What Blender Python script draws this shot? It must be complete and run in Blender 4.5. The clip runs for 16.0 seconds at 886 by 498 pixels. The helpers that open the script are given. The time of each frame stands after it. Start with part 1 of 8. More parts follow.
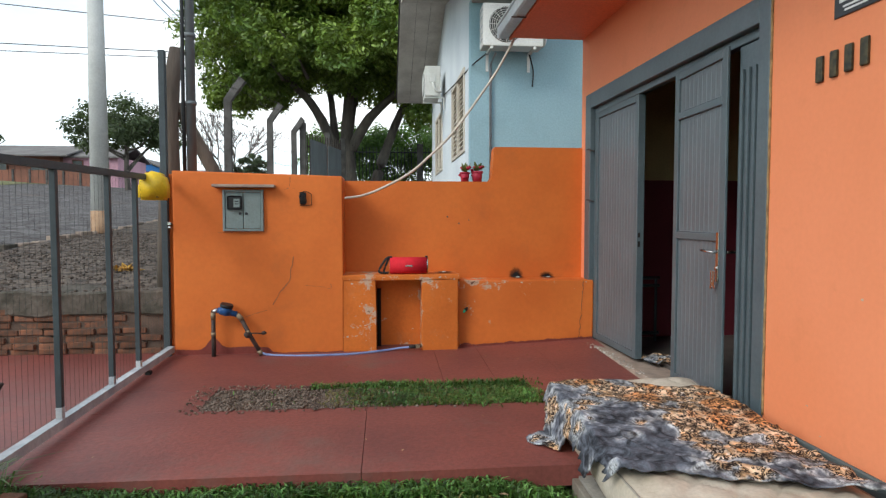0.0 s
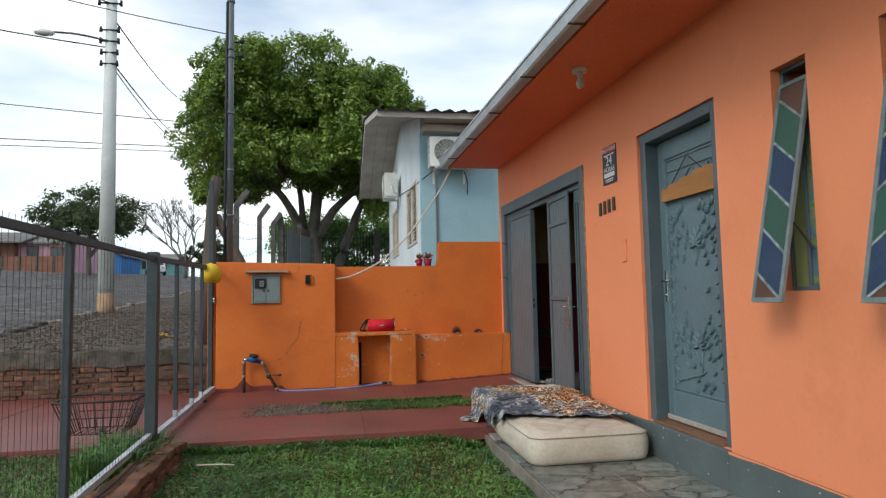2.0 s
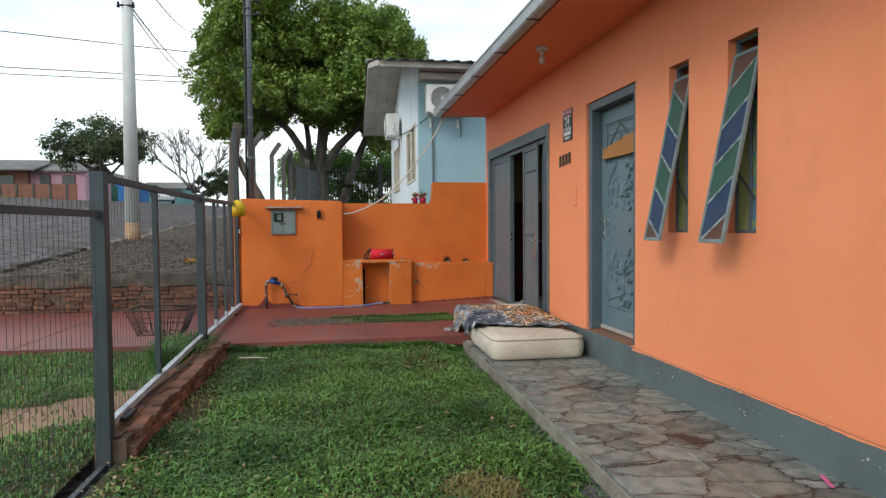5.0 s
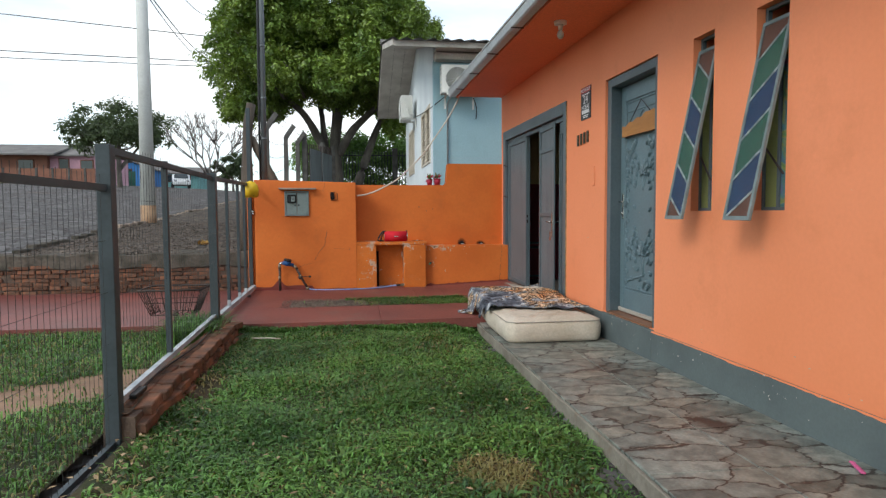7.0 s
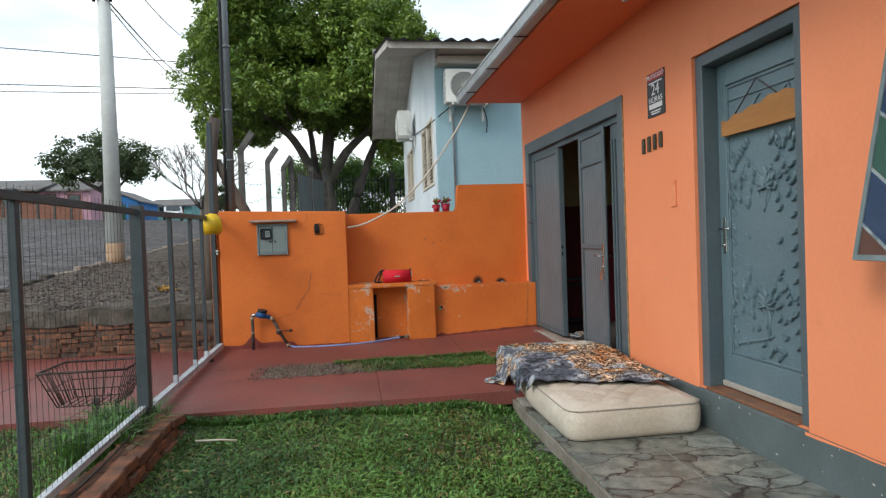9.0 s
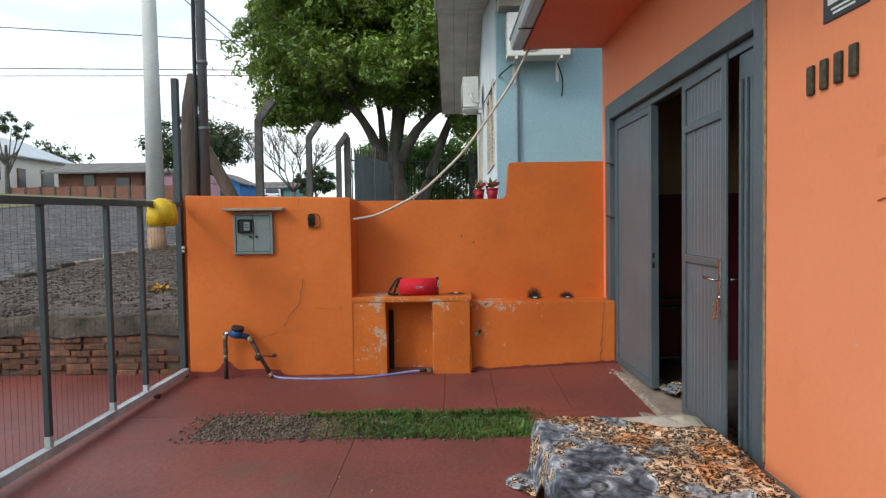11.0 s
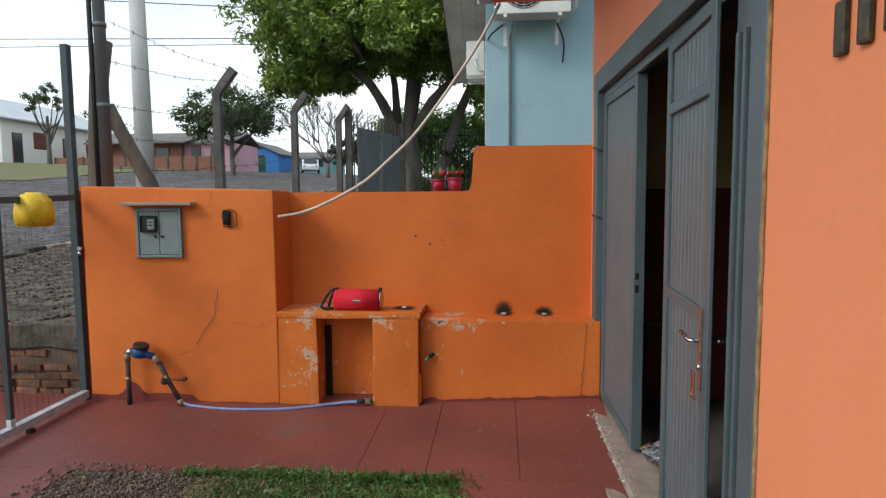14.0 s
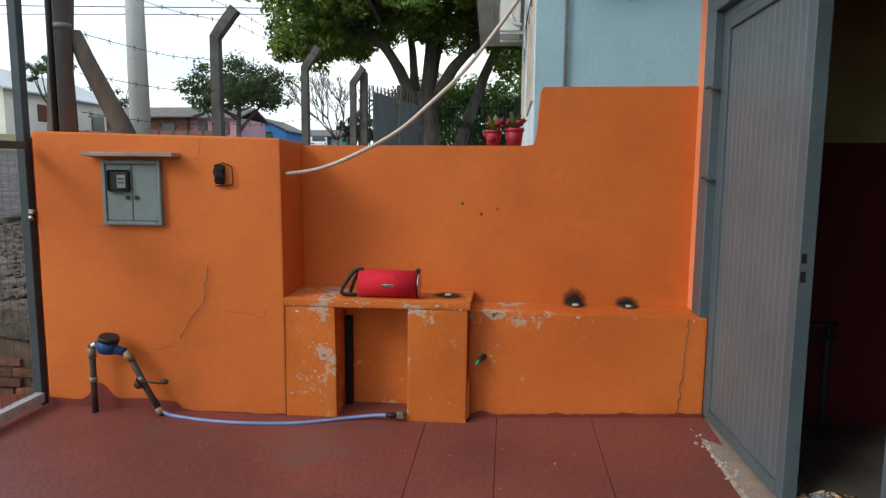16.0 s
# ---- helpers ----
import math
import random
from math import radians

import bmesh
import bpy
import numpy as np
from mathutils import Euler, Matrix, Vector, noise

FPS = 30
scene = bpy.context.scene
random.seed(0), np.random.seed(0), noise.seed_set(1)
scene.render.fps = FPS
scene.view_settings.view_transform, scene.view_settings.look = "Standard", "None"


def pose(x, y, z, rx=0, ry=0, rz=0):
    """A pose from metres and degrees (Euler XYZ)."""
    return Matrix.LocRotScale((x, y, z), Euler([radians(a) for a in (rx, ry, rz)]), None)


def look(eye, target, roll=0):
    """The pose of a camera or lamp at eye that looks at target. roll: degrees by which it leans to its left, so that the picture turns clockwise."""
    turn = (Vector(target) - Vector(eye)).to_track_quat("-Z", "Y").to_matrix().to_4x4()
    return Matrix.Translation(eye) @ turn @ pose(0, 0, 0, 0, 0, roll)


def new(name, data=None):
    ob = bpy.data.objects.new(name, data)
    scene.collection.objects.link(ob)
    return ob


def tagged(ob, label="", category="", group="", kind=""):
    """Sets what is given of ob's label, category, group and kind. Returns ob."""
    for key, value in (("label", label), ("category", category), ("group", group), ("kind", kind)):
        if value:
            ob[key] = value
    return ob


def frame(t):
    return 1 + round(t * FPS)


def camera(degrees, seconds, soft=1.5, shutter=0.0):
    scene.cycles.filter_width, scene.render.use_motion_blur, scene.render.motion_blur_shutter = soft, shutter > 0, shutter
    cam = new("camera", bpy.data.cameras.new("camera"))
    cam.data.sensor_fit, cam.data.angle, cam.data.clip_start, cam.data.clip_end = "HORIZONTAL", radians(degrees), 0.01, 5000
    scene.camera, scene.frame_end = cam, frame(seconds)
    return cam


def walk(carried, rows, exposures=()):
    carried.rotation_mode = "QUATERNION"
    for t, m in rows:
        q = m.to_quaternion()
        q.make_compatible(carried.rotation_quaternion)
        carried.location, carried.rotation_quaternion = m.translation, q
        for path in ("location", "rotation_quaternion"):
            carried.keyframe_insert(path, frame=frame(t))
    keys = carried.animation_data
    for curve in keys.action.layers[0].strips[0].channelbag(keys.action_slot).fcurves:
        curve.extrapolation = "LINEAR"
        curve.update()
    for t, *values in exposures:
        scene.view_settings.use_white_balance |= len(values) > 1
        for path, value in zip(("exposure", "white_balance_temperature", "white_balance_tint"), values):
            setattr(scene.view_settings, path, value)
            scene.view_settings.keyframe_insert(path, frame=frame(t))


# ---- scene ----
cam = camera(70.9, 16.0, 1.3)
METRES, EYE, TILT, LEAN, TURN = 11.029, 1.5, 0.0, 0.0, -4.7
PATH = [
    (0, (-0.004, 0.595, 1.42), (0.18, 2.584, 1.32), -0.0),
    (0.5, (-0.139, -0.019, 1.411), (0.113, 1.965, 1.405), -3.4),
    (1, (-0.22, -0.679, 1.371), (0.097, 1.294, 1.435), -2.4),
    (1.5, (-0.361, -1.236, 1.378), (-0.075, 0.738, 1.534), -5.4),
    (2, (-0.351, -1.77, 1.35), (-0.011, 0.195, 1.502), -1.1),
    (2.5, (-0.408, -2.209, 1.334), (-0.12, -0.231, 1.407), -0.5),
    (3, (-0.46, -2.633, 1.339), (-0.059, -0.674, 1.393), -0.9),
    (3.5, (-0.436, -2.886, 1.353), (-0.002, -0.934, 1.38), -1.7),
    (4, (-0.396, -3.002, 1.399), (-0.078, -1.028, 1.343), -0.6),
    (6.5, (-0.38, -2.996, 1.358), (-0.046, -1.026, 1.272), -0.2),
    (7, (-0.364, -2.903, 1.341), (-0.088, -0.926, 1.225), -0.3),
    (7.5, (-0.308, -2.626, 1.357), (-0.042, -0.646, 1.271), 0.3),
    (8, (-0.344, -2.202, 1.343), (-0.027, -0.231, 1.224), -2.3),
    (8.5, (-0.373, -1.688, 1.393), (0.006, 0.271, 1.262), -3.5),
    (9, (-0.279, -1.189, 1.443), (0.003, 0.79, 1.404), -2.0),
    (9.5, (-0.165, -0.666, 1.472), (0.124, 1.312, 1.418), -0.1),
    (10, (0.044, -0.156, 1.49), (0.212, 1.836, 1.461), -0.9),
    (12.5, (1.078, 1.43, 1.681), (0.799, 3.402, 1.502), 0.9),
    (13, (1.195, 1.477, 1.735), (0.816, 3.439, 1.648), 0.8),
    (13.5, (1.193, 1.61, 1.736), (0.895, 3.587, 1.68), -0.1),
    (14, (1.159, 1.769, 1.724), (0.977, 3.753, 1.55), -0.5),
    (14.5, (1.14, 2.019, 1.715), (0.935, 4.001, 1.538), 0.3),
    (15, (1.06, 2.251, 1.665), (0.828, 4.221, 1.407), 1.1),
    (15.5, (0.9, 2.48, 1.645), (0.692, 4.445, 1.334), 0.4),
    (16, (0.803, 2.719, 1.578), (0.601, 4.695, 1.346), 0.4),
]
walk(cam, [(t, look(eye, target, roll)) for t, eye, target, roll in PATH],
     exposures=((0.0, 0.14), (1.0, 0.06), (2.0, -0.14), (3.0, -0.09), (4.0, 0.0), (7.0, 0.0), (8.0, 0.05), (9.5, 0.05), (12.5, -0.02), (14.0, 0.0), (15.5, -0.06), (16.0, -0.04)))
# ---- light ----
world = bpy.data.worlds.new("overcast_sky")
scene.world = world
world.use_nodes = True
wn, wl = world.node_tree.nodes, world.node_tree.links
wn.clear()
w_out = wn.new("ShaderNodeOutputWorld")
w_bg = wn.new("ShaderNodeBackground")
w_sky = wn.new("ShaderNodeTexSky")
w_sky.sky_type, w_sky.sun_disc = "NISHITA", False
SUN_EL, SUN_AZ = 36.0, 232.0
w_sky.sun_elevation, w_sky.sun_rotation = radians(SUN_EL), radians(SUN_AZ)
w_co = wn.new("ShaderNodeTexCoord")
w_map = wn.new("ShaderNodeMapping")
w_map.inputs["Scale"].default_value = (1.2, 1.2, 4.0)
w_noise = wn.new("ShaderNodeTexNoise")
w_noise.inputs["Scale"].default_value, w_noise.inputs["Detail"].default_value = 1.3, 6
w_ramp = wn.new("ShaderNodeValToRGB")
w_ramp.color_ramp.elements[0].position, w_ramp.color_ramp.elements[1].position = 0.40, 0.62
w_ramp.color_ramp.elements[0].color = (0.30, 0.30, 0.30, 1)
w_mix = wn.new("ShaderNodeMix")
w_mix.data_type = "RGBA"
w_mix.inputs[7].default_value = (16.6, 17.4, 17.8, 1)
wl.new(w_co.outputs["Generated"], w_map.inputs["Vector"])
wl.new(w_map.outputs[0], w_noise.inputs["Vector"])
wl.new(w_noise.outputs[0], w_ramp.inputs[0])
wl.new(w_ramp.outputs[0], w_mix.inputs[0])
w_gain = wn.new("ShaderNodeVectorMath")
w_gain.operation = "MULTIPLY"
w_gain.inputs[1].default_value = (2.05, 2.65, 2.75)
wl.new(w_sky.outputs[0], w_gain.inputs[0])
wl.new(w_gain.outputs[0], w_mix.inputs[6])
wl.new(w_mix.outputs[2], w_bg.inputs[0])
wl.new(w_bg.outputs[0], w_out.inputs[0])
w_bg.inputs[1].default_value = 0.078

sun = new("sun", bpy.data.lights.new("sun", "SUN"))
sun.data.energy, sun.data.angle, sun.data.color = 1.5, radians(20), (1.0, 0.96, 0.9)
_az, _el = radians(SUN_AZ), radians(SUN_EL)
sun.matrix_world = look((0, 0, 30), (-math.sin(_az) * math.cos(_el), -math.cos(_az) * math.cos(_el), 30 - math.sin(_el)))


# ---- materials ----
def mat(name, a, b=None, rough=0.8, metal=0.0, scale=6.0, fine=60.0, bump=0.15, lo=0.35, hi=0.65, stain=None, stain_amt=0.0, stain_scale=2.0, island=0.0, obj=0.0, spec=0.3, stretch=(1, 1, 1), dist=0.01, tone=0.35):
    """Two-scale procedural paint, plaster, stone or wood."""
    m = bpy.data.materials.new(name)
    m.use_nodes = True
    n, l = m.node_tree.nodes, m.node_tree.links
    p = n["Principled BSDF"]
    b = b or tuple(c * 0.82 for c in a)
    co = n.new("ShaderNodeTexCoord")
    mp = n.new("ShaderNodeMapping")
    mp.inputs["Scale"].default_value = stretch
    l.new(co.outputs["Object"], mp.inputs["Vector"])
    n1 = n.new("ShaderNodeTexNoise")
    n1.inputs["Scale"].default_value, n1.inputs["Detail"].default_value = scale, 5
    n2 = n.new("ShaderNodeTexNoise")
    n2.inputs["Scale"].default_value, n2.inputs["Detail"].default_value = fine, 4
    for k in (n1, n2):
        l.new(mp.outputs[0], k.inputs["Vector"])
    r = n.new("ShaderNodeMapRange")
    r.inputs[1].default_value, r.inputs[2].default_value = lo, hi
    l.new(n1.outputs[0], r.inputs[0])
    mx = n.new("ShaderNodeMix")
    mx.data_type = "RGBA"
    mx.inputs[6].default_value, mx.inputs[7].default_value = (*a, 1), (*b, 1)
    l.new(r.outputs[0], mx.inputs[0])
    col = mx.outputs[2]
    fm = n.new("ShaderNodeMix")
    fm.data_type, fm.blend_type = "RGBA", "MULTIPLY"
    fm.inputs[0].default_value = tone
    l.new(col, fm.inputs[6])
    fr = n.new("ShaderNodeMapRange")
    fr.inputs[1].default_value, fr.inputs[2].default_value, fr.inputs[3].default_value, fr.inputs[4].default_value = 0.3, 0.7, 0.7, 1.2
    l.new(n2.outputs[0], fr.inputs[0])
    cb = n.new("ShaderNodeCombineColor")
    for i in range(3):
        l.new(fr.outputs[0], cb.inputs[i])
    l.new(cb.outputs[0], fm.inputs[7])
    col = fm.outputs[2]
    if stain:
        n3 = n.new("ShaderNodeTexNoise")
        n3.inputs["Scale"].default_value, n3.inputs["Detail"].default_value, n3.inputs["Roughness"].default_value = stain_scale, 8, 0.7
        l.new(co.outputs["Object"], n3.inputs["Vector"])
        sr = n.new("ShaderNodeMapRange")
        sr.inputs[1].default_value, sr.inputs[2].default_value, sr.inputs[4].default_value = 0.55, 0.72, stain_amt
        l.new(n3.outputs[0], sr.inputs[0])
        sm = n.new("ShaderNodeMix")
        sm.data_type = "RGBA"
        sm.inputs[7].default_value = (*stain, 1)
        l.new(sr.outputs[0], sm.inputs[0])
        l.new(col, sm.inputs[6])
        col = sm.outputs[2]
    if island or obj:
        src = n.new("ShaderNodeNewGeometry").outputs["Random Per Island"] if island else n.new("ShaderNodeObjectInfo").outputs["Random"]
        hv = n.new("ShaderNodeHueSaturation")
        vr = n.new("ShaderNodeMapRange")
        amt = island or obj
        vr.inputs[3].default_value, vr.inputs[4].default_value = 1 - amt, 1 + amt
        l.new(src, vr.inputs[0])
        l.new(vr.outputs[0], hv.inputs["Value"])
        l.new(col, hv.inputs["Color"])
        col = hv.outputs[0]
    l.new(col, p.inputs["Base Color"])
    p.inputs["Roughness"].default_value, p.inputs["Metallic"].default_value = rough, metal
    p.inputs["Specular IOR Level"].default_value = spec
    bp = n.new("ShaderNodeBump")
    bp.inputs["Strength"].default_value, bp.inputs["Distance"].default_value = bump, dist
    l.new(n2.outputs[0], bp.inputs["Height"])
    l.new(bp.outputs[0], p.inputs["Normal"])
    return m


def leaf_mat(name, a, b, rough=0.55, vary=0.4):
    m = mat(name, a, b, rough=rough, scale=1.1, fine=9, bump=0.0, island=vary, spec=0.35)
    p = m.node_tree.nodes["Principled BSDF"]
    out = m.node_tree.nodes["Material Output"]
    tr = m.node_tree.nodes.new("ShaderNodeBsdfTranslucent")
    tr.inputs[0].default_value = (a[0] * 1.5, a[1] * 1.5, a[2], 1)
    ad = m.node_tree.nodes.new("ShaderNodeMixShader")
    ad.inputs[0].default_value = 0.25
    m.node_tree.links.new(p.outputs[0], ad.inputs[1])
    m.node_tree.links.new(tr.outputs[0], ad.inputs[2])
    m.node_tree.links.new(ad.outputs[0], out.inputs[0])
    return m


M_ORANGE = mat("salmon_orange_plaster", (0.83, 0.278, 0.134), (0.78, 0.25, 0.112), rough=0.62, scale=0.9, fine=40, bump=0.03, tone=0.08, stain=(0.62, 0.2, 0.08), stain_amt=0.35, stain_scale=3)
M_WALL = mat("deep_orange_plaster", (0.66, 0.169, 0.031), (0.57, 0.132, 0.022), rough=0.66, scale=1.3, fine=28, bump=0.1, tone=0.14, stain=(0.42, 0.12, 0.03), stain_amt=0.45, stain_scale=2.5)
M_WORN = mat("worn_orange_plaster", (0.63, 0.165, 0.025), (0.52, 0.13, 0.02), rough=0.75, scale=2.5, fine=45, bump=0.3, tone=0.25, stain=(0.45, 0.22, 0.12), stain_amt=0.3, stain_scale=6)
M_LEDGE = mat("flaking_ledge_plaster", (0.66, 0.169, 0.031), (0.57, 0.132, 0.022), rough=0.66, scale=1.3, fine=28, bump=0.1, tone=0.14, stain=(0.42, 0.12, 0.03), stain_amt=0.45, stain_scale=2.5)


def flaking(m, bands, pale=(0.52, 0.35, 0.25), dark=(0.16, 0.085, 0.05), base=0.0):
    """Paint flaked off to pale undercoat, most of all near the given lines (axis, at, reach, amount)."""
    n, l = m.node_tree.nodes, m.node_tree.links
    p = n["Principled BSDF"]
    src = p.inputs["Base Color"].links[0].from_socket
    co = n.new("ShaderNodeTexCoord")
    xyz = n.new("ShaderNodeSeparateXYZ")
    l.new(co.outputs["Object"], xyz.inputs[0])
    flake = n.new("ShaderNodeTexNoise")
    flake.inputs["Scale"].default_value, flake.inputs["Detail"].default_value, flake.inputs["Roughness"].default_value = 9, 9, 0.72
    l.new(co.outputs["Object"], flake.inputs["Vector"])
    total = flake.outputs[0]
    for axis, at, reach, amount in bands:
        off = n.new("ShaderNodeMath")
        off.operation = "SUBTRACT"
        off.inputs[1].default_value = at
        l.new(xyz.outputs["XYZ".index(axis)], off.inputs[0])
        ab = n.new("ShaderNodeMath")
        ab.operation = "ABSOLUTE"
        l.new(off.outputs[0], ab.inputs[0])
        near = n.new("ShaderNodeMapRange")
        near.inputs[1].default_value, near.inputs[2].default_value, near.inputs[3].default_value, near.inputs[4].default_value = 0, reach, amount, 0
        l.new(ab.outputs[0], near.inputs[0])
        add = n.new("ShaderNodeMath")
        add.operation = "ADD"
        l.new(total, add.inputs[0])
        l.new(near.outputs[0], add.inputs[1])
        total = add.outputs[0]
    for lo, hi, c in ((0.635 - base, 0.665 - base, pale), (0.735 - base, 0.77 - base, dark)):
        r = n.new("ShaderNodeMapRange")
        r.inputs[1].default_value, r.inputs[2].default_value = lo, hi
        l.new(total, r.inputs[0])
        mx = n.new("ShaderNodeMix")
        mx.data_type = "RGBA"
        mx.inputs[7].default_value = (*c, 1)
        l.new(r.outputs[0], mx.inputs[0])
        l.new(src, mx.inputs[6])
        src = mx.outputs[2]
    l.new(src, p.inputs["Base Color"])


flaking(M_WORN, (("X", -0.14, 0.13, 0.13), ("Z", 0.91, 0.10, 0.10), ("X", 0.30, 0.03, 0.12), ("Z", 0.27, 0.12, 0.06)))
flaking(M_LEDGE, (("X", 0.78, 0.30, 0.10), ("Z", 0.85, 0.10, 0.10), ("Z", 0.29, 0.04, 0.12)), base=-0.04)


def soot_mat(name):
    """Soft edged soot, thinning outwards to bare wall."""
    m = bpy.data.materials.new(name)
    m.use_nodes = True
    n, l = m.node_tree.nodes, m.node_tree.links
    p = n["Principled BSDF"]
    p.inputs["Base Color"].default_value = (0.014, 0.011, 0.010, 1)
    p.inputs["Roughness"].default_value = 0.95
    co = n.new("ShaderNodeTexCoord")
    wob = n.new("ShaderNodeTexNoise")
    wob.inputs["Scale"].default_value, wob.inputs["Detail"].default_value = 22, 4
    l.new(co.outputs["Object"], wob.inputs["Vector"])
    ln = n.new("ShaderNodeVectorMath")
    ln.operation = "LENGTH"
    l.new(co.outputs["Object"], ln.inputs[0])
    fall = n.new("ShaderNodeMapRange")
    fall.inputs[1].default_value, fall.inputs[2].default_value, fall.inputs[3].default_value, fall.inputs[4].default_value = 0.01, 0.155, 1.7, -0.55
    l.new(ln.outputs["Value"], fall.inputs[0])
    add = n.new("ShaderNodeMath")
    add.operation = "MULTIPLY_ADD"
    add.use_clamp = True
    add.inputs[1].default_value = 1.1
    sub = n.new("ShaderNodeMath")
    sub.operation = "SUBTRACT"
    sub.inputs[1].default_value = 0.5
    l.new(wob.outputs[0], sub.inputs[0])
    l.new(sub.outputs[0], add.inputs[0])
    l.new(fall.outputs[0], add.inputs[2])
    l.new(add.outputs[0], p.inputs["Alpha"])
    return m


M_SOOT = soot_mat("candle_soot")
M_SOFFIT = mat("dark_orange_soffit", (0.80, 0.235, 0.105), (0.75, 0.21, 0.092), rough=0.7, scale=1.5, fine=60, bump=0.06)
M_GREY = mat("blue_grey_paint", (0.095, 0.125, 0.14), (0.075, 0.102, 0.116), rough=0.42, scale=2.5, fine=50, bump=0.08, spec=0.45)
M_LEAF_METAL = mat("grey_sheet_steel", (0.122, 0.142, 0.155), (0.10, 0.118, 0.131), rough=0.42, scale=3, fine=40, bump=0.06, spec=0.5)
M_DOOR = mat("teal_grey_door_paint", (0.125, 0.185, 0.21), (0.105, 0.16, 0.185), rough=0.4, scale=4, fine=60, bump=0.1, spec=0.45)
M_PLINTH = mat("grey_green_plinth_paint", (0.11, 0.135, 0.135), (0.09, 0.11, 0.112), rough=0.6, scale=3, fine=60, bump=0.15, stain=(0.2, 0.21, 0.2), stain_amt=0.2, stain_scale=5, tone=0.2)
M_FLOOR = mat("red_oxide_concrete", (0.235, 0.066, 0.052), (0.165, 0.05, 0.042), rough=0.5, scale=1.3, fine=45, bump=0.25, stain=(0.16, 0.095, 0.08), stain_amt=0.8, stain_scale=1.8, spec=0.4, tone=0.65)
M_REDBASE = mat("red_oxide_splash", (0.21, 0.045, 0.035), rough=0.65, scale=5, bump=0.3)
M_SOIL = mat("brown_soil", (0.16, 0.095, 0.06), (0.10, 0.065, 0.04), rough=0.95, scale=3, fine=40, bump=0.6)
M_TRACK = mat("bare_dirt", (0.30, 0.19, 0.125), (0.24, 0.15, 0.10), rough=0.95, scale=3, fine=40, bump=0.5)
M_TURF = mat("turf_soil", (0.035, 0.045, 0.018), (0.085, 0.06, 0.034), rough=0.95, scale=3, fine=50, bump=0.8)
M_GRASS = leaf_mat("lawn_grass", (0.128, 0.258, 0.060), (0.040, 0.100, 0.028), 0.40, 0.95)
M_WEED = leaf_mat("lawn_weed_leaves", (0.155, 0.275, 0.06), (0.075, 0.16, 0.04), 0.5, 0.6)
M_DRYGRASS = leaf_mat("dry_grass", (0.30, 0.25, 0.10), (0.2, 0.19, 0.07))
M_GRAVEL = mat("grey_gravel", (0.21, 0.16, 0.125), (0.12, 0.088, 0.07), rough=0.9, scale=30, island=0.5, bump=0.3)
M_STONES = mat("dark_verge_stones", (0.115, 0.09, 0.073), (0.07, 0.055, 0.046), rough=0.95, scale=5, fine=30, island=0.6, bump=0.3)
M_BRICK = mat("old_red_brick", (0.24, 0.10, 0.055), (0.12, 0.064, 0.043), rough=0.9, scale=9, fine=80, bump=0.6, obj=0.35, stain=(0.085, 0.065, 0.05), stain_amt=0.95, stain_scale=2.2)
M_MORTAR = mat("dirty_mortar", (0.145, 0.10, 0.075), (0.075, 0.056, 0.045), rough=0.95, scale=6, fine=60, bump=0.6)
M_COAT = mat("dark_cement_cap", (0.13, 0.11, 0.09), (0.06, 0.055, 0.043), rough=0.95, scale=5, fine=26, bump=0.9, tone=0.8, dist=0.02)
M_WHITEPAINT = mat("worn_white_paint", (0.52, 0.55, 0.56), (0.33, 0.37, 0.4), rough=0.5, scale=9, fine=60, bump=0.1)
M_BLUEPAINT = mat("pale_blue_paint", (0.16, 0.36, 0.47), rough=0.5, scale=8)
# blue grey paint again, darkened for steelwork that stands in shade
M_GREY_SHADED = mat("shaded_blue_grey_paint", (0.058, 0.075, 0.083), (0.045, 0.058, 0.065), rough=0.5, scale=4, fine=40, bump=0.1, spec=0.3)
M_WIRE = mat("dark_steel_wire", (0.06, 0.065, 0.065), rough=0.55, metal=0.4, scale=10, bump=0.0)
M_RUST = mat("rusty_steel", (0.10, 0.07, 0.06), (0.05, 0.045, 0.045), rough=0.7, metal=0.4, scale=14, bump=0.2)
M_CONC = mat("weathered_concrete_post", (0.125, 0.12, 0.112), (0.07, 0.066, 0.062), rough=0.95, scale=6, fine=60, bump=0.5)
M_POLE = mat("pale_concrete_pole", (0.64, 0.65, 0.63), (0.54, 0.55, 0.53), rough=0.8, scale=2, fine=40, bump=0.15)
M_POLEBASE = mat("mud_stained_concrete", (0.42, 0.28, 0.18), (0.33, 0.2, 0.12), rough=0.9, scale=6, bump=0.2)
M_BARK = mat("grey_brown_bark", (0.16, 0.14, 0.12), (0.085, 0.075, 0.065), rough=0.95, scale=5, fine=30, bump=0.9, stretch=(1, 1, 0.35), dist=0.03)
M_OLDWOOD = mat("old_grey_wood", (0.15, 0.122, 0.098), (0.075, 0.06, 0.05), rough=0.95, scale=7, fine=40, bump=0.8, stretch=(1, 1, 0.15))
M_LEAVES = leaf_mat("glossy_tree_leaves", (0.205, 0.285, 0.052), (0.08, 0.15, 0.032), 0.40, 0.6)
M_FARLEAF = leaf_mat("far_tree_leaves", (0.075, 0.105, 0.045), (0.05, 0.075, 0.035))
M_HEDGE = leaf_mat("hedge_leaves", (0.14, 0.25, 0.05), (0.07, 0.15, 0.035), 0.5, 0.6)
M_TWIG = mat("bare_twigs", (0.22, 0.19, 0.17), (0.15, 0.13, 0.12), rough=0.9, scale=5)
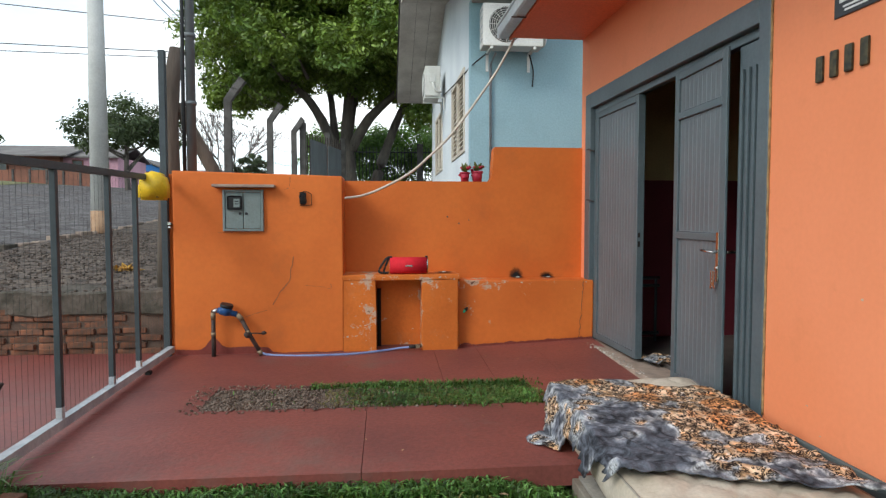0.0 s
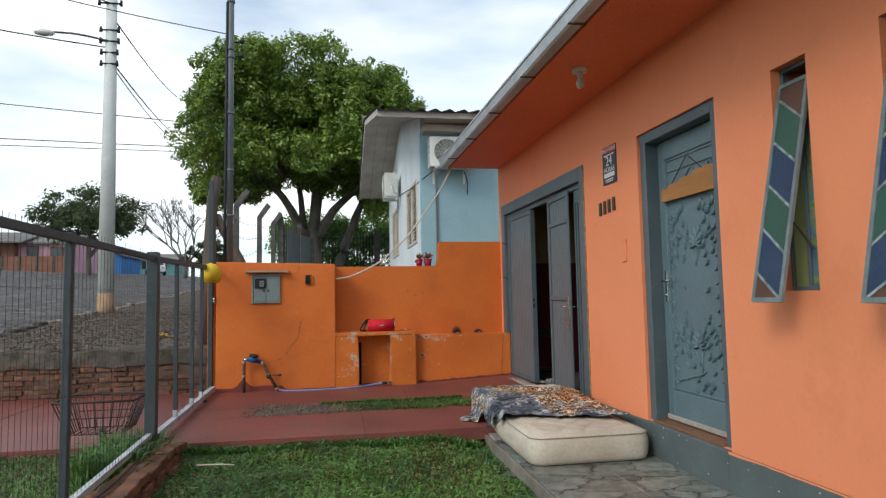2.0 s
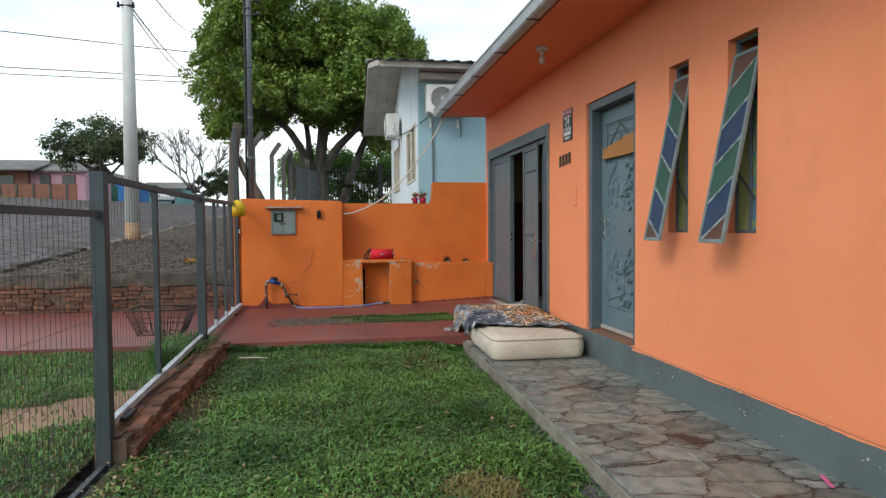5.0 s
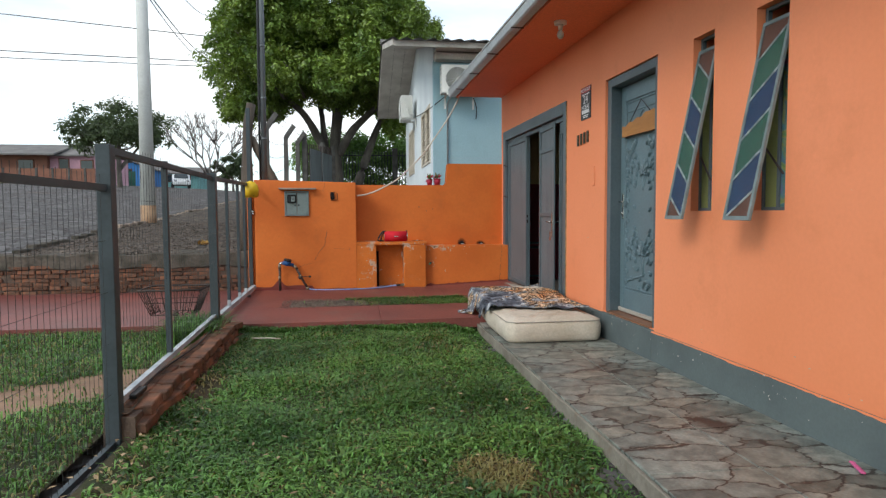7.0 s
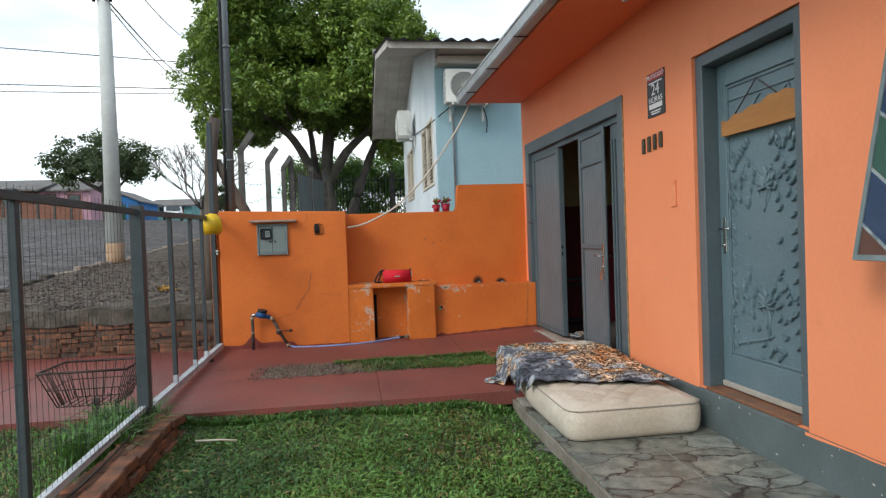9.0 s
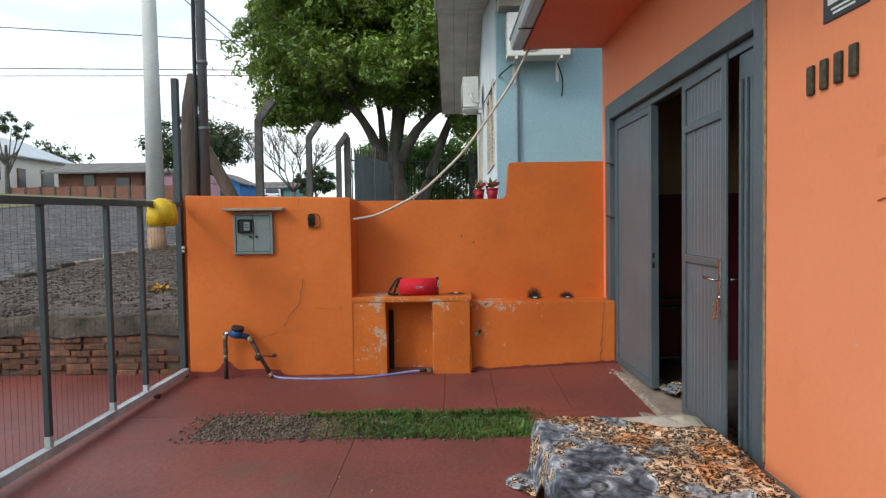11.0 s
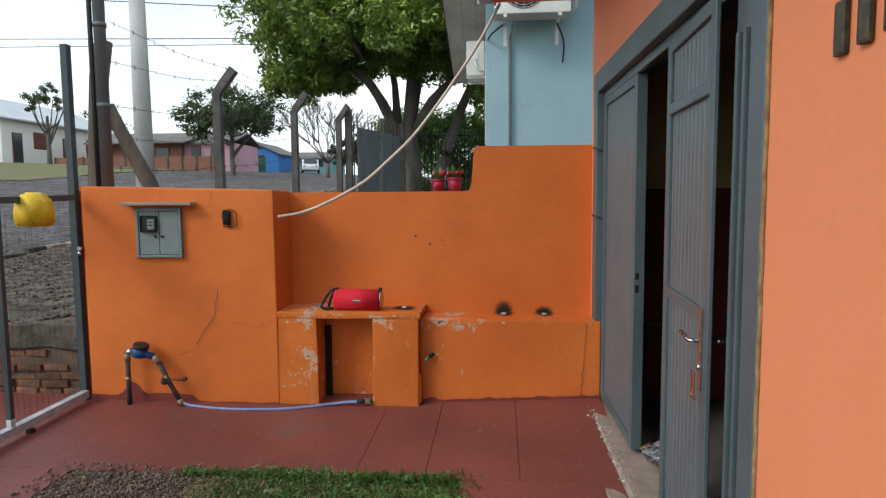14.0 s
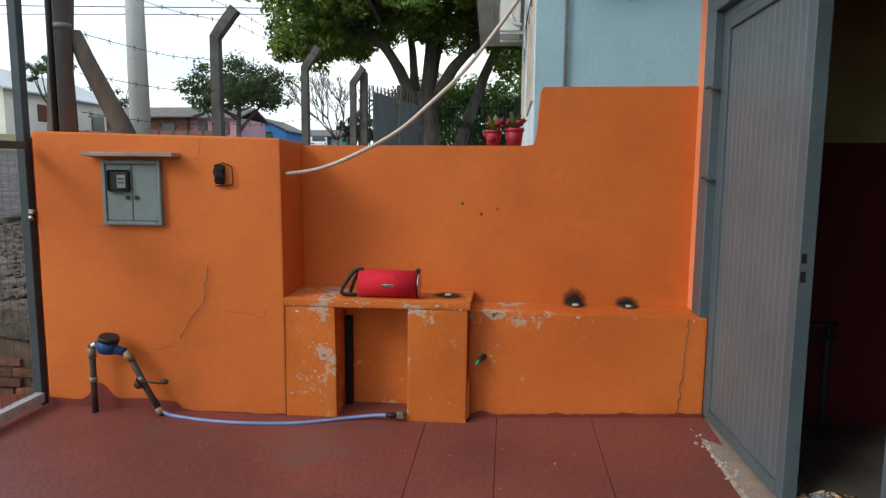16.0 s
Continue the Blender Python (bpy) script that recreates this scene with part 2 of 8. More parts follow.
M_BLUEWALL = mat("pale_blue_render", (0.33, 0.50, 0.56), (0.29, 0.45, 0.51), rough=0.8, scale=1.2, fine=50, bump=0.1, stain=(0.22, 0.33, 0.37), stain_amt=0.35, stain_scale=1.5)
M_WHITEWALL = mat("white_render", (0.72, 0.77, 0.80), (0.64, 0.69, 0.73), rough=0.8, scale=1.5, fine=50, bump=0.1)
M_FIBRO = mat("fibre_cement_roof", (0.23, 0.22, 0.21), (0.14, 0.135, 0.13), rough=0.9, scale=3, fine=40, bump=0.3)
M_EAVEWOOD = mat("stained_eave_board", (0.60, 0.56, 0.51), (0.46, 0.42, 0.38), rough=0.85, scale=3, fine=40, bump=0.2)
M_CREAM = mat("cream_shutter_paint", (0.62, 0.56, 0.47), rough=0.6, scale=5)
M_GUTTER = mat("galvanised_gutter", (0.50, 0.53, 0.55), (0.40, 0.43, 0.45), rough=0.4, metal=0.35, scale=3, fine=30, bump=0.08)
M_STEELPOLE = mat("dull_galvanised_pole", (0.15, 0.17, 0.18), (0.11, 0.125, 0.135), rough=0.5, metal=0.2, scale=4, fine=30, bump=0.1, stretch=(1, 1, 0.3))
# pale speckles put the broken highlights of the pane lines into the colour
M_PUTTY_GLINT = mat("putty_with_glints", (0.36, 0.40, 0.39), (0.10, 0.13, 0.14), rough=0.6, scale=22, fine=90, bump=0.3)
M_SASH = mat("weathered_sash_paint", (0.19, 0.235, 0.238), (0.12, 0.15, 0.155), rough=0.5, scale=8, bump=0.1)
M_WHITE = mat("white_plastic", (0.72, 0.72, 0.69), (0.64, 0.64, 0.6), rough=0.5, scale=4, bump=0.03)
M_DARK = mat("black_plastic", (0.02, 0.021, 0.022), rough=0.5, scale=10, bump=0.05)
# flat black for the shade in the niche, the broken hole and the slots
M_BLACKHOLE = mat("hole_shade_black", (0.016, 0.012, 0.01), rough=0.95, scale=10, bump=0.2)
M_YELLOW = mat("yellow_plastic", (0.78, 0.52, 0.02), (0.68, 0.43, 0.015), rough=0.45, scale=6, bump=0.05, spec=0.5)
M_RED = mat("red_speaker_fabric", (0.62, 0.015, 0.03), (0.55, 0.012, 0.025), rough=0.75, scale=40, fine=300, bump=0.2)
M_CHROME = mat("worn_chrome", (0.55, 0.55, 0.54), rough=0.25, metal=1.0, scale=20, bump=0.05)
M_BRASS = mat("old_brass", (0.36, 0.28, 0.18), (0.2, 0.15, 0.1), rough=0.6, metal=0.4, scale=20, bump=0.1)
M_BLUE = mat("blue_meter_enamel", (0.02, 0.10, 0.30), (0.015, 0.07, 0.2), rough=0.4, scale=10)
M_HOSE = mat("blue_garden_hose", (0.17, 0.24, 0.47), (0.22, 0.30, 0.52), rough=0.4, scale=12, spec=0.5)
M_CABLE = mat("cream_conduit", (0.60, 0.53, 0.44), rough=0.5, scale=6)
M_METERBOX = mat("grey_green_meter_box", (0.20, 0.25, 0.245), (0.165, 0.21, 0.205), rough=0.5, scale=6, fine=60, bump=0.1, stain=(0.12, 0.13, 0.12), stain_amt=0.4, stain_scale=12)
M_HOOD = mat("cement_hood", (0.38, 0.30, 0.24), (0.28, 0.22, 0.18), rough=0.9, scale=9, bump=0.4)
M_MATTRESS = mat("soiled_cream_mattress", (0.60, 0.53, 0.44), (0.50, 0.43, 0.34), rough=0.85, scale=4, fine=60, bump=0.15, stain=(0.40, 0.32, 0.22), stain_amt=0.5, stain_scale=5)
M_PIPING = mat("grey_piping", (0.40, 0.36, 0.31), rough=0.8, scale=10)
M_WOOD = mat("varnished_wood_plaque", (0.42, 0.19, 0.055), (0.33, 0.14, 0.04), rough=0.5, scale=5, fine=40, bump=0.15, stretch=(1, 0.25, 1.5))
M_SILLTILE = mat("brown_sill_tile", (0.24, 0.105, 0.055), (0.17, 0.08, 0.045), rough=0.4, scale=8, bump=0.1)
M_SIGN = mat("dark_sign_print", (0.03, 0.032, 0.036), rough=0.35, scale=6, bump=0.02)
M_SIGNRED = mat("red_sign_print", (0.42, 0.03, 0.03), rough=0.4, scale=6, bump=0.02)
M_INK = mat("white_sign_ink", (0.75, 0.75, 0.75), rough=0.5, scale=6, bump=0.02)
M_NUM = mat("dark_number_metal", (0.035, 0.035, 0.03), (0.09, 0.075, 0.04), rough=0.4, metal=0.4, scale=30, bump=0.1)
M_MAROON = mat("maroon_room_paint", (0.15, 0.022, 0.034), rough=0.6, scale=3)
M_CREAMROOM = mat("ochre_room_paint", (0.45, 0.35, 0.18), rough=0.7, scale=3)
M_ROOMFLOOR = mat("worn_room_floor", (0.14, 0.125, 0.112), (0.09, 0.08, 0.072), rough=0.5, scale=4)
M_RUBBLE = mat("pale_rubble", (0.42, 0.38, 0.33), (0.28, 0.25, 0.22), rough=0.9, scale=10, bump=0.3, island=0.35)
M_TERRA = mat("red_flower_pot", (0.42, 0.03, 0.06), rough=0.45, scale=6)
M_PETAL = mat("red_petals", (0.5, 0.02, 0.05), rough=0.6, scale=6, island=0.3)
M_PLANT = leaf_mat("pot_plant_leaves", (0.10, 0.16, 0.04), (0.2, 0.14, 0.06))
M_PINKLITTER = mat("pink_litter", (0.6, 0.12, 0.28), rough=0.6, scale=6)
M_DRYLEAF = mat("dry_fallen_leaf", (0.36, 0.26, 0.15), (0.25, 0.17, 0.1), rough=0.9, scale=8, island=0.4)
M_CREAMHOUSE = mat("cream_house_render", (0.80, 0.77, 0.68), (0.72, 0.69, 0.60), rough=0.85, scale=0.6, fine=8, bump=0.02, tone=0.06)
M_PINKHOUSE = mat("pink_house_render", (0.52, 0.30, 0.36), (0.44, 0.25, 0.3), rough=0.85, scale=0.6, fine=8)
M_RAWBRICK = mat("raw_brick_house", (0.28, 0.125, 0.085), (0.21, 0.1, 0.07), rough=0.9, scale=1.5, fine=14, bump=0.1)
M_BLUEHOUSE = mat("bright_blue_house", (0.05, 0.2, 0.48), (0.045, 0.17, 0.42), rough=0.85, scale=0.7, fine=8)
M_TEALHOUSE = mat("teal_house", (0.16, 0.36, 0.36), rough=0.85, scale=0.7, fine=8)
M_TILEROOF = mat("grey_far_roof", (0.20, 0.19, 0.18), (0.14, 0.13, 0.125), rough=0.9, scale=1, fine=10)
M_PALEROOF = mat("pale_far_roof", (0.60, 0.64, 0.66), (0.52, 0.56, 0.58), rough=0.8, scale=1, fine=10)
M_FARWOOD = mat("far_window_wood", (0.16, 0.065, 0.04), rough=0.8, scale=3)
M_FARGLASS = mat("far_window_glass", (0.04, 0.05, 0.055), rough=0.2, scale=3, bump=0.0, spec=0.6)
M_CARWHITE = mat("white_car_paint", (0.75, 0.76, 0.77), rough=0.25, scale=1, bump=0.0, spec=0.6)
M_TYRE = mat("tyre_rubber", (0.02, 0.02, 0.02), rough=0.8, scale=10)
M_FARTURF = mat("dull_far_turf", (0.13, 0.16, 0.05), (0.17, 0.145, 0.085), rough=0.95, scale=0.35, fine=5, bump=0.2, stain=(0.2, 0.15, 0.1), stain_amt=0.7, stain_scale=0.3)
M_CHIP = mat("pale_bare_plaster", (0.55, 0.52, 0.47), (0.42, 0.38, 0.33), rough=0.9, scale=20, bump=0.2)
M_FLAKE = mat("pale_undercoat", (0.60, 0.42, 0.30), (0.48, 0.31, 0.2), rough=0.9, scale=25, bump=0.2, island=0.25)
M_FOAM = mat("dirty_sealing_foam", (0.42, 0.27, 0.12), (0.2, 0.12, 0.06), rough=0.9, scale=18, bump=0.4)
M_GREENFENCE = mat("green_far_fence", (0.03, 0.12, 0.09), rough=0.7, scale=3)


def cobble_mat(name, a, b, joint, size):
    """Irregular basalt setts, worn and dusty."""
    m = mat(name, a, b, rough=0.9, scale=0.35, fine=25, bump=0.3, stain=(0.17, 0.125, 0.095), stain_amt=0.75, stain_scale=0.35)
    n, l = m.node_tree.nodes, m.node_tree.links
    p = n["Principled BSDF"]
    co = n.new("ShaderNodeTexCoord")
    v = n.new("ShaderNodeTexVoronoi")
    v.feature = "DISTANCE_TO_EDGE"
    v2 = n.new("ShaderNodeTexVoronoi")
    for k in (v, v2):
        k.inputs["Scale"].default_value = size
        l.new(co.outputs["Object"], k.inputs["Vector"])
    src = p.inputs["Base Color"].links[0].from_socket
    r = n.new("ShaderNodeMapRange")
    r.inputs[1].default_value, r.inputs[2].default_value = 0.0, 0.09
    l.new(v.outputs["Distance"], r.inputs[0])
    sep = n.new("ShaderNodeSeparateColor")
    l.new(v2.outputs["Color"], sep.inputs[0])
    hv = n.new("ShaderNodeHueSaturation")
    vr = n.new("ShaderNodeMapRange")
    vr.inputs[3].default_value, vr.inputs[4].default_value = 0.62, 1.4
    l.new(sep.outputs[0], vr.inputs[0])
    l.new(vr.outputs[0], hv.inputs["Value"])
    l.new(src, hv.inputs["Color"])
    mx = n.new("ShaderNodeMix")
    mx.data_type = "RGBA"
    mx.inputs[6].default_value = (*joint, 1)
    l.new(r.outputs[0], mx.inputs[0])
    l.new(hv.outputs[0], mx.inputs[7])
    l.new(mx.outputs[2], p.inputs["Base Color"])
    bp = n.new("ShaderNodeBump")
    bp.inputs["Strength"].default_value, bp.inputs["Distance"].default_value = 0.9, 0.05
    l.new(r.outputs[0], bp.inputs["Height"])
    l.new(bp.outputs[0], p.inputs["Normal"])
    return m


M_COBBLE = cobble_mat("basalt_cobbles", (0.135, 0.125, 0.125), (0.10, 0.093, 0.093), (0.06, 0.048, 0.04), 4.0)


def flag_mat(name):
    """Glazed tile printed with irregular flagstones, grey green to brownish pink, with dark wandering joints."""
    m = mat(name, (0.198, 0.218, 0.195), (0.120, 0.138, 0.125), rough=0.46, scale=9, fine=70, bump=0.08, spec=0.42, lo=0.42, hi=0.58, tone=0.7, stain=(0.17, 0.155, 0.13), stain_amt=0.15, stain_scale=4)
    n, l = m.node_tree.nodes, m.node_tree.links
    p = n["Principled BSDF"]
    geo = n.new("ShaderNodeNewGeometry")
    st = n.new("ShaderNodeMapping")
    st.inputs["Scale"].default_value = (3.1, 5.2, 4.0)
    st.inputs["Rotation"].default_value = (0, 0, 0.35)
    l.new(geo.outputs["Position"], st.inputs["Vector"])
    vec = st.outputs[0]
    for scale, amount in ((2.2, 0.55), (7.0, 0.16), (24.0, 0.05)):
        wob = n.new("ShaderNodeTexNoise")
        wob.inputs["Scale"].default_value = scale
        l.new(st.outputs[0], wob.inputs["Vector"])
        add = n.new("ShaderNodeVectorMath")
        add.operation = "MULTIPLY_ADD"
        add.inputs[1].default_value = (amount, amount, 0)
        l.new(wob.outputs["Color"], add.inputs[0])
        l.new(vec, add.inputs[2])
        vec = add.outputs[0]
    v = n.new("ShaderNodeTexVoronoi")
    v.feature = "DISTANCE_TO_EDGE"
    v2 = n.new("ShaderNodeTexVoronoi")
    for k in (v, v2):
        k.inputs["Scale"].default_value = 1.0
        l.new(vec, k.inputs["Vector"])
    r = n.new("ShaderNodeMapRange")
    r.inputs[1].default_value, r.inputs[2].default_value = 0.012, 0.027
    l.new(v.outputs["Distance"], r.inputs[0])
    rim = n.new("ShaderNodeMapRange")
    rim.inputs[1].default_value, rim.inputs[2].default_value, rim.inputs[3].default_value = 0.02, 0.14, 0.84
    l.new(v.outputs["Distance"], rim.inputs[0])
    src = p.inputs["Base Color"].links[0].from_socket
    sep = n.new("ShaderNodeSeparateColor")
    l.new(v2.outputs["Color"], sep.inputs[0])
    warm = n.new("ShaderNodeMix")
    warm.data_type, warm.blend_type = "RGBA", "MULTIPLY"
    warm.inputs[7].default_value = (1.06, 0.97, 0.91, 1)
    wr = n.new("ShaderNodeMapRange")
    wr.inputs[1].default_value, wr.inputs[2].default_value = 0.35, 0.75
    l.new(sep.outputs[0], wr.inputs[0])
    l.new(wr.outputs[0], warm.inputs[0])
    l.new(src, warm.inputs[6])
    hv = n.new("ShaderNodeHueSaturation")
    vr = n.new("ShaderNodeMapRange")
    vr.inputs[3].default_value, vr.inputs[4].default_value = 0.72, 1.4
    l.new(sep.outputs[1], vr.inputs[0])
    ml = n.new("ShaderNodeMath")
    ml.operation = "MULTIPLY"
    l.new(vr.outputs[0], ml.inputs[0])
    l.new(rim.outputs[0], ml.inputs[1])
    l.new(ml.outputs[0], hv.inputs["Value"])
    l.new(warm.outputs[2], hv.inputs["Color"])
    mx = n.new("ShaderNodeMix")
    mx.data_type = "RGBA"
    mx.inputs[6].default_value = (0.040, 0.032, 0.028, 1)
    l.new(r.outputs[0], mx.inputs[0])
    l.new(hv.outputs[0], mx.inputs[7])
    l.new(mx.outputs[2], p.inputs["Base Color"])
    return m


M_PATHDIRT = mat("stony_brown_dirt", (0.15, 0.118, 0.094), (0.055, 0.044, 0.037), rough=0.95, scale=7, fine=24, bump=1.0, lo=0.42, hi=0.6, tone=0.9, stain=(0.19, 0.135, 0.095), stain_amt=0.6, stain_scale=0.8, dist=0.04)
M_GROUT = mat("pale_grout", (0.34, 0.32, 0.28), (0.24, 0.225, 0.2), rough=0.9, scale=8, bump=0.3)
M_EDGE = mat("weathered_cement_edge", (0.27, 0.245, 0.20), (0.18, 0.155, 0.125), rough=0.9, scale=5, fine=45, bump=0.5, stain=(0.2, 0.12, 0.08), stain_amt=0.6, stain_scale=4)
M_FLAG = flag_mat("flagstone_print_tile")


def blanket_mat(name):
    """Fleece printed with leopard spots, tan and grey-blue patches."""
    m = bpy.data.materials.new(name)
    m.use_nodes = True
    n, l = m.node_tree.nodes, m.node_tree.links
    p = n["Principled BSDF"]
    co = n.new("ShaderNodeTexCoord")
    big = n.new("ShaderNodeTexNoise")
    big.inputs["Scale"].default_value, big.inputs["Detail"].default_value = 5.5, 4
    l.new(co.outputs["Object"], big.inputs["Vector"])
    rp = n.new("ShaderNodeValToRGB")
    cr = rp.color_ramp
    cr.elements[0].position, cr.elements[0].color = 0.36, (0.075, 0.082, 0.10, 1)
    cr.elements[1].position, cr.elements[1].color = 0.68, (0.52, 0.24, 0.10, 1)
    for pos, c in ((0.41, (0.14, 0.15, 0.175, 1)), (0.455, (0.36, 0.37, 0.38, 1)), (0.48, (0.20, 0.21, 0.235, 1)), (0.505, (0.50, 0.42, 0.34, 1)), (0.535, (0.45, 0.27, 0.14, 1)), (0.60, (0.50, 0.38, 0.27, 1))):
        e = cr.elements.new(pos)
        e.color = c
    gx = n.new("ShaderNodeSeparateXYZ")
    l.new(co.outputs["Object"], gx.inputs[0])
    sc = n.new("ShaderNodeMath")
    sc.operation = "MULTIPLY_ADD"
    sc.inputs[1].default_value = 0.24
    l.new(gx.outputs[0], sc.inputs[0])
    l.new(big.outputs[0], sc.inputs[2])
    sy = n.new("ShaderNodeMath")
    sy.operation = "MULTIPLY_ADD"
    sy.inputs[1].default_value = 0.16
    l.new(gx.outputs[1], sy.inputs[0])
    l.new(sc.outputs[0], sy.inputs[2])
    l.new(sy.outputs[0], rp.inputs[0])
    tan = n.new("ShaderNodeMapRange")
    tan.inputs[1].default_value, tan.inputs[2].default_value = 0.43, 0.50
    tan.inputs[3].default_value = 0.22
    l.new(sy.outputs[0], tan.inputs[0])
    v = n.new("ShaderNodeTexVoronoi")
    v.inputs["Scale"].default_value = 40
    wob = n.new("ShaderNodeTexNoise")
    wob.inputs["Scale"].default_value = 22
    l.new(co.outputs["Object"], wob.inputs["Vector"])
    add = n.new("ShaderNodeMix")
    add.data_type, add.blend_type = "RGBA", "ADD"
    add.inputs[0].default_value = 0.09
    l.new(co.outputs["Object"], add.inputs[6])
    l.new(wob.outputs["Color"], add.inputs[7])
    l.new(add.outputs[2], v.inputs["Vector"])
    rg = n.new("ShaderNodeValToRGB")
    g = rg.color_ramp
    g.elements[0].position, g.elements[0].color = 0.18, (0, 0, 0, 1)
    g.elements[1].position, g.elements[1].color = 0.62, (0, 0, 0, 1)
    e = g.elements.new(0.34)
    e.color = (1, 1, 1, 1)
    e = g.elements.new(0.46)
    e.color = (1, 1, 1, 1)
    l.new(v.outputs["Distance"], rg.inputs[0])
    mx = n.new("ShaderNodeMix")
    mx.data_type = "RGBA"
    mx.inputs[7].default_value = (0.022, 0.015, 0.013, 1)
    sm = n.new("ShaderNodeMath")
    sm.operation = "MULTIPLY"
    l.new(rg.outputs[0], sm.inputs[0])
    l.new(tan.outputs[0], sm.inputs[1])
    l.new(sm.outputs[0], mx.inputs[0])
    # smoky streaks through the grey parts, cream flecks through the tan
    smoke = n.new("ShaderNodeTexNoise")
    smoke.inputs["Scale"].default_value, smoke.inputs["Detail"].default_value, smoke.inputs["Distortion"].default_value = 13, 5, 1.6
    l.new(co.outputs["Object"], smoke.inputs["Vector"])
    sr = n.new("ShaderNodeMapRange")
    sr.inputs[1].default_value, sr.inputs[2].default_value, sr.inputs[3].default_value, sr.inputs[4].default_value = 0.34, 0.66, 0.35, 1.9
    l.new(smoke.outputs[0], sr.inputs[0])
    hs = n.new("ShaderNodeHueSaturation")
    l.new(sr.outputs[0], hs.inputs["Value"])
    l.new(rp.outputs[0], hs.inputs["Color"])
    l.new(hs.outputs[0], mx.inputs[6])
    l.new(mx.outputs[2], p.inputs["Base Color"])
    p.inputs["Roughness"].default_value = 0.95
    p.inputs["Specular IOR Level"].default_value = 0.1
    return m


M_BLANKET = blanket_mat("leopard_print_fleece")


def glass_mat(name, colour, rough=0.12):
    m = bpy.data.materials.new(name)
    m.use_nodes = True
    n, l = m.node_tree.nodes, m.node_tree.links
    p = n["Principled BSDF"]
    p.inputs["Base Color"].default_value = (*colour, 1)
    p.inputs["Roughness"].default_value = rough
    p.inputs["Transmission Weight"].default_value = 0.3
    p.inputs["IOR"].default_value = 1.45
    t = n.new("ShaderNodeTexNoise")
    t.inputs["Scale"].default_value = 55
    b = n.new("ShaderNodeBump")
    b.inputs["Strength"].default_value, b.inputs["Distance"].default_value = 0.7, 0.012
    l.new(t.outputs[0], b.inputs["Height"])
    l.new(b.outputs[0], p.inputs["Normal"])
    return m


M_GLASS_G = glass_mat("green_textured_glass", (0.05, 0.15, 0.11))
M_GLASS_B = glass_mat("blue_textured_glass", (0.035, 0.075, 0.165))
M_GLASS_R = glass_mat("amber_textured_glass", (0.21, 0.105, 0.08))
# base colour raised to stand for room light coming through the pane
M_GLASS_Y = glass_mat("backlit_yellow_green_glass", (0.46, 0.50, 0.17))


def marbled(m):
    """Swirled glass of yellow green, teal, blue and violet, lightened as if lit from behind."""
    n, l = m.node_tree.nodes, m.node_tree.links
    t = n.new("ShaderNodeTexNoise")
    t.inputs["Scale"].default_value, t.inputs["Detail"].default_value, t.inputs["Distortion"].default_value = 5.5, 3, 1.2
    co = n.new("ShaderNodeTexCoord")
    l.new(co.outputs["Object"], t.inputs["Vector"])
    r = n.new("ShaderNodeValToRGB")
    e = r.color_ramp.elements
    e[0].position, e[0].color = 0.34, (0.42, 0.24, 0.42, 1)
    e[1].position, e[1].color = 0.68, (0.50, 0.36, 0.14, 1)
    for pos, c in ((0.42, (0.20, 0.34, 0.52, 1)), (0.48, (0.18, 0.44, 0.42, 1)), (0.54, (0.46, 0.52, 0.18, 1)), (0.60, (0.20, 0.44, 0.20, 1))):
        k = e.new(pos)
        k.color = c
    l.new(t.outputs[0], r.inputs[0])
    l.new(r.outputs[0], n["Principled BSDF"].inputs["Base Color"])
    return m


M_GLASS_SWIRL = marbled(glass_mat("backlit_marbled_glass", (0.2, 0.3, 0.2)))
M_BULB = glass_mat("frosted_bulb_glass", (0.85, 0.83, 0.78), 0.35)

# ---- building helpers ----
HOUSE = Matrix.Translation((1.80, 6.15, 0)) @ Matrix.Rotation(radians(1.06), 4, "Z") @ Matrix.Translation((-1.80, -6.15, 0))


def mesh_of(name, bm, material):
    me = bpy.data.meshes.new(name)
    bm.normal_update()
    bm.to_mesh(me)
    bm.free()
    for k in (material if isinstance(material, (list, tuple)) else [material]):
        me.materials.append(k)
    return me


def raw_mesh(name, verts, faces, material):
    me = bpy.data.meshes.new(name)
    me.from_pydata(verts, [], faces)
    for k in (material if isinstance(material, (list, tuple)) else [material]):
        me.materials.append(k)
    me.update()
    return me


def place(ob, origin, house):
    m = Matrix.Translation(origin)
    ob.matrix_world = HOUSE @ m if house else m


def thing(name, origin, label, category, group="", kind="", house=False):
    ob = new(name)
    ob.empty_display_size = 0.1
    place(ob, origin, house)
    ob["base"] = origin
    return tagged(ob, label, category, group, kind)


def base_of(ob):
    return Vector(ob["base"]) if "base" in ob else Vector((0, 0, 0))


def part(name, bm, material, parent, label=""):
    """Links a bmesh, drawn in the place's own coordinates, as one mesh under a thing or a part."""
    o = base_of(parent)
    bmesh.ops.translate(bm, verts=bm.verts, vec=-o)
    ob = new(name, mesh_of(name, bm, material))
    ob.parent = parent
    ob["base"] = o
    if label:
        ob["label"] = label
    return ob


def solo(name, bm, material, label, category="", origin=(0, 0, 0), kind="", group="", house=False):
    bmesh.ops.translate(bm, verts=bm.verts, vec=-Vector(origin))
    ob = new(name, mesh_of(name, bm, material))
    place(ob, origin, house)
    ob["base"] = origin
    return tagged(ob, label, category, group, kind)


def nb():
    return bmesh.new()


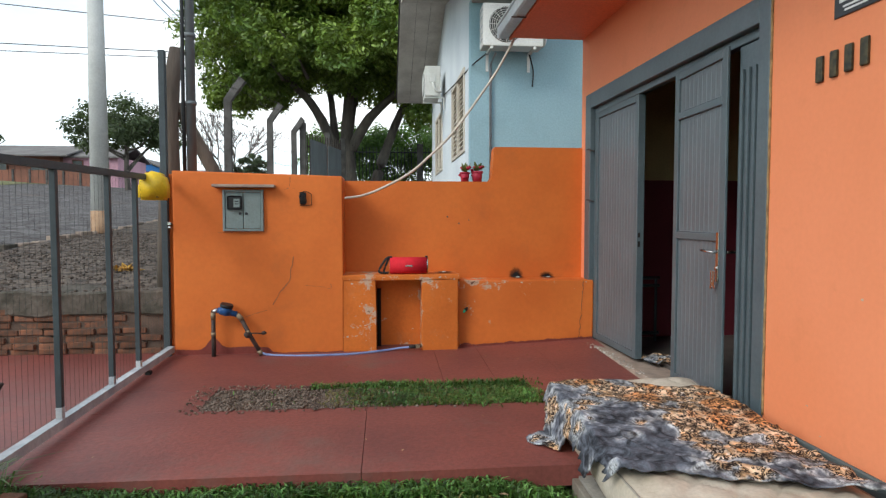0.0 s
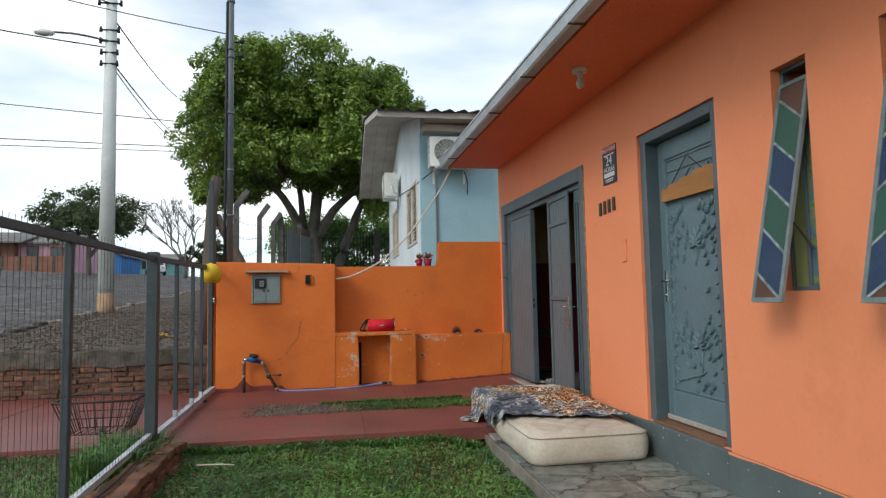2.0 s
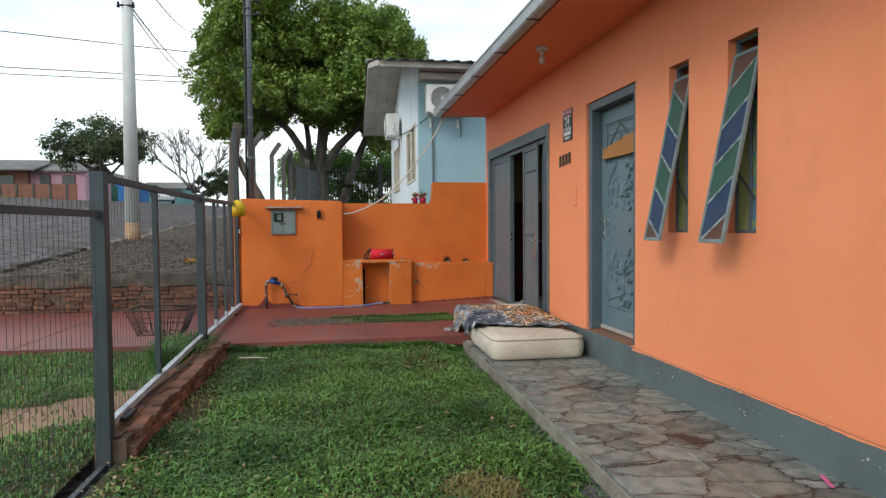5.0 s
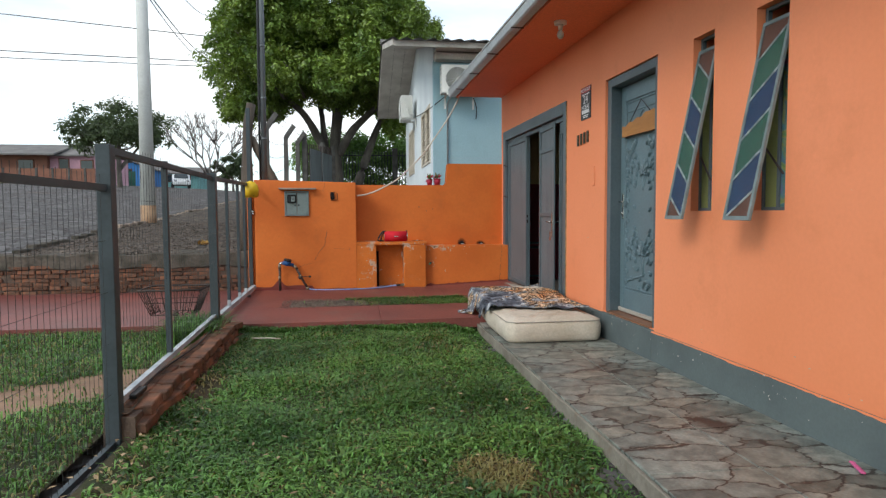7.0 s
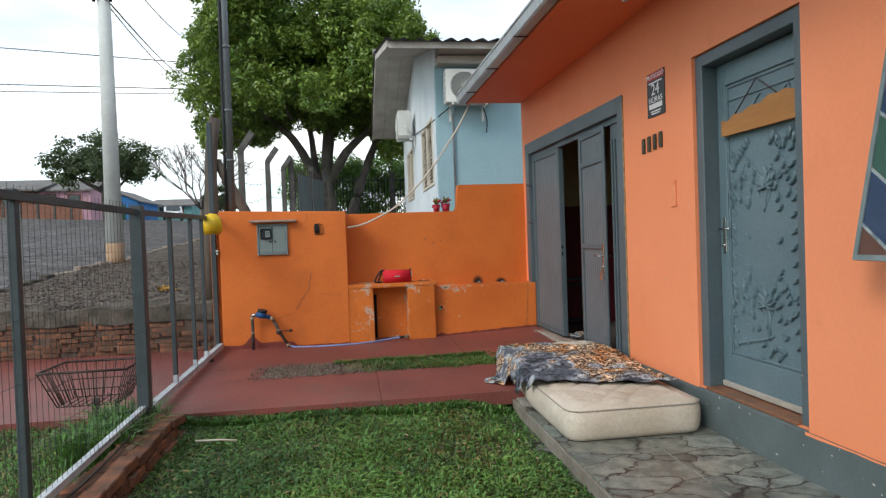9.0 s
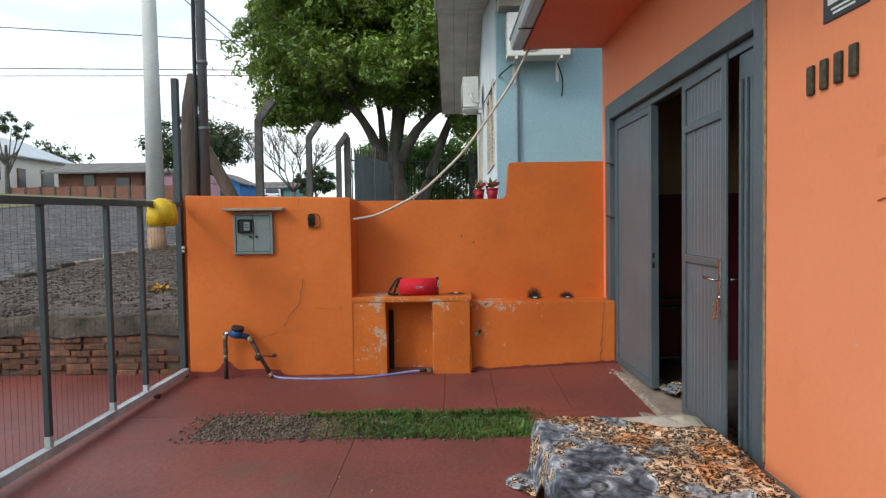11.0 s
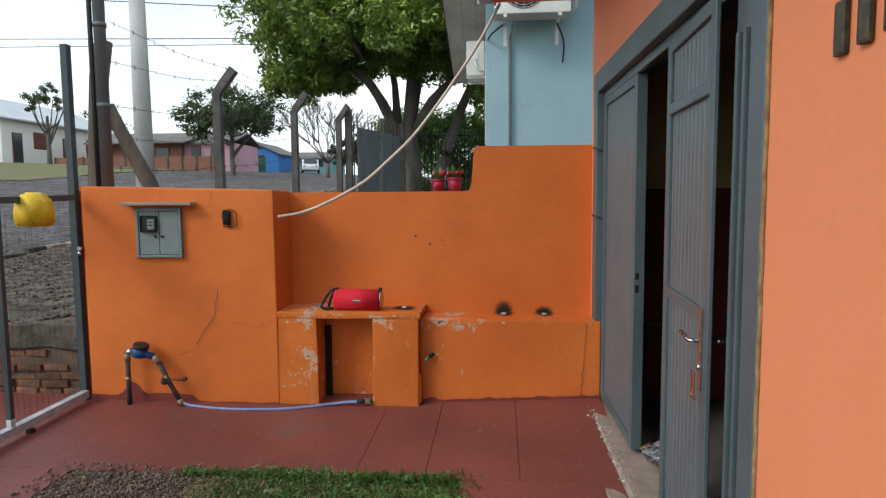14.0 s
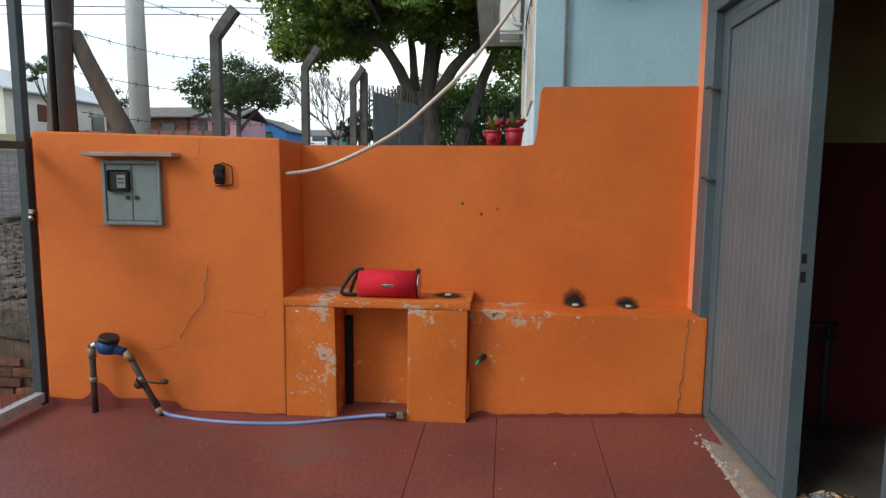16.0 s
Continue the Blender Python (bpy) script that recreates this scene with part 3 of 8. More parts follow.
def box(bm, x0, x1, y0, y1, z0, z1, bevel=0.0, seg=1, mi=0):
    r = bmesh.ops.create_cube(bm, size=1)
    vs = r["verts"]
    for v in vs:
        v.co = Vector((x0 + (v.co.x + 0.5) * (x1 - x0), y0 + (v.co.y + 0.5) * (y1 - y0), z0 + (v.co.z + 0.5) * (z1 - z0)))
    fs = {f for v in vs for f in v.link_faces}
    for f in fs:
        f.material_index = mi
    if bevel:
        es = {e for v in vs for e in v.link_edges}
        bmesh.ops.bevel(bm, geom=list(es), offset=bevel, segments=seg, affect="EDGES", profile=0.7)
    return vs


def rod(bm, p0, p1, r0, r1=None, n=8, caps=True):
    p0, p1 = Vector(p0), Vector(p1)
    d = p1 - p0
    r1 = r0 if r1 is None else r1
    m = Matrix.Translation((p0 + p1) / 2) @ d.to_track_quat("Z", "Y").to_matrix().to_4x4()
    res = bmesh.ops.create_cone(bm, cap_ends=caps, segments=n, radius1=r0, radius2=r1, depth=d.length, matrix=m)
    for f in {f for v in res["verts"] for f in v.link_faces}:
        f.smooth = len(f.verts) == 4
    return res["verts"]


def ball(bm, c, r, sc=(1, 1, 1), n=10):
    res = bmesh.ops.create_uvsphere(bm, u_segments=n, v_segments=max(5, n // 2 + 1), radius=r, matrix=Matrix.Translation(c) @ Matrix.Diagonal((*sc, 1)))
    for f in {f for v in res["verts"] for f in v.link_faces}:
        f.smooth = True


def smooth_path(pts, k=6):
    """Catmull-Rom through the points."""
    pts = [Vector(p) for p in pts]
    q = [pts[0]] + pts + [pts[-1]]
    out = []
    for i in range(1, len(q) - 2):
        for j in range(k):
            t = j / k
            a, b, c, d = q[i - 1], q[i], q[i + 1], q[i + 2]
            out.append(0.5 * (2 * b + (c - a) * t + (2 * a - 5 * b + 4 * c - d) * t * t + (3 * b - a - 3 * c + d) * t ** 3))
    return out + [pts[-1]]


def tube(bm, pts, r, n=6, r_end=None):
    pts = [Vector(p) for p in pts]
    rings = []
    for i, p in enumerate(pts):
        d = (pts[min(i + 1, len(pts) - 1)] - pts[max(i - 1, 0)]).normalized()
        s = d.cross(Vector((0, 0, 1)) if abs(d.z) < 0.95 else Vector((1, 0, 0))).normalized()
        u = s.cross(d)
        rr = r if r_end is None else r + (r_end - r) * i / (len(pts) - 1)
        rings.append([bm.verts.new(p + rr * (math.cos(6.2832 * k / n) * s + math.sin(6.2832 * k / n) * u)) for k in range(n)])
    for a, b in zip(rings, rings[1:]):
        for k in range(n):
            bm.faces.new((a[k], a[(k + 1) % n], b[(k + 1) % n], b[k])).smooth = True
    bm.faces.new(list(reversed(rings[0])))
    bm.faces.new(rings[-1])


def prism(bm, poly, axis, a, b):
    """Extrudes a polygon along x, y or z from a to b; poly gives the other two coordinates in order."""
    def pt(p, v):
        return {"x": (v, p[0], p[1]), "y": (p[0], v, p[1]), "z": (p[0], p[1], v)}[axis]
    lo = [bm.verts.new(pt(p, a)) for p in poly]
    hi = [bm.verts.new(pt(p, b)) for p in poly]
    k = len(poly)
    bm.faces.new(lo)
    bm.faces.new(list(reversed(hi)))
    for i in range(k):
        bm.faces.new((lo[i], hi[i], hi[(i + 1) % k], lo[(i + 1) % k]))
    bmesh.ops.recalc_face_normals(bm, faces=bm.faces)


def roughen(bm, amt, scale=3.0, axis=None):
    for v in bm.verts:
        d = noise.noise(v.co * scale) * amt
        e = noise.noise(v.co * scale + Vector((9, 3, 5))) * amt
        if axis == "x":
            v.co.x += d
        elif axis == "y":
            v.co.y += d
        else:
            v.co += Vector((d, e, noise.noise(v.co * scale + Vector((4, 8, 1))) * amt))


def sheet(bm, xs, ys, zf):
    """A grid of ground over the given lines, with height zf(x, y)."""
    g = [[bm.verts.new((x, y, zf(x, y))) for x in xs] for y in ys]
    for j in range(len(ys) - 1):
        for i in range(len(xs) - 1):
            bm.faces.new((g[j][i], g[j][i + 1], g[j + 1][i + 1], g[j + 1][i])).smooth = True


def span(a, b, n):
    return [a + (b - a) * i / n for i in range(n + 1)]


def lettering(text, size, m, material, parent, label):
    """Built-in font, turned into a mesh."""
    cu = bpy.data.curves.new("letters", "FONT")
    cu.body, cu.size, cu.extrude, cu.align_x, cu.align_y = text, size, 0.0008, "CENTER", "CENTER"
    tmp = new("letters", cu)
    dg = bpy.context.evaluated_depsgraph_get()
    me = bpy.data.meshes.new_from_object(tmp.evaluated_get(dg))
    bpy.data.objects.remove(tmp)
    me.materials.clear()
    me.materials.append(material)
    me.transform(Matrix.Translation(-base_of(parent)) @ m)
    ob = new("lettering", me)
    ob.parent = parent
    ob["label"] = label
    return ob


# ---- ground ----
def land(x, y):
    """Height of the ground: flat yards, then a slope up the street behind the walls."""
    if y < (6.15 if x < -1.85 else 6.23):
        return 0.10
    s = min(y, 70.0)
    z = (0.76 if x < -1.7 else 0.95) + 0.062 * (min(s, 38.0) - 6.2) + 0.03 * max(0.0, s - 38.0) + 0.06 * max(0.0, min(-x - 10.0, 20.0)) * min(1.0, max(0.0, (y - 12) / 25))
    return z + 0.03 * noise.noise(Vector((x * 0.6, y * 0.6, 0)))


bm = nb()
xs = [-400, -200, -120, -80] + span(-60, -20, 20) + span(-18, -5.2, 26) + span(-5.0, 6, 22) + [8, 12, 20, 40, 90, 200, 400]
ys = [-400, -100, -30, -10, 0, 3, 5.9, 6.14, 6.22, 6.30] + span(6.4, 16, 40) + span(17, 70, 40) + [90, 140, 250, 420]
sheet(bm, xs, ys, land)
for f in bm.faces:
    c = f.calc_center_median()
    f.material_index = 1 if c.x > -5.2 and c.y > 6.1 else 0
tagged(new("ground", mesh_of("ground", bm, [M_COBBLE, M_PATHDIRT])), "dark grey cobbled street with a stony dirt verge, rising uphill", "road", kind="structure")


def lawn_z(x, y):
    return 0.155 + 0.015 * noise.noise(Vector((x * 1.3, y * 1.3, 2))) + (0.05 * max(0, (-x - 1.0)) if x < -1.0 else 0) - 0.080 * min(1, max(0, (x - 0.50) / 0.33))


bm = nb()
sheet(bm, span(-1.55, 0.90, 30), span(-6.0, 3.44, 90), lawn_z)
tagged(new("lawn_soil", mesh_of("lawn_soil", bm, M_TURF)), "dark soil under the lawn, bare in patches", "soil", kind="structure")


def verge_z(x, y):
    return 0.17 + 0.03 * noise.noise(Vector((x * 0.8, y * 0.8, 7)))


bm = nb()
sheet(bm, span(-12, -1.70, 60), span(-6.0, 3.55, 60), verge_z)
for f in bm.faces:
    c = f.calc_center_median()
    u = c.y - 1.25 - 0.62 * (c.x + 2.5)
    f.material_index = 1 if abs(u) < 0.38 + 0.12 * noise.noise(c * 2) else 0
tagged(new("verge_soil", mesh_of("verge_soil", bm, [M_TURF, M_TRACK])), "grassy verge crossed by a trodden dirt track", "soil", kind="structure")


# ---- red concrete yard ----
def slab_z(x, y):
    return 0.25 + 0.018 * (y - 3.42) + 0.055 * max(0, (x - 0.7) / 1.1) * max(0, (y - 3.6) / 2.4)


yard = tagged(new("pavement_yard"), "red oxide painted concrete yard, scuffed, with joints", "pavement", kind="structure")


def slab_piece(x0, x1, y0, y1, parent, zf=slab_z, name="panel"):
    b = nb()
    nx, ny = max(2, int((x1 - x0) / 0.15)), max(2, int((y1 - y0) / 0.15))
    g = 0.0016
    top = [[b.verts.new((x0 + g + (x1 - x0 - 2 * g) * i / nx, y0 + g + (y1 - y0 - 2 * g) * j / ny, 0)) for i in range(nx + 1)] for j in range(ny + 1)]
    for row in top:
        for v in row:
            v.co.z = zf(v.co.x, v.co.y) + 0.003 * noise.noise(v.co * 2.5)
    for j in range(ny):
        for i in range(nx):
            b.faces.new((top[j][i], top[j][i + 1], top[j + 1][i + 1], top[j + 1][i]))
    rim = [e for e in b.edges if e.is_boundary]
    r = bmesh.ops.extrude_edge_only(b, edges=rim)
    for v in [k for k in r["geom"] if isinstance(k, bmesh.types.BMVert)]:
        v.co.z -= 0.10
    bmesh.ops.recalc_face_normals(b, faces=b.faces)
    return part(name, b, M_FLOOR, parent)


for a, c in ((-1.75, -0.12), (-0.12, 1.86)):
    slab_piece(a, c, 3.42, 4.37, yard)
for a, c in ((-1.75, -1.12),):
    slab_piece(a, c, 4.37, 4.80, yard)
slab_piece(0.95, 1.86, 4.37, 4.80, yard)
for a, c in ((-1.75, 0.40), (0.40, 0.77), (0.77, 1.26), (1.26, 1.83)):
    slab_piece(a, c, 4.80, 5.845 if c < 0 else 6.25, yard)
bm = nb()
box(bm, -1.12, 0.95, 4.37, 4.80, 0.14, 0.262)
roughen(bm, 0.01)
part("strip_soil", bm, M_SOIL, yard, "bare soil strip in the concrete")
drive = tagged(new("pavement_drive"), "red concrete drive outside the gate", "pavement", kind="structure")
for a, c in ((-12, -6.5), (-6.5, -4.2), (-4.2, -1.75)):
    slab_piece(a, c, 3.55, 6.02, drive, lambda x, y: 0.235 + 0.02 * (y - 3.5))

# ---- tiled path along the house ----
path = tagged(new("pavement_path"), "path of glossy tiles printed as grey flagstones, with a concrete edge", "pavement", kind="structure")
bm = nb()
box(bm, 0.872, 0.905, -6.0, 3.42, 0.02, 0.1855, 0.004, 1)
bmesh.ops.subdivide_edges(bm, edges=[e for e in bm.edges if e.calc_length() > 2], cuts=70)
roughen(bm, 0.007, 6)
part("concrete_edge", bm, M_EDGE, path, "pale cement edging")
bm = nb()
box(bm, 0.904, 2.05, -6.0, 3.42, 0.05, 0.197)
part("path_bed", bm, M_GROUT, path, "pale grout bed")
bm = nb()
box(bm, -0.2565, 0.2565, -0.2515, 0.2515, -0.01, 0.005, 0.003, 1)
me_tile = mesh_of("tile", bm, M_FLAG)
for j in range(18):
    for i in range(2):
        o = new("tile", me_tile)
        o.parent = path
        o.matrix_world = pose(1.141 + i * 0.519, 2.892 - j * 0.509, 0.196 + random.uniform(-0.0012, 0.0012), random.uniform(-0.25, 0.25), random.uniform(-0.25, 0.25), 0)
bm = nb()
box(bm, -0.05, 0.05, -0.2515, 0.2515, -0.01, 0.005, 0.003, 1)
me_cut = mesh_of("cut_tile", bm, M_FLAG)
for j in range(18):
    o = new("cut_tile", me_cut)
    o.parent = path
    o.matrix_world = pose(1.974, 2.892 - j * 0.509, 0.1955, 0, 0, 0)

# ---- orange house ----
WX = 1.80  # outer face of the front wall, in the house's own axes
bm = nb()


def wall_cells(bm, ys, zs, holes, x0, x1):
    """A wall of blocks with openings left free; holes are (y0, y1, z0, z1)."""
    for a, c in zip(ys, ys[1:]):
        for d, e in zip(zs, zs[1:]):
            my, mz = (a + c) / 2, (d + e) / 2
            if any(h[0] < my < h[1] and h[2] < mz < h[3] for h in holes):
                continue
            box(bm, x0, x1, a, c, d, e)


GATE = (3.555, 5.98, -0.5, 2.42)
DOOR = (1.55, 2.49, 0.44, 2.5155)
WIN_A = (0.825, 1.067, 1.345, 2.495)
WIN_B = (0.150, 0.417, 1.345, 2.49)
wall_cells(bm, [-6.5, 0.150, 0.417, 0.825, 1.067, 1.55, 2.49, 3.555, 5.98, 6.22], [0.0, 0.44, 1.345, 2.42, 2.49, 2.495, 2.5155, 3.04], [GATE, DOOR, WIN_A, WIN_B], WX, WX + 0.20)
solo("wall_west", bm, M_ORANGE, "salmon orange plastered house wall with patched marks", "wall", kind="structure", house=True)
bm = nb()
for y0, y1 in ((-6.5, 1.55), (2.49, 3.46)):
    box(bm, WX - 0.022, WX - 0.002, y0, y1, 0.15, 0.43, 0.006)
box(bm, WX - 0.022, WX + 0.12, 1.55, 2.49, 0.15, 0.435, 0.006)
solo("baseboard", bm, M_PLINTH, "grey green painted plinth with chipped paint spots", "plinth", kind="structure", house=True)
bm = nb()
box(bm, WX + 0.2, WX + 7, 6.0, 6.2, 0, 3.04)
box(bm, WX + 0.2, WX + 7, -6.5, -6.3, 0, 3.04)
box(bm, WX + 6.8, WX + 7, -6.3, 6.0, 0, 3.04)
solo("wall_back", bm, M_ORANGE, "plain orange house walls away from the yard", "wall", kind="structure", house=True)
bm = nb()
box(bm, 1.12, WX + 7, -6.5, 6.22, 3.04, 3.06)
solo("ceiling_soffit", bm, M_SOFFIT, "dark orange painted boarded eave soffit", "soffit", kind="structure", house=True)
roof = thing("roof", (WX, 0, 3.06), "low sheet roof with a galvanised gutter along the eave", "roof", kind="structure", house=True)
bm = nb()
prism(bm, [(1.10, 3.10), (WX + 3.5, 3.75), (WX + 7.2, 3.10), (WX + 7.2, 3.06), (WX + 3.5, 3.70), (1.10, 3.06)], "y", -6.6, 6.26)
part("roof_sheet", bm, M_FIBRO, roof, "grey roof sheeting")
bm = nb()
prism(bm, [(1.00, 3.13), (1.015, 3.045), (1.03, 3.03), (1.10, 3.03), (1.115, 3.045), (1.115, 3.13), (1.108, 3.13), (1.108, 3.05), (1.10, 3.04), (1.03, 3.04), (1.02, 3.05), (1.006, 3.13)], "y", -6.6, 6.22)
box(bm, 0.994, 1.006, -6.6, 6.22, 3.118, 3.134)
for yy in (6.22,):
    box(bm, 1.005, 1.112, yy - 0.004, yy, 3.035, 3.128)
part("gutter", bm, M_GUTTER, roof, "galvanised box gutter")
bm = nb()
box(bm, 1.118, 1.135, -6.5, 6.22, 3.02, 3.10)
part("fascia", bm, M_SOFFIT, roof)
for k in range(13):
    yy = 5.6 - k * 0.95
    bm = nb()
    box(bm, 0.998, 1.13, yy - 0.008, yy + 0.008, 3.022, 3.029)
    part("gutter_strap", bm, M_RUST, roof)

# room seen through the gate
bm = nb()
box(bm, WX + 0.2, WX + 4.0, 2.9, 6.0, 0.25, 0.36)
solo("floor_room", bm, M_ROOMFLOOR, "worn dark floor inside the room", "floor", kind="structure", house=True)
bm = nb()
box(bm, WX + 3.2, WX + 3.3, 2.9, 6.0, 0.36, 1.75, mi=0)
box(bm, WX + 3.2, WX + 3.3, 2.9, 6.0, 1.75, 3.04, mi=1)
box(bm, WX + 0.2, WX + 3.2, 5.9, 5.998, 0.36, 1.75, mi=0)
box(bm, WX + 0.2, WX + 3.2, 5.9, 5.998, 1.75, 3.04, mi=1)
box(bm, WX + 0.2, WX + 3.2, 2.9, 3.0, 0.36, 3.04, mi=1)
for f in bm.faces:
    f.material_index = 1 if f.calc_center_median().z > 1.76 or f.calc_center_median().y < 3.05 else 0
solo("wall_room", bm, [M_MAROON, M_CREAMROOM], "room walls, maroon below and ochre above", "wall", kind="structure", house=True)
bench = thing("steel_bench_frame", (WX + 0.38, 5.72, 0.36), "dim steel bench frame standing inside the room", "bench", house=True)
for z in (0.84, 0.905):
    bm = nb()
    rod(bm, (WX + 0.22, 5.72, z), (WX + 0.53, 5.72, z), 0.014)
    part("rail", bm, M_GREY_SHADED, bench)
for x in (0.26, 0.5):
    bm = nb()
    rod(bm, (WX + x, 5.72, 0.36), (WX + x, 5.72, 0.905), 0.012)
    part("leg", bm, M_GREY_SHADED, bench)
bm = nb()
rod(bm, (WX + 0.22, 5.72, 0.43), (WX + 0.53, 5.72, 0.43), 0.014)
part("foot_rail", bm, M_GREY_SHADED, bench)

# gate into the room
gate = thing("steel_double_gate", (WX, 4.8, 0.33), "grey steel garage gate, one leaf ajar, in a wide frame", "gate", house=True)
bm = nb()
for y0, y1, z0, z1 in ((5.96, 6.09, 0.30, 2.51), (3.47, 3.56, 0.40, 2.51)):
    box(bm, WX - 0.012, WX + 0.20, y0, y1, z0, z1, 0.004)
box(bm, WX - 0.0125, WX + 0.2, 3.56, 5.96, 2.38, 2.51, 0.004)
part("frame", bm, M_GREY, gate)
bm = nb()
box(bm, WX + 0.03, WX + 0.06, 3.62, 5.96, 2.33, 2.378, 0.003)
box(bm, WX + 0.03, WX + 0.055, 5.925, 5.958, 0.36, 2.33, 0.003)
part("stop_rail", bm, M_GREY, gate)
bm = nb()
box(bm, WX + 0.038, WX + 0.075, 3.562, 3.795, 0.40, 2.325, 0.004)
for k in range(4):
    box(bm, WX + 0.022, WX + 0.037, 3.575 + k * 0.055, 3.598 + k * 0.055, 0.42, 2.20, 0.005, 2)
part("jamb_panel", bm, M_GREY, gate, "fluted grey side panel")


def gate_leaf(width, height, back):
    """A leaf lying in the y-z plane with its hinge at the origin and running towards -y."""
    b = nb()
    t = 0.02
    for y0, y1, z0, z1 in ((-0.055, 0, 0, height), (-width, -width + 0.055, 0, height), (-width + 0.055, -0.055, height - 0.05, height), (-width + 0.055, -0.055, 0, 0.05)):
        box(b, -t, back, y0, y1, z0, z1, 0.003)
    fr = b
    p = nb()
    n = int((width - 0.11) / 0.052)
    for k in range(n):
        y = -0.055 - (width - 0.11) * (k + 0.5) / n
        w = (width - 0.11) / n
        prism(p, [(-0.006, y - w / 2), (-0.006, y - w * 0.2), (-0.0035, y - w * 0.12), (-0.0035, y + w * 0.26), (-0.006, y + w * 0.36), (-0.006, y + w / 2), (0.008, y + w / 2), (0.008, y - w / 2)], "z", 0.05, height - 0.05)
    return fr, p


def put_leaf(label, width, height, m, mid_rail, back):
    f, p = gate_leaf(width, height, back)
    if mid_rail:
        box(f, -0.021, back, -width + 0.055, -0.055, mid_rail, mid_rail + 0.045, 0.003)
        box(f, -0.021, back, -width + 0.055, -0.055, height - 0.30, height - 0.255, 0.003)
    lf = new("leaf")
    lf.parent = gate
    lf.matrix_parent_inverse = Matrix.Identity(4)
    lf.matrix_basis = Matrix.Translation(-base_of(gate)) @ m
    lf["label"] = label
    fo = new("leaf_frame", mesh_of("leaf_frame", f, M_GREY))
    po = new("leaf_sheet", mesh_of("leaf_sheet", p, M_LEAF_METAL))
    for o in (fo, po):
        o.parent = lf
    return lf


LEAF_A = put_leaf("grey ribbed steel gate leaf standing closed", 0.870, 1.97, pose(WX + 0.048, 5.93, 0.36, 0, 0, 0.3), 0, 0.036)
for z0, z1 in ((0.915, 0.95), (0.845, 0.885)):
    bm = nb()
    box(bm, -0.012, 0.006, -0.8725, -0.8695, z0, z1)
    o = new("lock_slot", mesh_of("lock_slot", bm, M_BLACKHOLE))
    o.parent = LEAF_A
LEAF_B = put_leaf("grey ribbed steel gate leaf standing ajar with keys in its lock", 0.662, 1.97, pose(WX + 0.044, 4.482, 0.37, 0, 0, -3.4), 0.92, -0.004)
bm = nb()
box(bm, -0.026, -0.02, -0.615, -0.585, 0.69, 0.97, 0.002)
tube(bm, [(-0.03, -0.60, 0.86), (-0.06, -0.60, 0.86), (-0.062, -0.57, 0.862), (-0.058, -0.48, 0.865)], 0.008, 8)
rod(bm, (0.02, -0.60, 0.86), (0.06, -0.60, 0.86), 0.009)
rod(bm, (0.06, -0.60, 0.86), (0.062, -0.70, 0.862), 0.008)
rod(bm, (-0.034, -0.60, 0.77), (-0.02, -0.60, 0.77), 0.012)
o = new("handle", mesh_of("handle", bm, M_CHROME))
o.parent = LEAF_B
o["label"] = "worn chrome lever handle on a long plate"
bm = nb()
for a in (0.0, 0.02, -0.015):
    box(bm, -0.045, -0.042, -0.608 + a + 0.008, -0.596 + a + 0.008, 0.69 - abs(a), 0.755, 0.001)
    rod(bm, (-0.045, -0.594 + a, 0.685 - abs(a)), (-0.042, -0.594 + a, 0.685 - abs(a)), 0.012, n=10)
o = new("key", mesh_of("key", bm, M_CHROME))
o.parent = LEAF_B
for z in (2.02, 1.58):
    bm = nb()
    rod(bm, (WX - 0.03, 5.99, z), (WX - 0.03, 5.95, z), 0.006)
    rod(bm, (WX - 0.03, 5.95, z), (WX + 0.02, 5.93, z - 0.02), 0.006)
    part("hinge_pin", bm, M_RUST, gate)
bm = nb()
box(bm, WX - 0.065, WX + 0.2, 3.62, 6.0, 0.20, 0.335, 0.01)
roughen(bm, 0.006, 7)
solo("threshold", bm, M_HOOD, "broken pale cement threshold under the gate", "threshold", kind="structure", house=True)
random.seed(11)
vs, fs = [], []
for k in range(210):
    y = random.uniform(4.7, 6.0) if k % 5 else random.uniform(3.75, 4.7)
    x = WX - 0.05 + random.gauss(0, 0.018)
    s = random.uniform(0.004, 0.013)
    o0 = len(vs)
    for dx, dy, dz in ((-1, -1, 0), (1, -1, 0), (1, 1, 0), (-1, 1, 0), (0, 0, 1)):
        vs.append((x + dx * s * random.uniform(.5, 1), y + dy * s * random.uniform(.5, 1), 0.333 + dz * s))
    fs += [(o0, o0 + 1, o0 + 4), (o0 + 1, o0 + 2, o0 + 4), (o0 + 2, o0 + 3, o0 + 4), (o0 + 3, o0, o0 + 4)]
o = new("rubble", raw_mesh("rubble", vs, fs, M_RUBBLE))
o.matrix_world = HOUSE
tagged(o, "crumbs of pale rubble along the threshold", "rubble", kind="stuff")
for y, w, L in ((3.98, 0.11, 0.30), (4.31, 0.12, 0.33), (4.66, 0.105, 0.35), (5.0, 0.085, 0.31), (5.31, 0.07, 0.29)):
    bm = nb()
    box(bm, WX - 0.06 - w, WX - 0.066, y - L / 2, y + L / 2, 0.24, 0.296, 0.01, 1)
    bmesh.ops.subdivide_edges(bm, edges=[e for e in bm.edges if e.calc_length() > 0.1], cuts=4, use_grid_fill=True)
    roughen(bm, 0.006, 7)
    solo("threshold_stone", bm, M_HOOD, "flat broken pale cement piece before the gate", "stone", origin=(WX - 0.1, y, 0.3), group="threshold stones", house=True)
rag = nb()
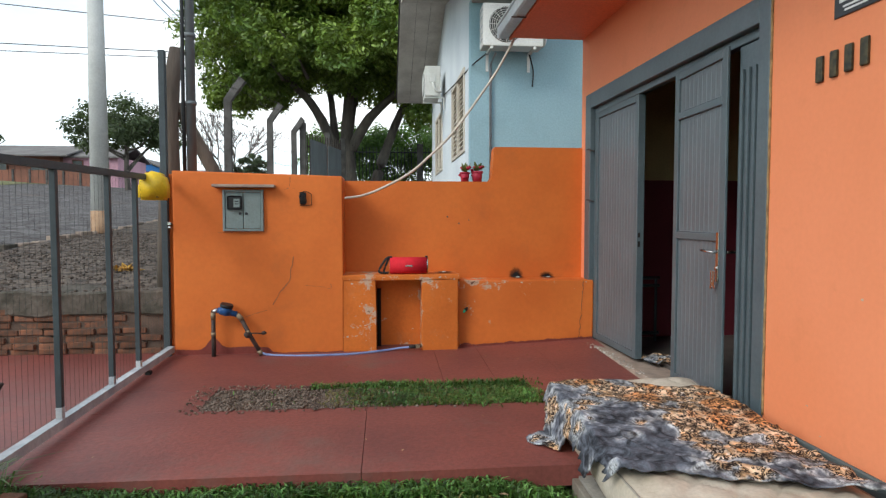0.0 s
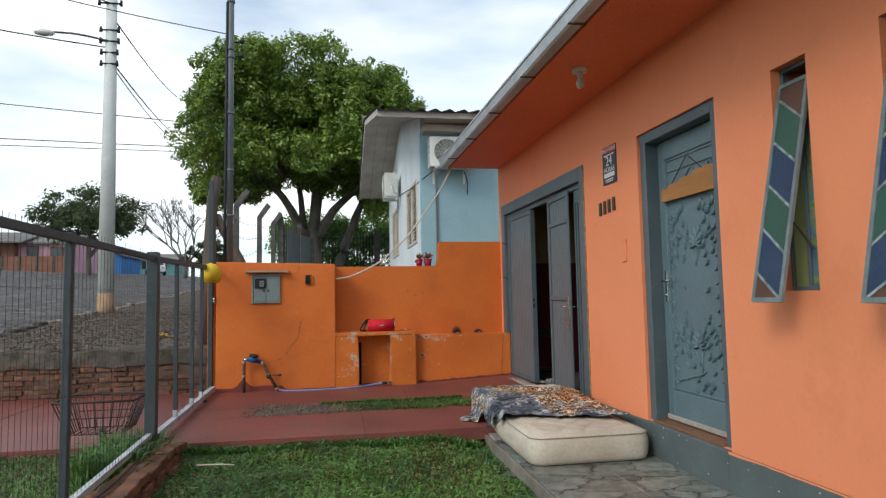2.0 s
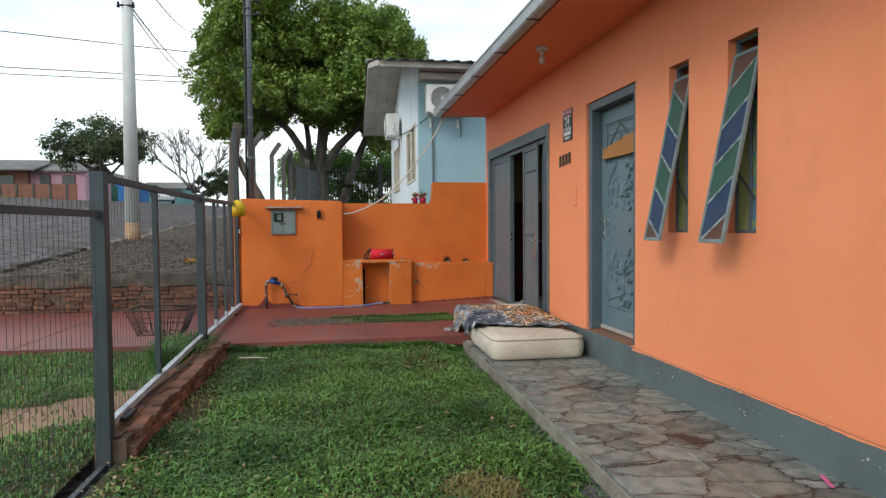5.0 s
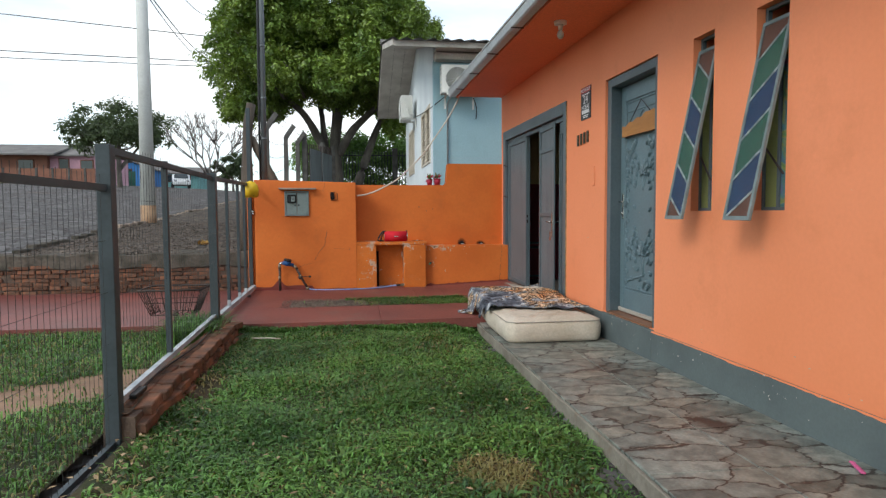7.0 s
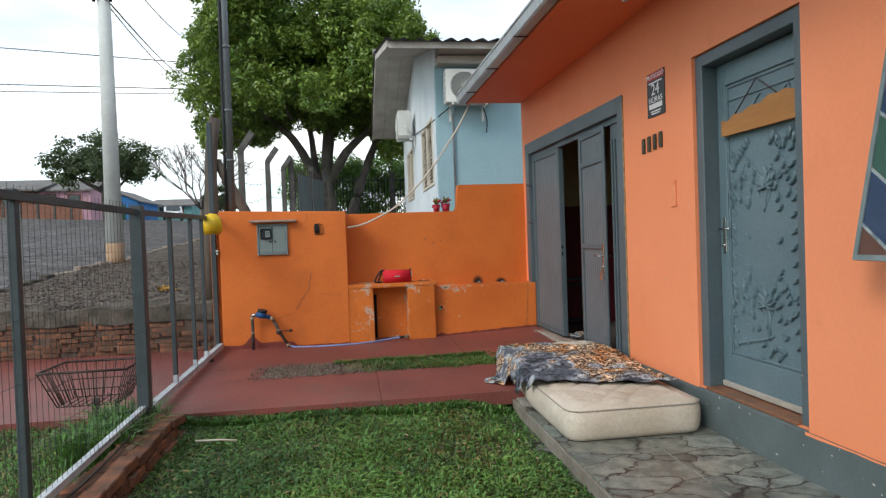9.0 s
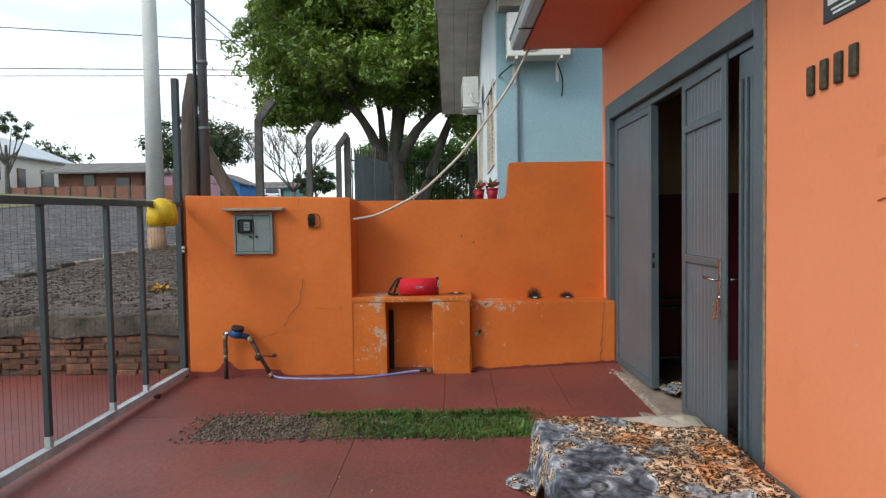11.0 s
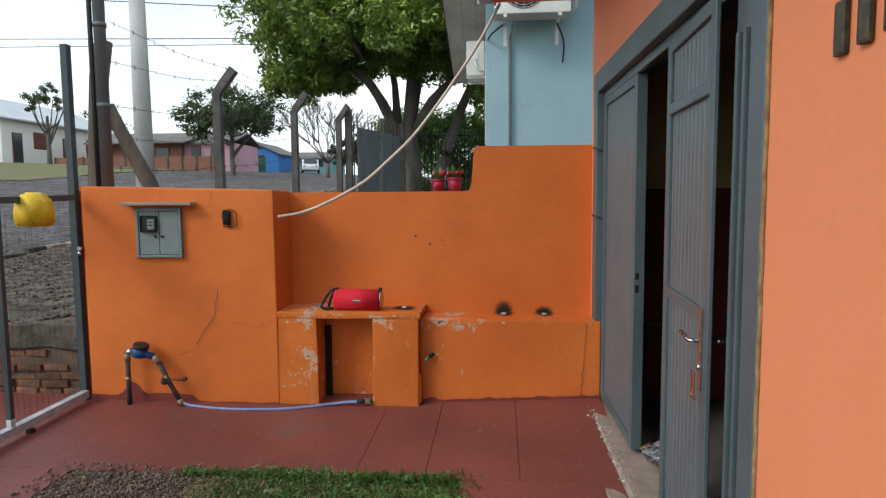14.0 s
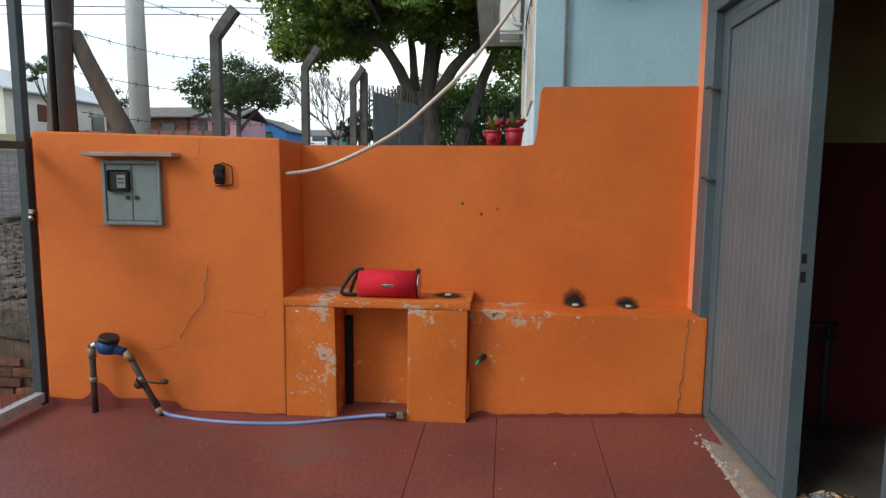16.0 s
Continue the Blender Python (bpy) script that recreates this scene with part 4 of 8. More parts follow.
bmesh.ops.create_grid(rag, x_segments=16, y_segments=16, size=0.13)
for v in rag.verts:
    v.co += Vector((WX + 0.21, 5.0, 0.365 + 0.05 * abs(noise.noise(v.co * 14)) + 0.05 * max(0, 0.1 - v.co.length)))
o = solo("crumpled_cloth", rag, M_BLANKET, "crumpled patterned cloth on the floor in the gateway", "cloth", origin=(WX + 0.21, 5.0, 0.36), house=True)

# carved front door
door = thing("carved_door", (WX, 2.02, 0.44), "blue grey carved wooden front door, closed, with a wooden plaque", "door", house=True)
bm = nb()
box(bm, WX + 0.021, WX + 0.17, 2.415, 2.488, 0.44, 2.5135, 0.004)
box(bm, WX + 0.021, WX + 0.17, 1.552, 1.625, 0.44, 2.5135, 0.004)
box(bm, WX + 0.0205, WX + 0.17, 1.625, 2.415, 2.44, 2.514, 0.004)
part("frame", bm, M_GREY, door)
bm = nb()
DX = WX + 0.13
box(bm, DX, DX + 0.04, 1.63, 2.41, 0.475, 2.435, 0.003)
for y0, y1, z0, z1 in ((1.63, 1.71, 0.475, 2.435), (2.33, 2.41, 0.475, 2.435), (1.71, 2.33, 0.475, 0.66), (1.71, 2.33, 2.30, 2.435)):
    box(bm, DX - 0.012, DX - 0.001, y0, y1, z0, z1, 0.004)
part("leaf", bm, M_DOOR, door)
bm = nb()
for y0, y1, z0, z1 in ((1.715, 1.727, 0.67, 2.29), (2.313, 2.325, 0.67, 2.29), (1.727, 2.313, 0.67, 0.682), (1.727, 2.313, 2.278, 2.29), (1.727, 2.313, 2.20, 2.21)):
    box(bm, DX - 0.009, DX - 0.001, y0, y1, z0, z1, 0.002)
part("moulding", bm, M_DOOR, door)
random.seed(5)
bm = nb()


def carved_leaf(b, y, z, a, s):
    """A curved pointed leaf standing proud of the door, with upright cut sides."""
    c, d = math.cos(a), math.sin(a)
    k = ((-1, -0.10), (-0.35, 0.24), (0.3, 0.30), (1, -0.10), (0.25, -0.12), (-0.35, -0.20))
    rings = []
    for depth, f in ((-0.001, 1.0), (-0.015, 0.94), (-0.021, 0.62)):
        rings.append([b.verts.new((DX + depth, y + s * f * (p * c - q * d), z + s * f * (p * d + q * c))) for p, q in k])
    for r0, r1 in zip(rings, rings[1:]):
        for i in range(6):
            b.faces.new((r0[i], r0[(i + 1) % 6], r1[(i + 1) % 6], r1[i]))
    b.faces.new(rings[-1])


def spray(b, y, z, s, n=7):
    """A fan of pointed leaves."""
    for k in range(n):
        a = radians(-15 + 210 * k / (n - 1))
        L = s * (1.25 - 0.5 * abs(k - (n - 1) / 2) / ((n - 1) / 2))
        carved_leaf(b, y - L * 0.9 * math.cos(a), z + L * 0.9 * math.sin(a), math.pi - a, L)


spray(bm, 1.985, 1.66, 0.052)
spray(bm, 2.005, 0.99, 0.046)
# arching stems from the two stools, each hung with leaves
for cz, reach in ((1.52, 0.33), (0.86, 0.30)):
    for side in (-1, 1):
        for w, h in ((0.10, 0.24), (0.19, 0.30), (0.27, 0.22)):
            q = smooth_path([(DX - 0.001, 2.01, cz), (DX - 0.001, 2.01 + side * w * 0.5, cz + h), (DX - 0.001, 2.01 + side * w, cz + h * 0.8), (DX - 0.001, 2.01 + side * (w + 0.015), cz + h * 0.3)], 6)
            tube(bm, q, 0.0035, 5, 0.002)
            for i in range(8, len(q), 3):
                carved_leaf(bm, q[i].y + random.uniform(-0.008, 0.008), q[i].z - 0.015, 1.25 if side > 0 else 1.9, random.uniform(0.022, 0.034))
# leaves climbing the margins
for k in range(14):
    z = 0.74 + k * 0.088
    carved_leaf(bm, 2.275 + random.uniform(-0.012, 0.012), z, 0.75, random.uniform(0.020, 0.030))
    carved_leaf(bm, 1.765 + random.uniform(-0.012, 0.012), z + 0.05, 2.4, random.uniform(0.022, 0.034))
    if k % 2 or k < 6:
        carved_leaf(bm, 2.155 + random.uniform(-0.02, 0.02), z + 0.03, 0.8, random.uniform(0.018, 0.028))
        carved_leaf(bm, 1.865 + random.uniform(-0.02, 0.02), z, 2.3, random.uniform(0.018, 0.030))
for k in range(8):
    carved_leaf(bm, 1.755 + k * 0.026, 1.90 + 0.03 * math.sin(k * 1.3), 1.7, random.uniform(0.026, 0.04))
    carved_leaf(bm, 2.285 - k * 0.022, 1.80 + 0.02 * k, 1.0, random.uniform(0.022, 0.034))
for k in range(12):
    carved_leaf(bm, random.uniform(1.80, 2.08), random.uniform(0.70, 0.86), random.uniform(0.8, 2.4), random.uniform(0.018, 0.026))
tube(bm, [(DX - 0.002, 1.985, 0.80), (DX - 0.002, 1.985, 1.00)], 0.010, 6, 0.006)
tube(bm, smooth_path([(DX - 0.002, 2.26, 0.74), (DX - 0.002, 2.15, 0.77), (DX - 0.002, 2.02, 0.80), (DX - 0.002, 1.95, 0.83)], 5), 0.012, 6, 0.007)
tube(bm, smooth_path([(DX - 0.002, 2.18, 2.0), (DX - 0.002, 2.02, 2.19), (DX - 0.002, 1.92, 2.08), (DX - 0.002, 1.80, 2.19), (DX - 0.002, 1.78, 2.05)], 5), 0.008, 6)
bmesh.ops.recalc_face_normals(bm, faces=bm.faces)
part("carving", bm, M_DOOR, door, "floral relief carving of stems and leaves")
bm = nb()
prism(bm, [(2.325, 1.99), (1.685, 1.99), (1.68, 2.12), (1.71, 2.14), (1.77, 2.155), (1.83, 2.145), (1.90, 2.15), (1.97, 2.12), (2.05, 2.125), (2.13, 2.10), (2.20, 2.105), (2.26, 2.075), (2.325, 2.085)], "x", DX - 0.045, DX - 0.018)
part("plaque", bm, M_WOOD, door, "varnished wooden plaque with a wavy top edge")
bm = nb()
tube(bm, [(DX - 0.025, 2.25, 2.08), (DX - 0.018, 2.03, 2.275), (DX - 0.025, 1.84, 2.14)], 0.004, 5)
part("hanging_cord", bm, M_RUST, door, "dark cord holding the plaque")
bm = nb()
box(bm, DX - 0.018, DX - 0.012, 2.345, 2.375, 1.28, 1.50, 0.002)
tube(bm, [(DX - 0.012, 2.36, 1.43), (DX - 0.05, 2.36, 1.43), (DX - 0.052, 2.30, 1.432), (DX - 0.05, 2.26, 1.43)], 0.007, 8)
rod(bm, (DX - 0.03, 2.36, 1.33), (DX - 0.012, 2.36, 1.33), 0.011)
part("handle", bm, M_CHROME, door, "worn chrome lever handle")
bm = nb()
box(bm, DX - 0.03, DX - 0.013, 1.64, 2.40, 0.458, 0.492, 0.004)
part("weather_bar", bm, M_PIPING, door, "pale weather bar along the foot")
bm = nb()
box(bm, WX - 0.005, WX + 0.17, 1.625, 2.415, 0.437, 0.452, 0.003)
solo("door_sill", bm, M_SILLTILE, "worn brown tile sill under the front door", "sill", kind="structure", house=True)


# leaded windows
def leaded_window(name, y0, y1, z0, z1, flip=False):
    w = thing(name, (WX, (y0 + y1) / 2, z0), "narrow stained glass window, its sash tilted open at the foot", "window", group="stained glass windows", house=True)
    b = nb()
    for a, c, d, e in ((y0, y0 + 0.02, z0, z1), (y1 - 0.02, y1, z0, z1), (y0 + 0.02, y1 - 0.02, z0, z0 + 0.02), (y0 + 0.02, y1 - 0.02, z1 - 0.02, z1)):
        box(b, WX + 0.055, WX + 0.085, a, c, d, e, 0.002)
    box(b, WX + 0.056, WX + 0.084, y0 + 0.02, y1 - 0.02, z1 - 0.10, z1 - 0.08, 0.002)
    part("window_frame", b, M_GREY, w)
    mid = y0 + (y1 - y0) * 0.50
    b = nb()
    box(b, WX + 0.066, WX + 0.072, y0 + 0.02, mid - 0.012, z0 + 0.02, z1 - 0.10)
    part("pane", b, M_GLASS_SWIRL, w, "marbled stained glass behind the sash")
    b = nb()
    box(b, WX + 0.066, WX + 0.072, mid + 0.012, y1 - 0.02, z0 + 0.02, z1 - 0.10)
    part("pane", b, M_GLASS_Y, w, "yellow green glass behind the sash")
    b = nb()
    box(b, WX + 0.057, WX + 0.083, mid - 0.012, mid + 0.012, z0 + 0.02, z1 - 0.10, 0.002)
    part("mullion", b, M_GREY, w)
    # stay that holds the sash open
    b = nb()
    rod(b, (WX + 0.05, y1 - 0.03, z0 + 0.36), (WX + 0.02, y0 + 0.045, z0 + 0.20), 0.006, n=6)
    part("stay_bar", b, M_RUST, w, "rusty stay bar")
    # sash: hinge line near the top, foot pushed out
    top, foot = Vector((WX + 0.04, 0, z1 - 0.09)), Vector((WX - 0.19, 0, z0 - 0.052))
    ax = (top - foot)
    L = ax.length
    ax.normalize()
    out = Vector((-ax.z, 0, ax.x))

    def at(s, y, d=0.0):
        return foot + ax * s + out * d + Vector((0, y, 0))

    def bar(b, s0, y0_, s1, y1_, w_, th):
        p0, p1 = at(s0, y0_), at(s1, y1_)
        dirn = (p1 - p0).normalized()
        side = out.cross(dirn).normalized()
        ring = []
        for p in (p0, p1):
            ring.append([b.verts.new(p + side * w_ * i + out * th * j) for i, j in ((-1, -1), (1, -1), (1, 1), (-1, 1))])
        for i in range(4):
            b.faces.new((ring[0][i], ring[0][(i + 1) % 4], ring[1][(i + 1) % 4], ring[1][i]))
        b.faces.new(ring[0])
        b.faces.new(list(reversed(ring[1])))
    b = nb()
    a, c = y0 + 0.030, y1 - 0.024
    bar(b, 0, a, L, a, 0.010, 0.008)
    bar(b, 0, c, L, c, 0.010, 0.008)
    bar(b, 0.01, a, 0.01, c, 0.011, 0.0078)
    bar(b, L - 0.01, a, L - 0.01, c, 0.011, 0.0078)
    bmesh.ops.recalc_face_normals(b, faces=b.faces)
    sash = part("sash", b, M_SASH, w, "weathered steel sash leaning outwards")
    W = c - a
    rise = W * 0.8
    mats = [M_GLASS_R, M_GLASS_B, M_GLASS_G, M_GLASS_B, M_GLASS_G, M_GLASS_R]
    edges = [-rise] + [k * L * 0.2 for k in range(5)] + [L + rise]
    lead = nb()
    for i in range(6):
        lo, hi = edges[i], edges[i + 1]

        def cl(v):
            return min(max(v, 0.012), L - 0.012)
        poly = []
        n = 6
        for q in range(n + 1):
            y = a + W * q / n
            poly.append((cl(lo + rise * (q / n if flip else 1 - q / n)), y))
        for q in range(n, -1, -1):
            y = a + W * q / n
            poly.append((cl(hi + rise * (q / n if flip else 1 - q / n)), y))
        b = nb()
        f1 = [b.verts.new(at(s, y, -0.0025)) for s, y in poly]
        f2 = [b.verts.new(at(s, y, 0.0025)) for s, y in poly]
        for k in range(len(poly) // 2 - 1):
            j = len(poly) - 1
            for ring, rev in ((f1, False), (f2, True)):
                qd = (ring[k], ring[k + 1], ring[j - k - 1], ring[j - k])
                if len({(round(v.co.x, 5), round(v.co.y, 5), round(v.co.z, 5)) for v in qd}) > 2:
                    b.faces.new(tuple(reversed(qd)) if rev else qd)
        bmesh.ops.remove_doubles(b, verts=b.verts, dist=0.0001)
        if len(b.faces):
            part("pane", b, mats[i], sash)
        else:
            b.free()
        if i < 5:
            s0, s1 = (hi, hi + rise) if flip else (hi + rise, hi)
            bar(lead, min(max(s0, 0.01), L - 0.01), a, min(max(s1, 0.01), L - 0.01), c, 0.006, 0.006)
    bmesh.ops.recalc_face_normals(lead, faces=lead.faces)
    part("lead", lead, M_PUTTY_GLINT, sash, "putty lines between the panes, speckled with painted pale glints")
    return w


leaded_window("window_1", *WIN_A, flip=True)
leaded_window("window_2", *WIN_B)

# alarm sign, number bars, socket scar, lamp on the soffit
sign = thing("alarm_sign", (WX - 0.004, 2.93, 2.24), "small dark printed security notice on the orange wall", "sign", house=True)
SY0, SY1 = 2.815, 3.055
bm = nb()
box(bm, WX - 0.008, WX - 0.001, SY0, SY1, 2.24, 2.55, 0.001)
part("board", bm, M_SIGN, sign)
bm = nb()
box(bm, WX - 0.0095, WX - 0.0082, SY0 + 0.004, SY1 - 0.004, 2.495, 2.546)
part("red_band", bm, M_SIGNRED, sign)


def face(y, z):
    return Matrix.Translation((WX - 0.0102, y, z)) @ Euler((radians(90), 0, radians(-90))).to_matrix().to_4x4()


cy = (SY0 + SY1) / 2
lettering("PROTEGIDO", 0.043, face(cy, 2.52), M_INK, sign, "white capital letters")
lettering("24", 0.115, face(cy, 2.425), M_INK, sign, "large white numerals")
lettering("HORAS", 0.058, face(cy, 2.355), M_INK, sign, "white capital letters")
for z0, z1, ins in ((2.472, 2.482, 0.03), (2.295, 2.33, 0.03), (2.272, 2.28, 0.05), (2.256, 2.264, 0.06)):
    bm = nb()
    box(bm, WX - 0.0105, WX - 0.0085, SY0 + ins, SY1 - ins, z0, z1)
    part("print_bar", bm, M_INK, sign)
nums = thing("house_number", (WX - 0.01, 2.98, 1.99), "row of dark metal number bars screwed to the wall", "number", house=True)
for k in range(4):
    bm = nb()
    y = 3.13 - k * 0.082
    box(bm, WX - 0.014, WX - 0.001, y - 0.021, y + 0.021, 1.998 + 0.005 * k, 2.108 + 0.005 * k, 0.008, 2)
    part("bar", bm, M_NUM, nums)
bm = nb()
box(bm, WX - 0.010, WX - 0.001, 2.705, 2.765, 1.59, 1.77, 0.003)
bmesh.ops.subdivide_edges(bm, edges=bm.edges[:], cuts=3, use_grid_fill=True)
roughen(bm, 0.007, 24)
solo("wall_scar", bm, M_ORANGE, "painted over patch on the house wall", "patch", kind="structure", house=True)
lamp = thing("ceiling_lamp", (1.44, 2.56, 3.04), "bare bulb in a white holder under the soffit", "lamp", house=True)
bm = nb()
rod(bm, (1.40, 2.56, 3.012), (1.40, 2.56, 3.04), 0.055, 0.06, 16)
part("rose", bm, M_WHITE, lamp)
bm = nb()
rod(bm, (1.40, 2.56, 2.965), (1.40, 2.56, 3.012), 0.02, 0.024, 12)
part("holder", bm, M_WHITE, lamp)
bm = nb()
ball(bm, (1.40, 2.56, 2.925), 0.032, (1, 1, 1.3), 12)
part("bulb", bm, M_BULB, lamp, "unlit frosted bulb")


# ---- orange yard wall ----
ywall = tagged(new("wall_north"), "deep orange plastered yard wall with a pier, ledge and niche, cracked and stained", "wall", kind="structure")
bm = nb()
box(bm, -1.73, -0.36, 5.845, 6.199, 0.05, 1.765, 0.012, 2)
for v in bm.verts:
    if v.co.z > 1.5:
        v.co.z += -0.030 * (v.co.x + 0.36)
bmesh.ops.subdivide_edges(bm, edges=bm.edges, cuts=3, use_grid_fill=True)
roughen(bm, 0.006, 2.2)
part("pier", bm, M_WALL, ywall)
bm = nb()
prism(bm, [(-0.37, 0.05), (1.86, 0.05), (1.86, 2.06), (0.99, 2.062), (0.978, 2.045), (0.958, 1.79), (0.94, 1.755), (0.91, 1.748), (-0.37, 1.748)], "y", 6.20, 6.34)
part("tall_wall", bm, M_WALL, ywall)
bm = nb()
box(bm, 0.612, 1.83, 5.945, 6.199, 0.05, 0.875, 0.012, 2)
bmesh.ops.subdivide_edges(bm, edges=bm.edges, cuts=3, use_grid_fill=True)
roughen(bm, 0.006, 3)
part("ledge", bm, M_LEDGE, ywall)
bm = nb()
box(bm, -0.362, -0.085, 5.852, 6.198, 0.05, 0.895, 0.01, 2)
box(bm, 0.298, 0.610, 5.848, 6.198, 0.05, 0.895, 0.012, 2)
box(bm, -0.361, 0.626, 5.843, 6.198, 0.893, 0.94, 0.012, 2)
box(bm, -0.085, 0.298, 6.08, 6.198, 0.05, 0.894)
box(bm, 0.56, 0.63, 5.86, 6.1, 0.30, 0.52, 0.03, 2)
bmesh.ops.subdivide_edges(bm, edges=bm.edges, cuts=2, use_grid_fill=True)
roughen(bm, 0.009, 5)
part("niche", bm, M_WORN, ywall, "hollow niche with flaking paint")
# black strip that paints the deep shade of the niche's left inner corner
bm = nb()
box(bm, -0.08, -0.045, 6.03, 6.078, 0.28, 0.80)
part("niche_shade", bm, M_BLACKHOLE, ywall, "black strip standing for deep shade inside the niche")
bm = nb()
random.seed(3)
prev = None
for k in range(41):
    x = -1.73 + 1.37 * k / 40
    h = 0.315 + 0.055 * max(0, noise.noise(Vector((x * 2.2, 1, 0))) + 0.45) + (0.10 * math.exp(-((x + 1.42) / 0.06) ** 2))
    a, b = bm.verts.new((x, 5.838, 0.22)), bm.verts.new((x, 5.838, h if x < -0.95 else 0.30 + 0.015 * noise.noise(Vector((x * 9, 0, 0)))))
    if prev:
        bm.faces.new((prev[0], a, b, prev[1]))
    prev = (a, b)
part("paint_splash", bm, M_REDBASE, ywall, "red floor paint lapping up the wall foot")
bm = nb()
prev = None
for k in range(61):
    x = 0.62 + 1.20 * k / 60
    zz = slab_z(x, 5.94)
    a, b = bm.verts.new((x, 5.934, zz - 0.03)), bm.verts.new((x, 5.934, zz + 0.018 + 0.034 * max(0, noise.noise(Vector((x * 8, 4, 0)))) + 0.008 * noise.noise(Vector((x * 30, 4, 0)))))
    if prev:
        bm.faces.new((prev[0], a, b, prev[1]))
    prev = (a, b)
part("paint_splash", bm, M_REDBASE, ywall)


def strip(bm, pts, w, y):
    """A hairline crack drawn as a thin wandering ribbon on the wall."""
    prev = None
    for i, (x, z) in enumerate(pts):
        j = w * random.uniform(0.5, 1.2)
        a, b = bm.verts.new((x - j, y, z + j * 0.6)), bm.verts.new((x + j, y, z - j * 0.6))
        if prev:
            bm.faces.new((prev[0], prev[1], b, a))
        prev = (a, b)


def wander(p, q, n, amp):
    return [(p[0] + (q[0] - p[0]) * i / n + random.uniform(-amp, amp), p[1] + (q[1] - p[1]) * i / n + random.uniform(-amp, amp)) for i in range(n + 1)]


bm = nb()
strip(bm, wander((-0.76, 1.10), (-0.80, 0.90), 6, 0.006) + wander((-0.86, 0.83), (-0.94, 0.70), 6, 0.008), 0.0022, 5.832)
strip(bm, wander((-0.67, 0.862), (-0.46, 0.828), 7, 0.006) + [(-0.46, 0.87)], 0.002, 5.832)
strip(bm, wander((-0.99, 0.66), (-1.15, 0.60), 6, 0.006), 0.0018, 5.832)
strip(bm, wander((-1.37, 1.30), (-1.25, 1.30), 4, 0.003), 0.0015, 5.832)
strip(bm, wander((-0.87, 1.66), (-0.74, 1.66), 5, 0.008), 0.0015, 5.832)
strip(bm, wander((-0.78, 1.76), (-0.79, 1.68), 4, 0.004), 0.0015, 5.832)
part("crack", bm, M_COAT, ywall, "hairline cracks")
bm = nb()
for x, z, s in ((0.555, 1.43, 0.008), (0.75, 1.40, 0.006), (0.66, 1.37, 0.008)):
    ball(bm, (x, 6.198, z), s, (1, 0.3, 1.2), 6)
strip(bm, [(0.64, 1.375), (0.68, 1.355), (0.72, 1.33)], 0.003, 6.196)
strip(bm, wander((1.74, 0.86), (1.72, 0.55), 10, 0.008) + wander((1.72, 0.55), (1.70, 0.36), 6, 0.01), 0.002, 5.938)
part("nail_hole", bm, M_COAT, ywall)
for x, y, up in ((1.185, 6.12, True), (1.47, 6.12, True), (0.50, 5.98, False)):
    z = 0.946 if x < 0.6 else 0.881
    bm = nb()
    yb = 6.192 if up else y + 0.12
    yb = (yb - y - (0.045 if up else 0.0)) / (0.8 if up else 1.0)
    fl = [bm.verts.new((a * 0.15, b, 0.0)) for a, b in ((-1, -0.12), (1, -0.12), (1, yb), (-1, yb))]
    bm.faces.new(fl)
    if up:
        hi = [bm.verts.new((a * 0.15, yb, 0.15)) for a in (1, -1)]
        bm.faces.new((fl[3], fl[2], hi[0], hi[1]))
    o = new("scorch_mark", mesh_of("scorch_mark", bm, M_SOOT))
    o.parent = ywall
    o.location = (x, y + (0.045 if up else 0.0), z + 0.003)
    o.scale = (0.62, 0.8, 0.8) if x > 1.0 and x < 1.3 else ((0.62, 0.8, 0.42) if x > 1.3 else (0.75, 0.75, 1))
    o["label"] = "black soot from a burnt candle"
    bm = nb()
    rod(bm, (x, y, z), (x, y, z + 0.009), 0.021, 0.015, 12)
    roughen(bm, 0.004, 40)
    part("candle_stub", bm, M_CHIP, ywall, "flat stub of melted candle wax")

# meter cabinet
mb = thing("electricity_meter_cabinet", (-1.16, 5.84, 1.31), "grey green electricity meter cabinet let into the orange wall", "meter box")
bm = nb()
for x0, x1, z0, z1 in ((-1.325, -1.305, 1.31, 1.65), (-1.02, -1.0, 1.31, 1.65), (-1.305, -1.02, 1.31, 1.33), (-1.305, -1.02, 1.63, 1.65)):
    box(bm, x0, x1, 5.815, 5.85, z0, z1, 0.003)
part("frame", bm, M_METERBOX, mb)
bm = nb()
box(bm, -1.303, -1.162, 5.822, 5.845, 1.332, 1.628, 0.003)
big = part("door", bm, M_METERBOX, mb)
bm = nb()
box(bm, -1.158, -1.022, 5.822, 5.845, 1.332, 1.628, 0.003)
part("door", bm, M_METERBOX, mb)
bm = nb()
box(bm, -1.285, -1.168, 5.812, 5.821, 1.485, 1.60, 0.02, 3)
part("window_seal", bm, M_DARK, big, "black rubber ringed window")
bm = nb()
box(bm, -1.235, -1.185, 5.805, 5.811, 1.505, 1.575, 0.006, 2)
part("meter_face", bm, M_METERBOX, big, "pale meter face")
for z in (1.53, 1.55):
    bm = nb()
    box(bm, -1.225, -1.195, 5.8025, 5.8045, z, z + 0.007)
    part("dial_bar", bm, M_DARK, big)
for x in (-1.185, -1.135):
    bm = nb()
    rod(bm, (x, 5.812, 1.455), (x, 5.822, 1.455), 0.011)
    part("lock", bm, M_DARK, mb)
bm = nb()
box(bm, -1.395, -0.90, 5.76, 5.85, 1.668, 1.690, 0.006, 2)
roughen(bm, 0.004, 9)
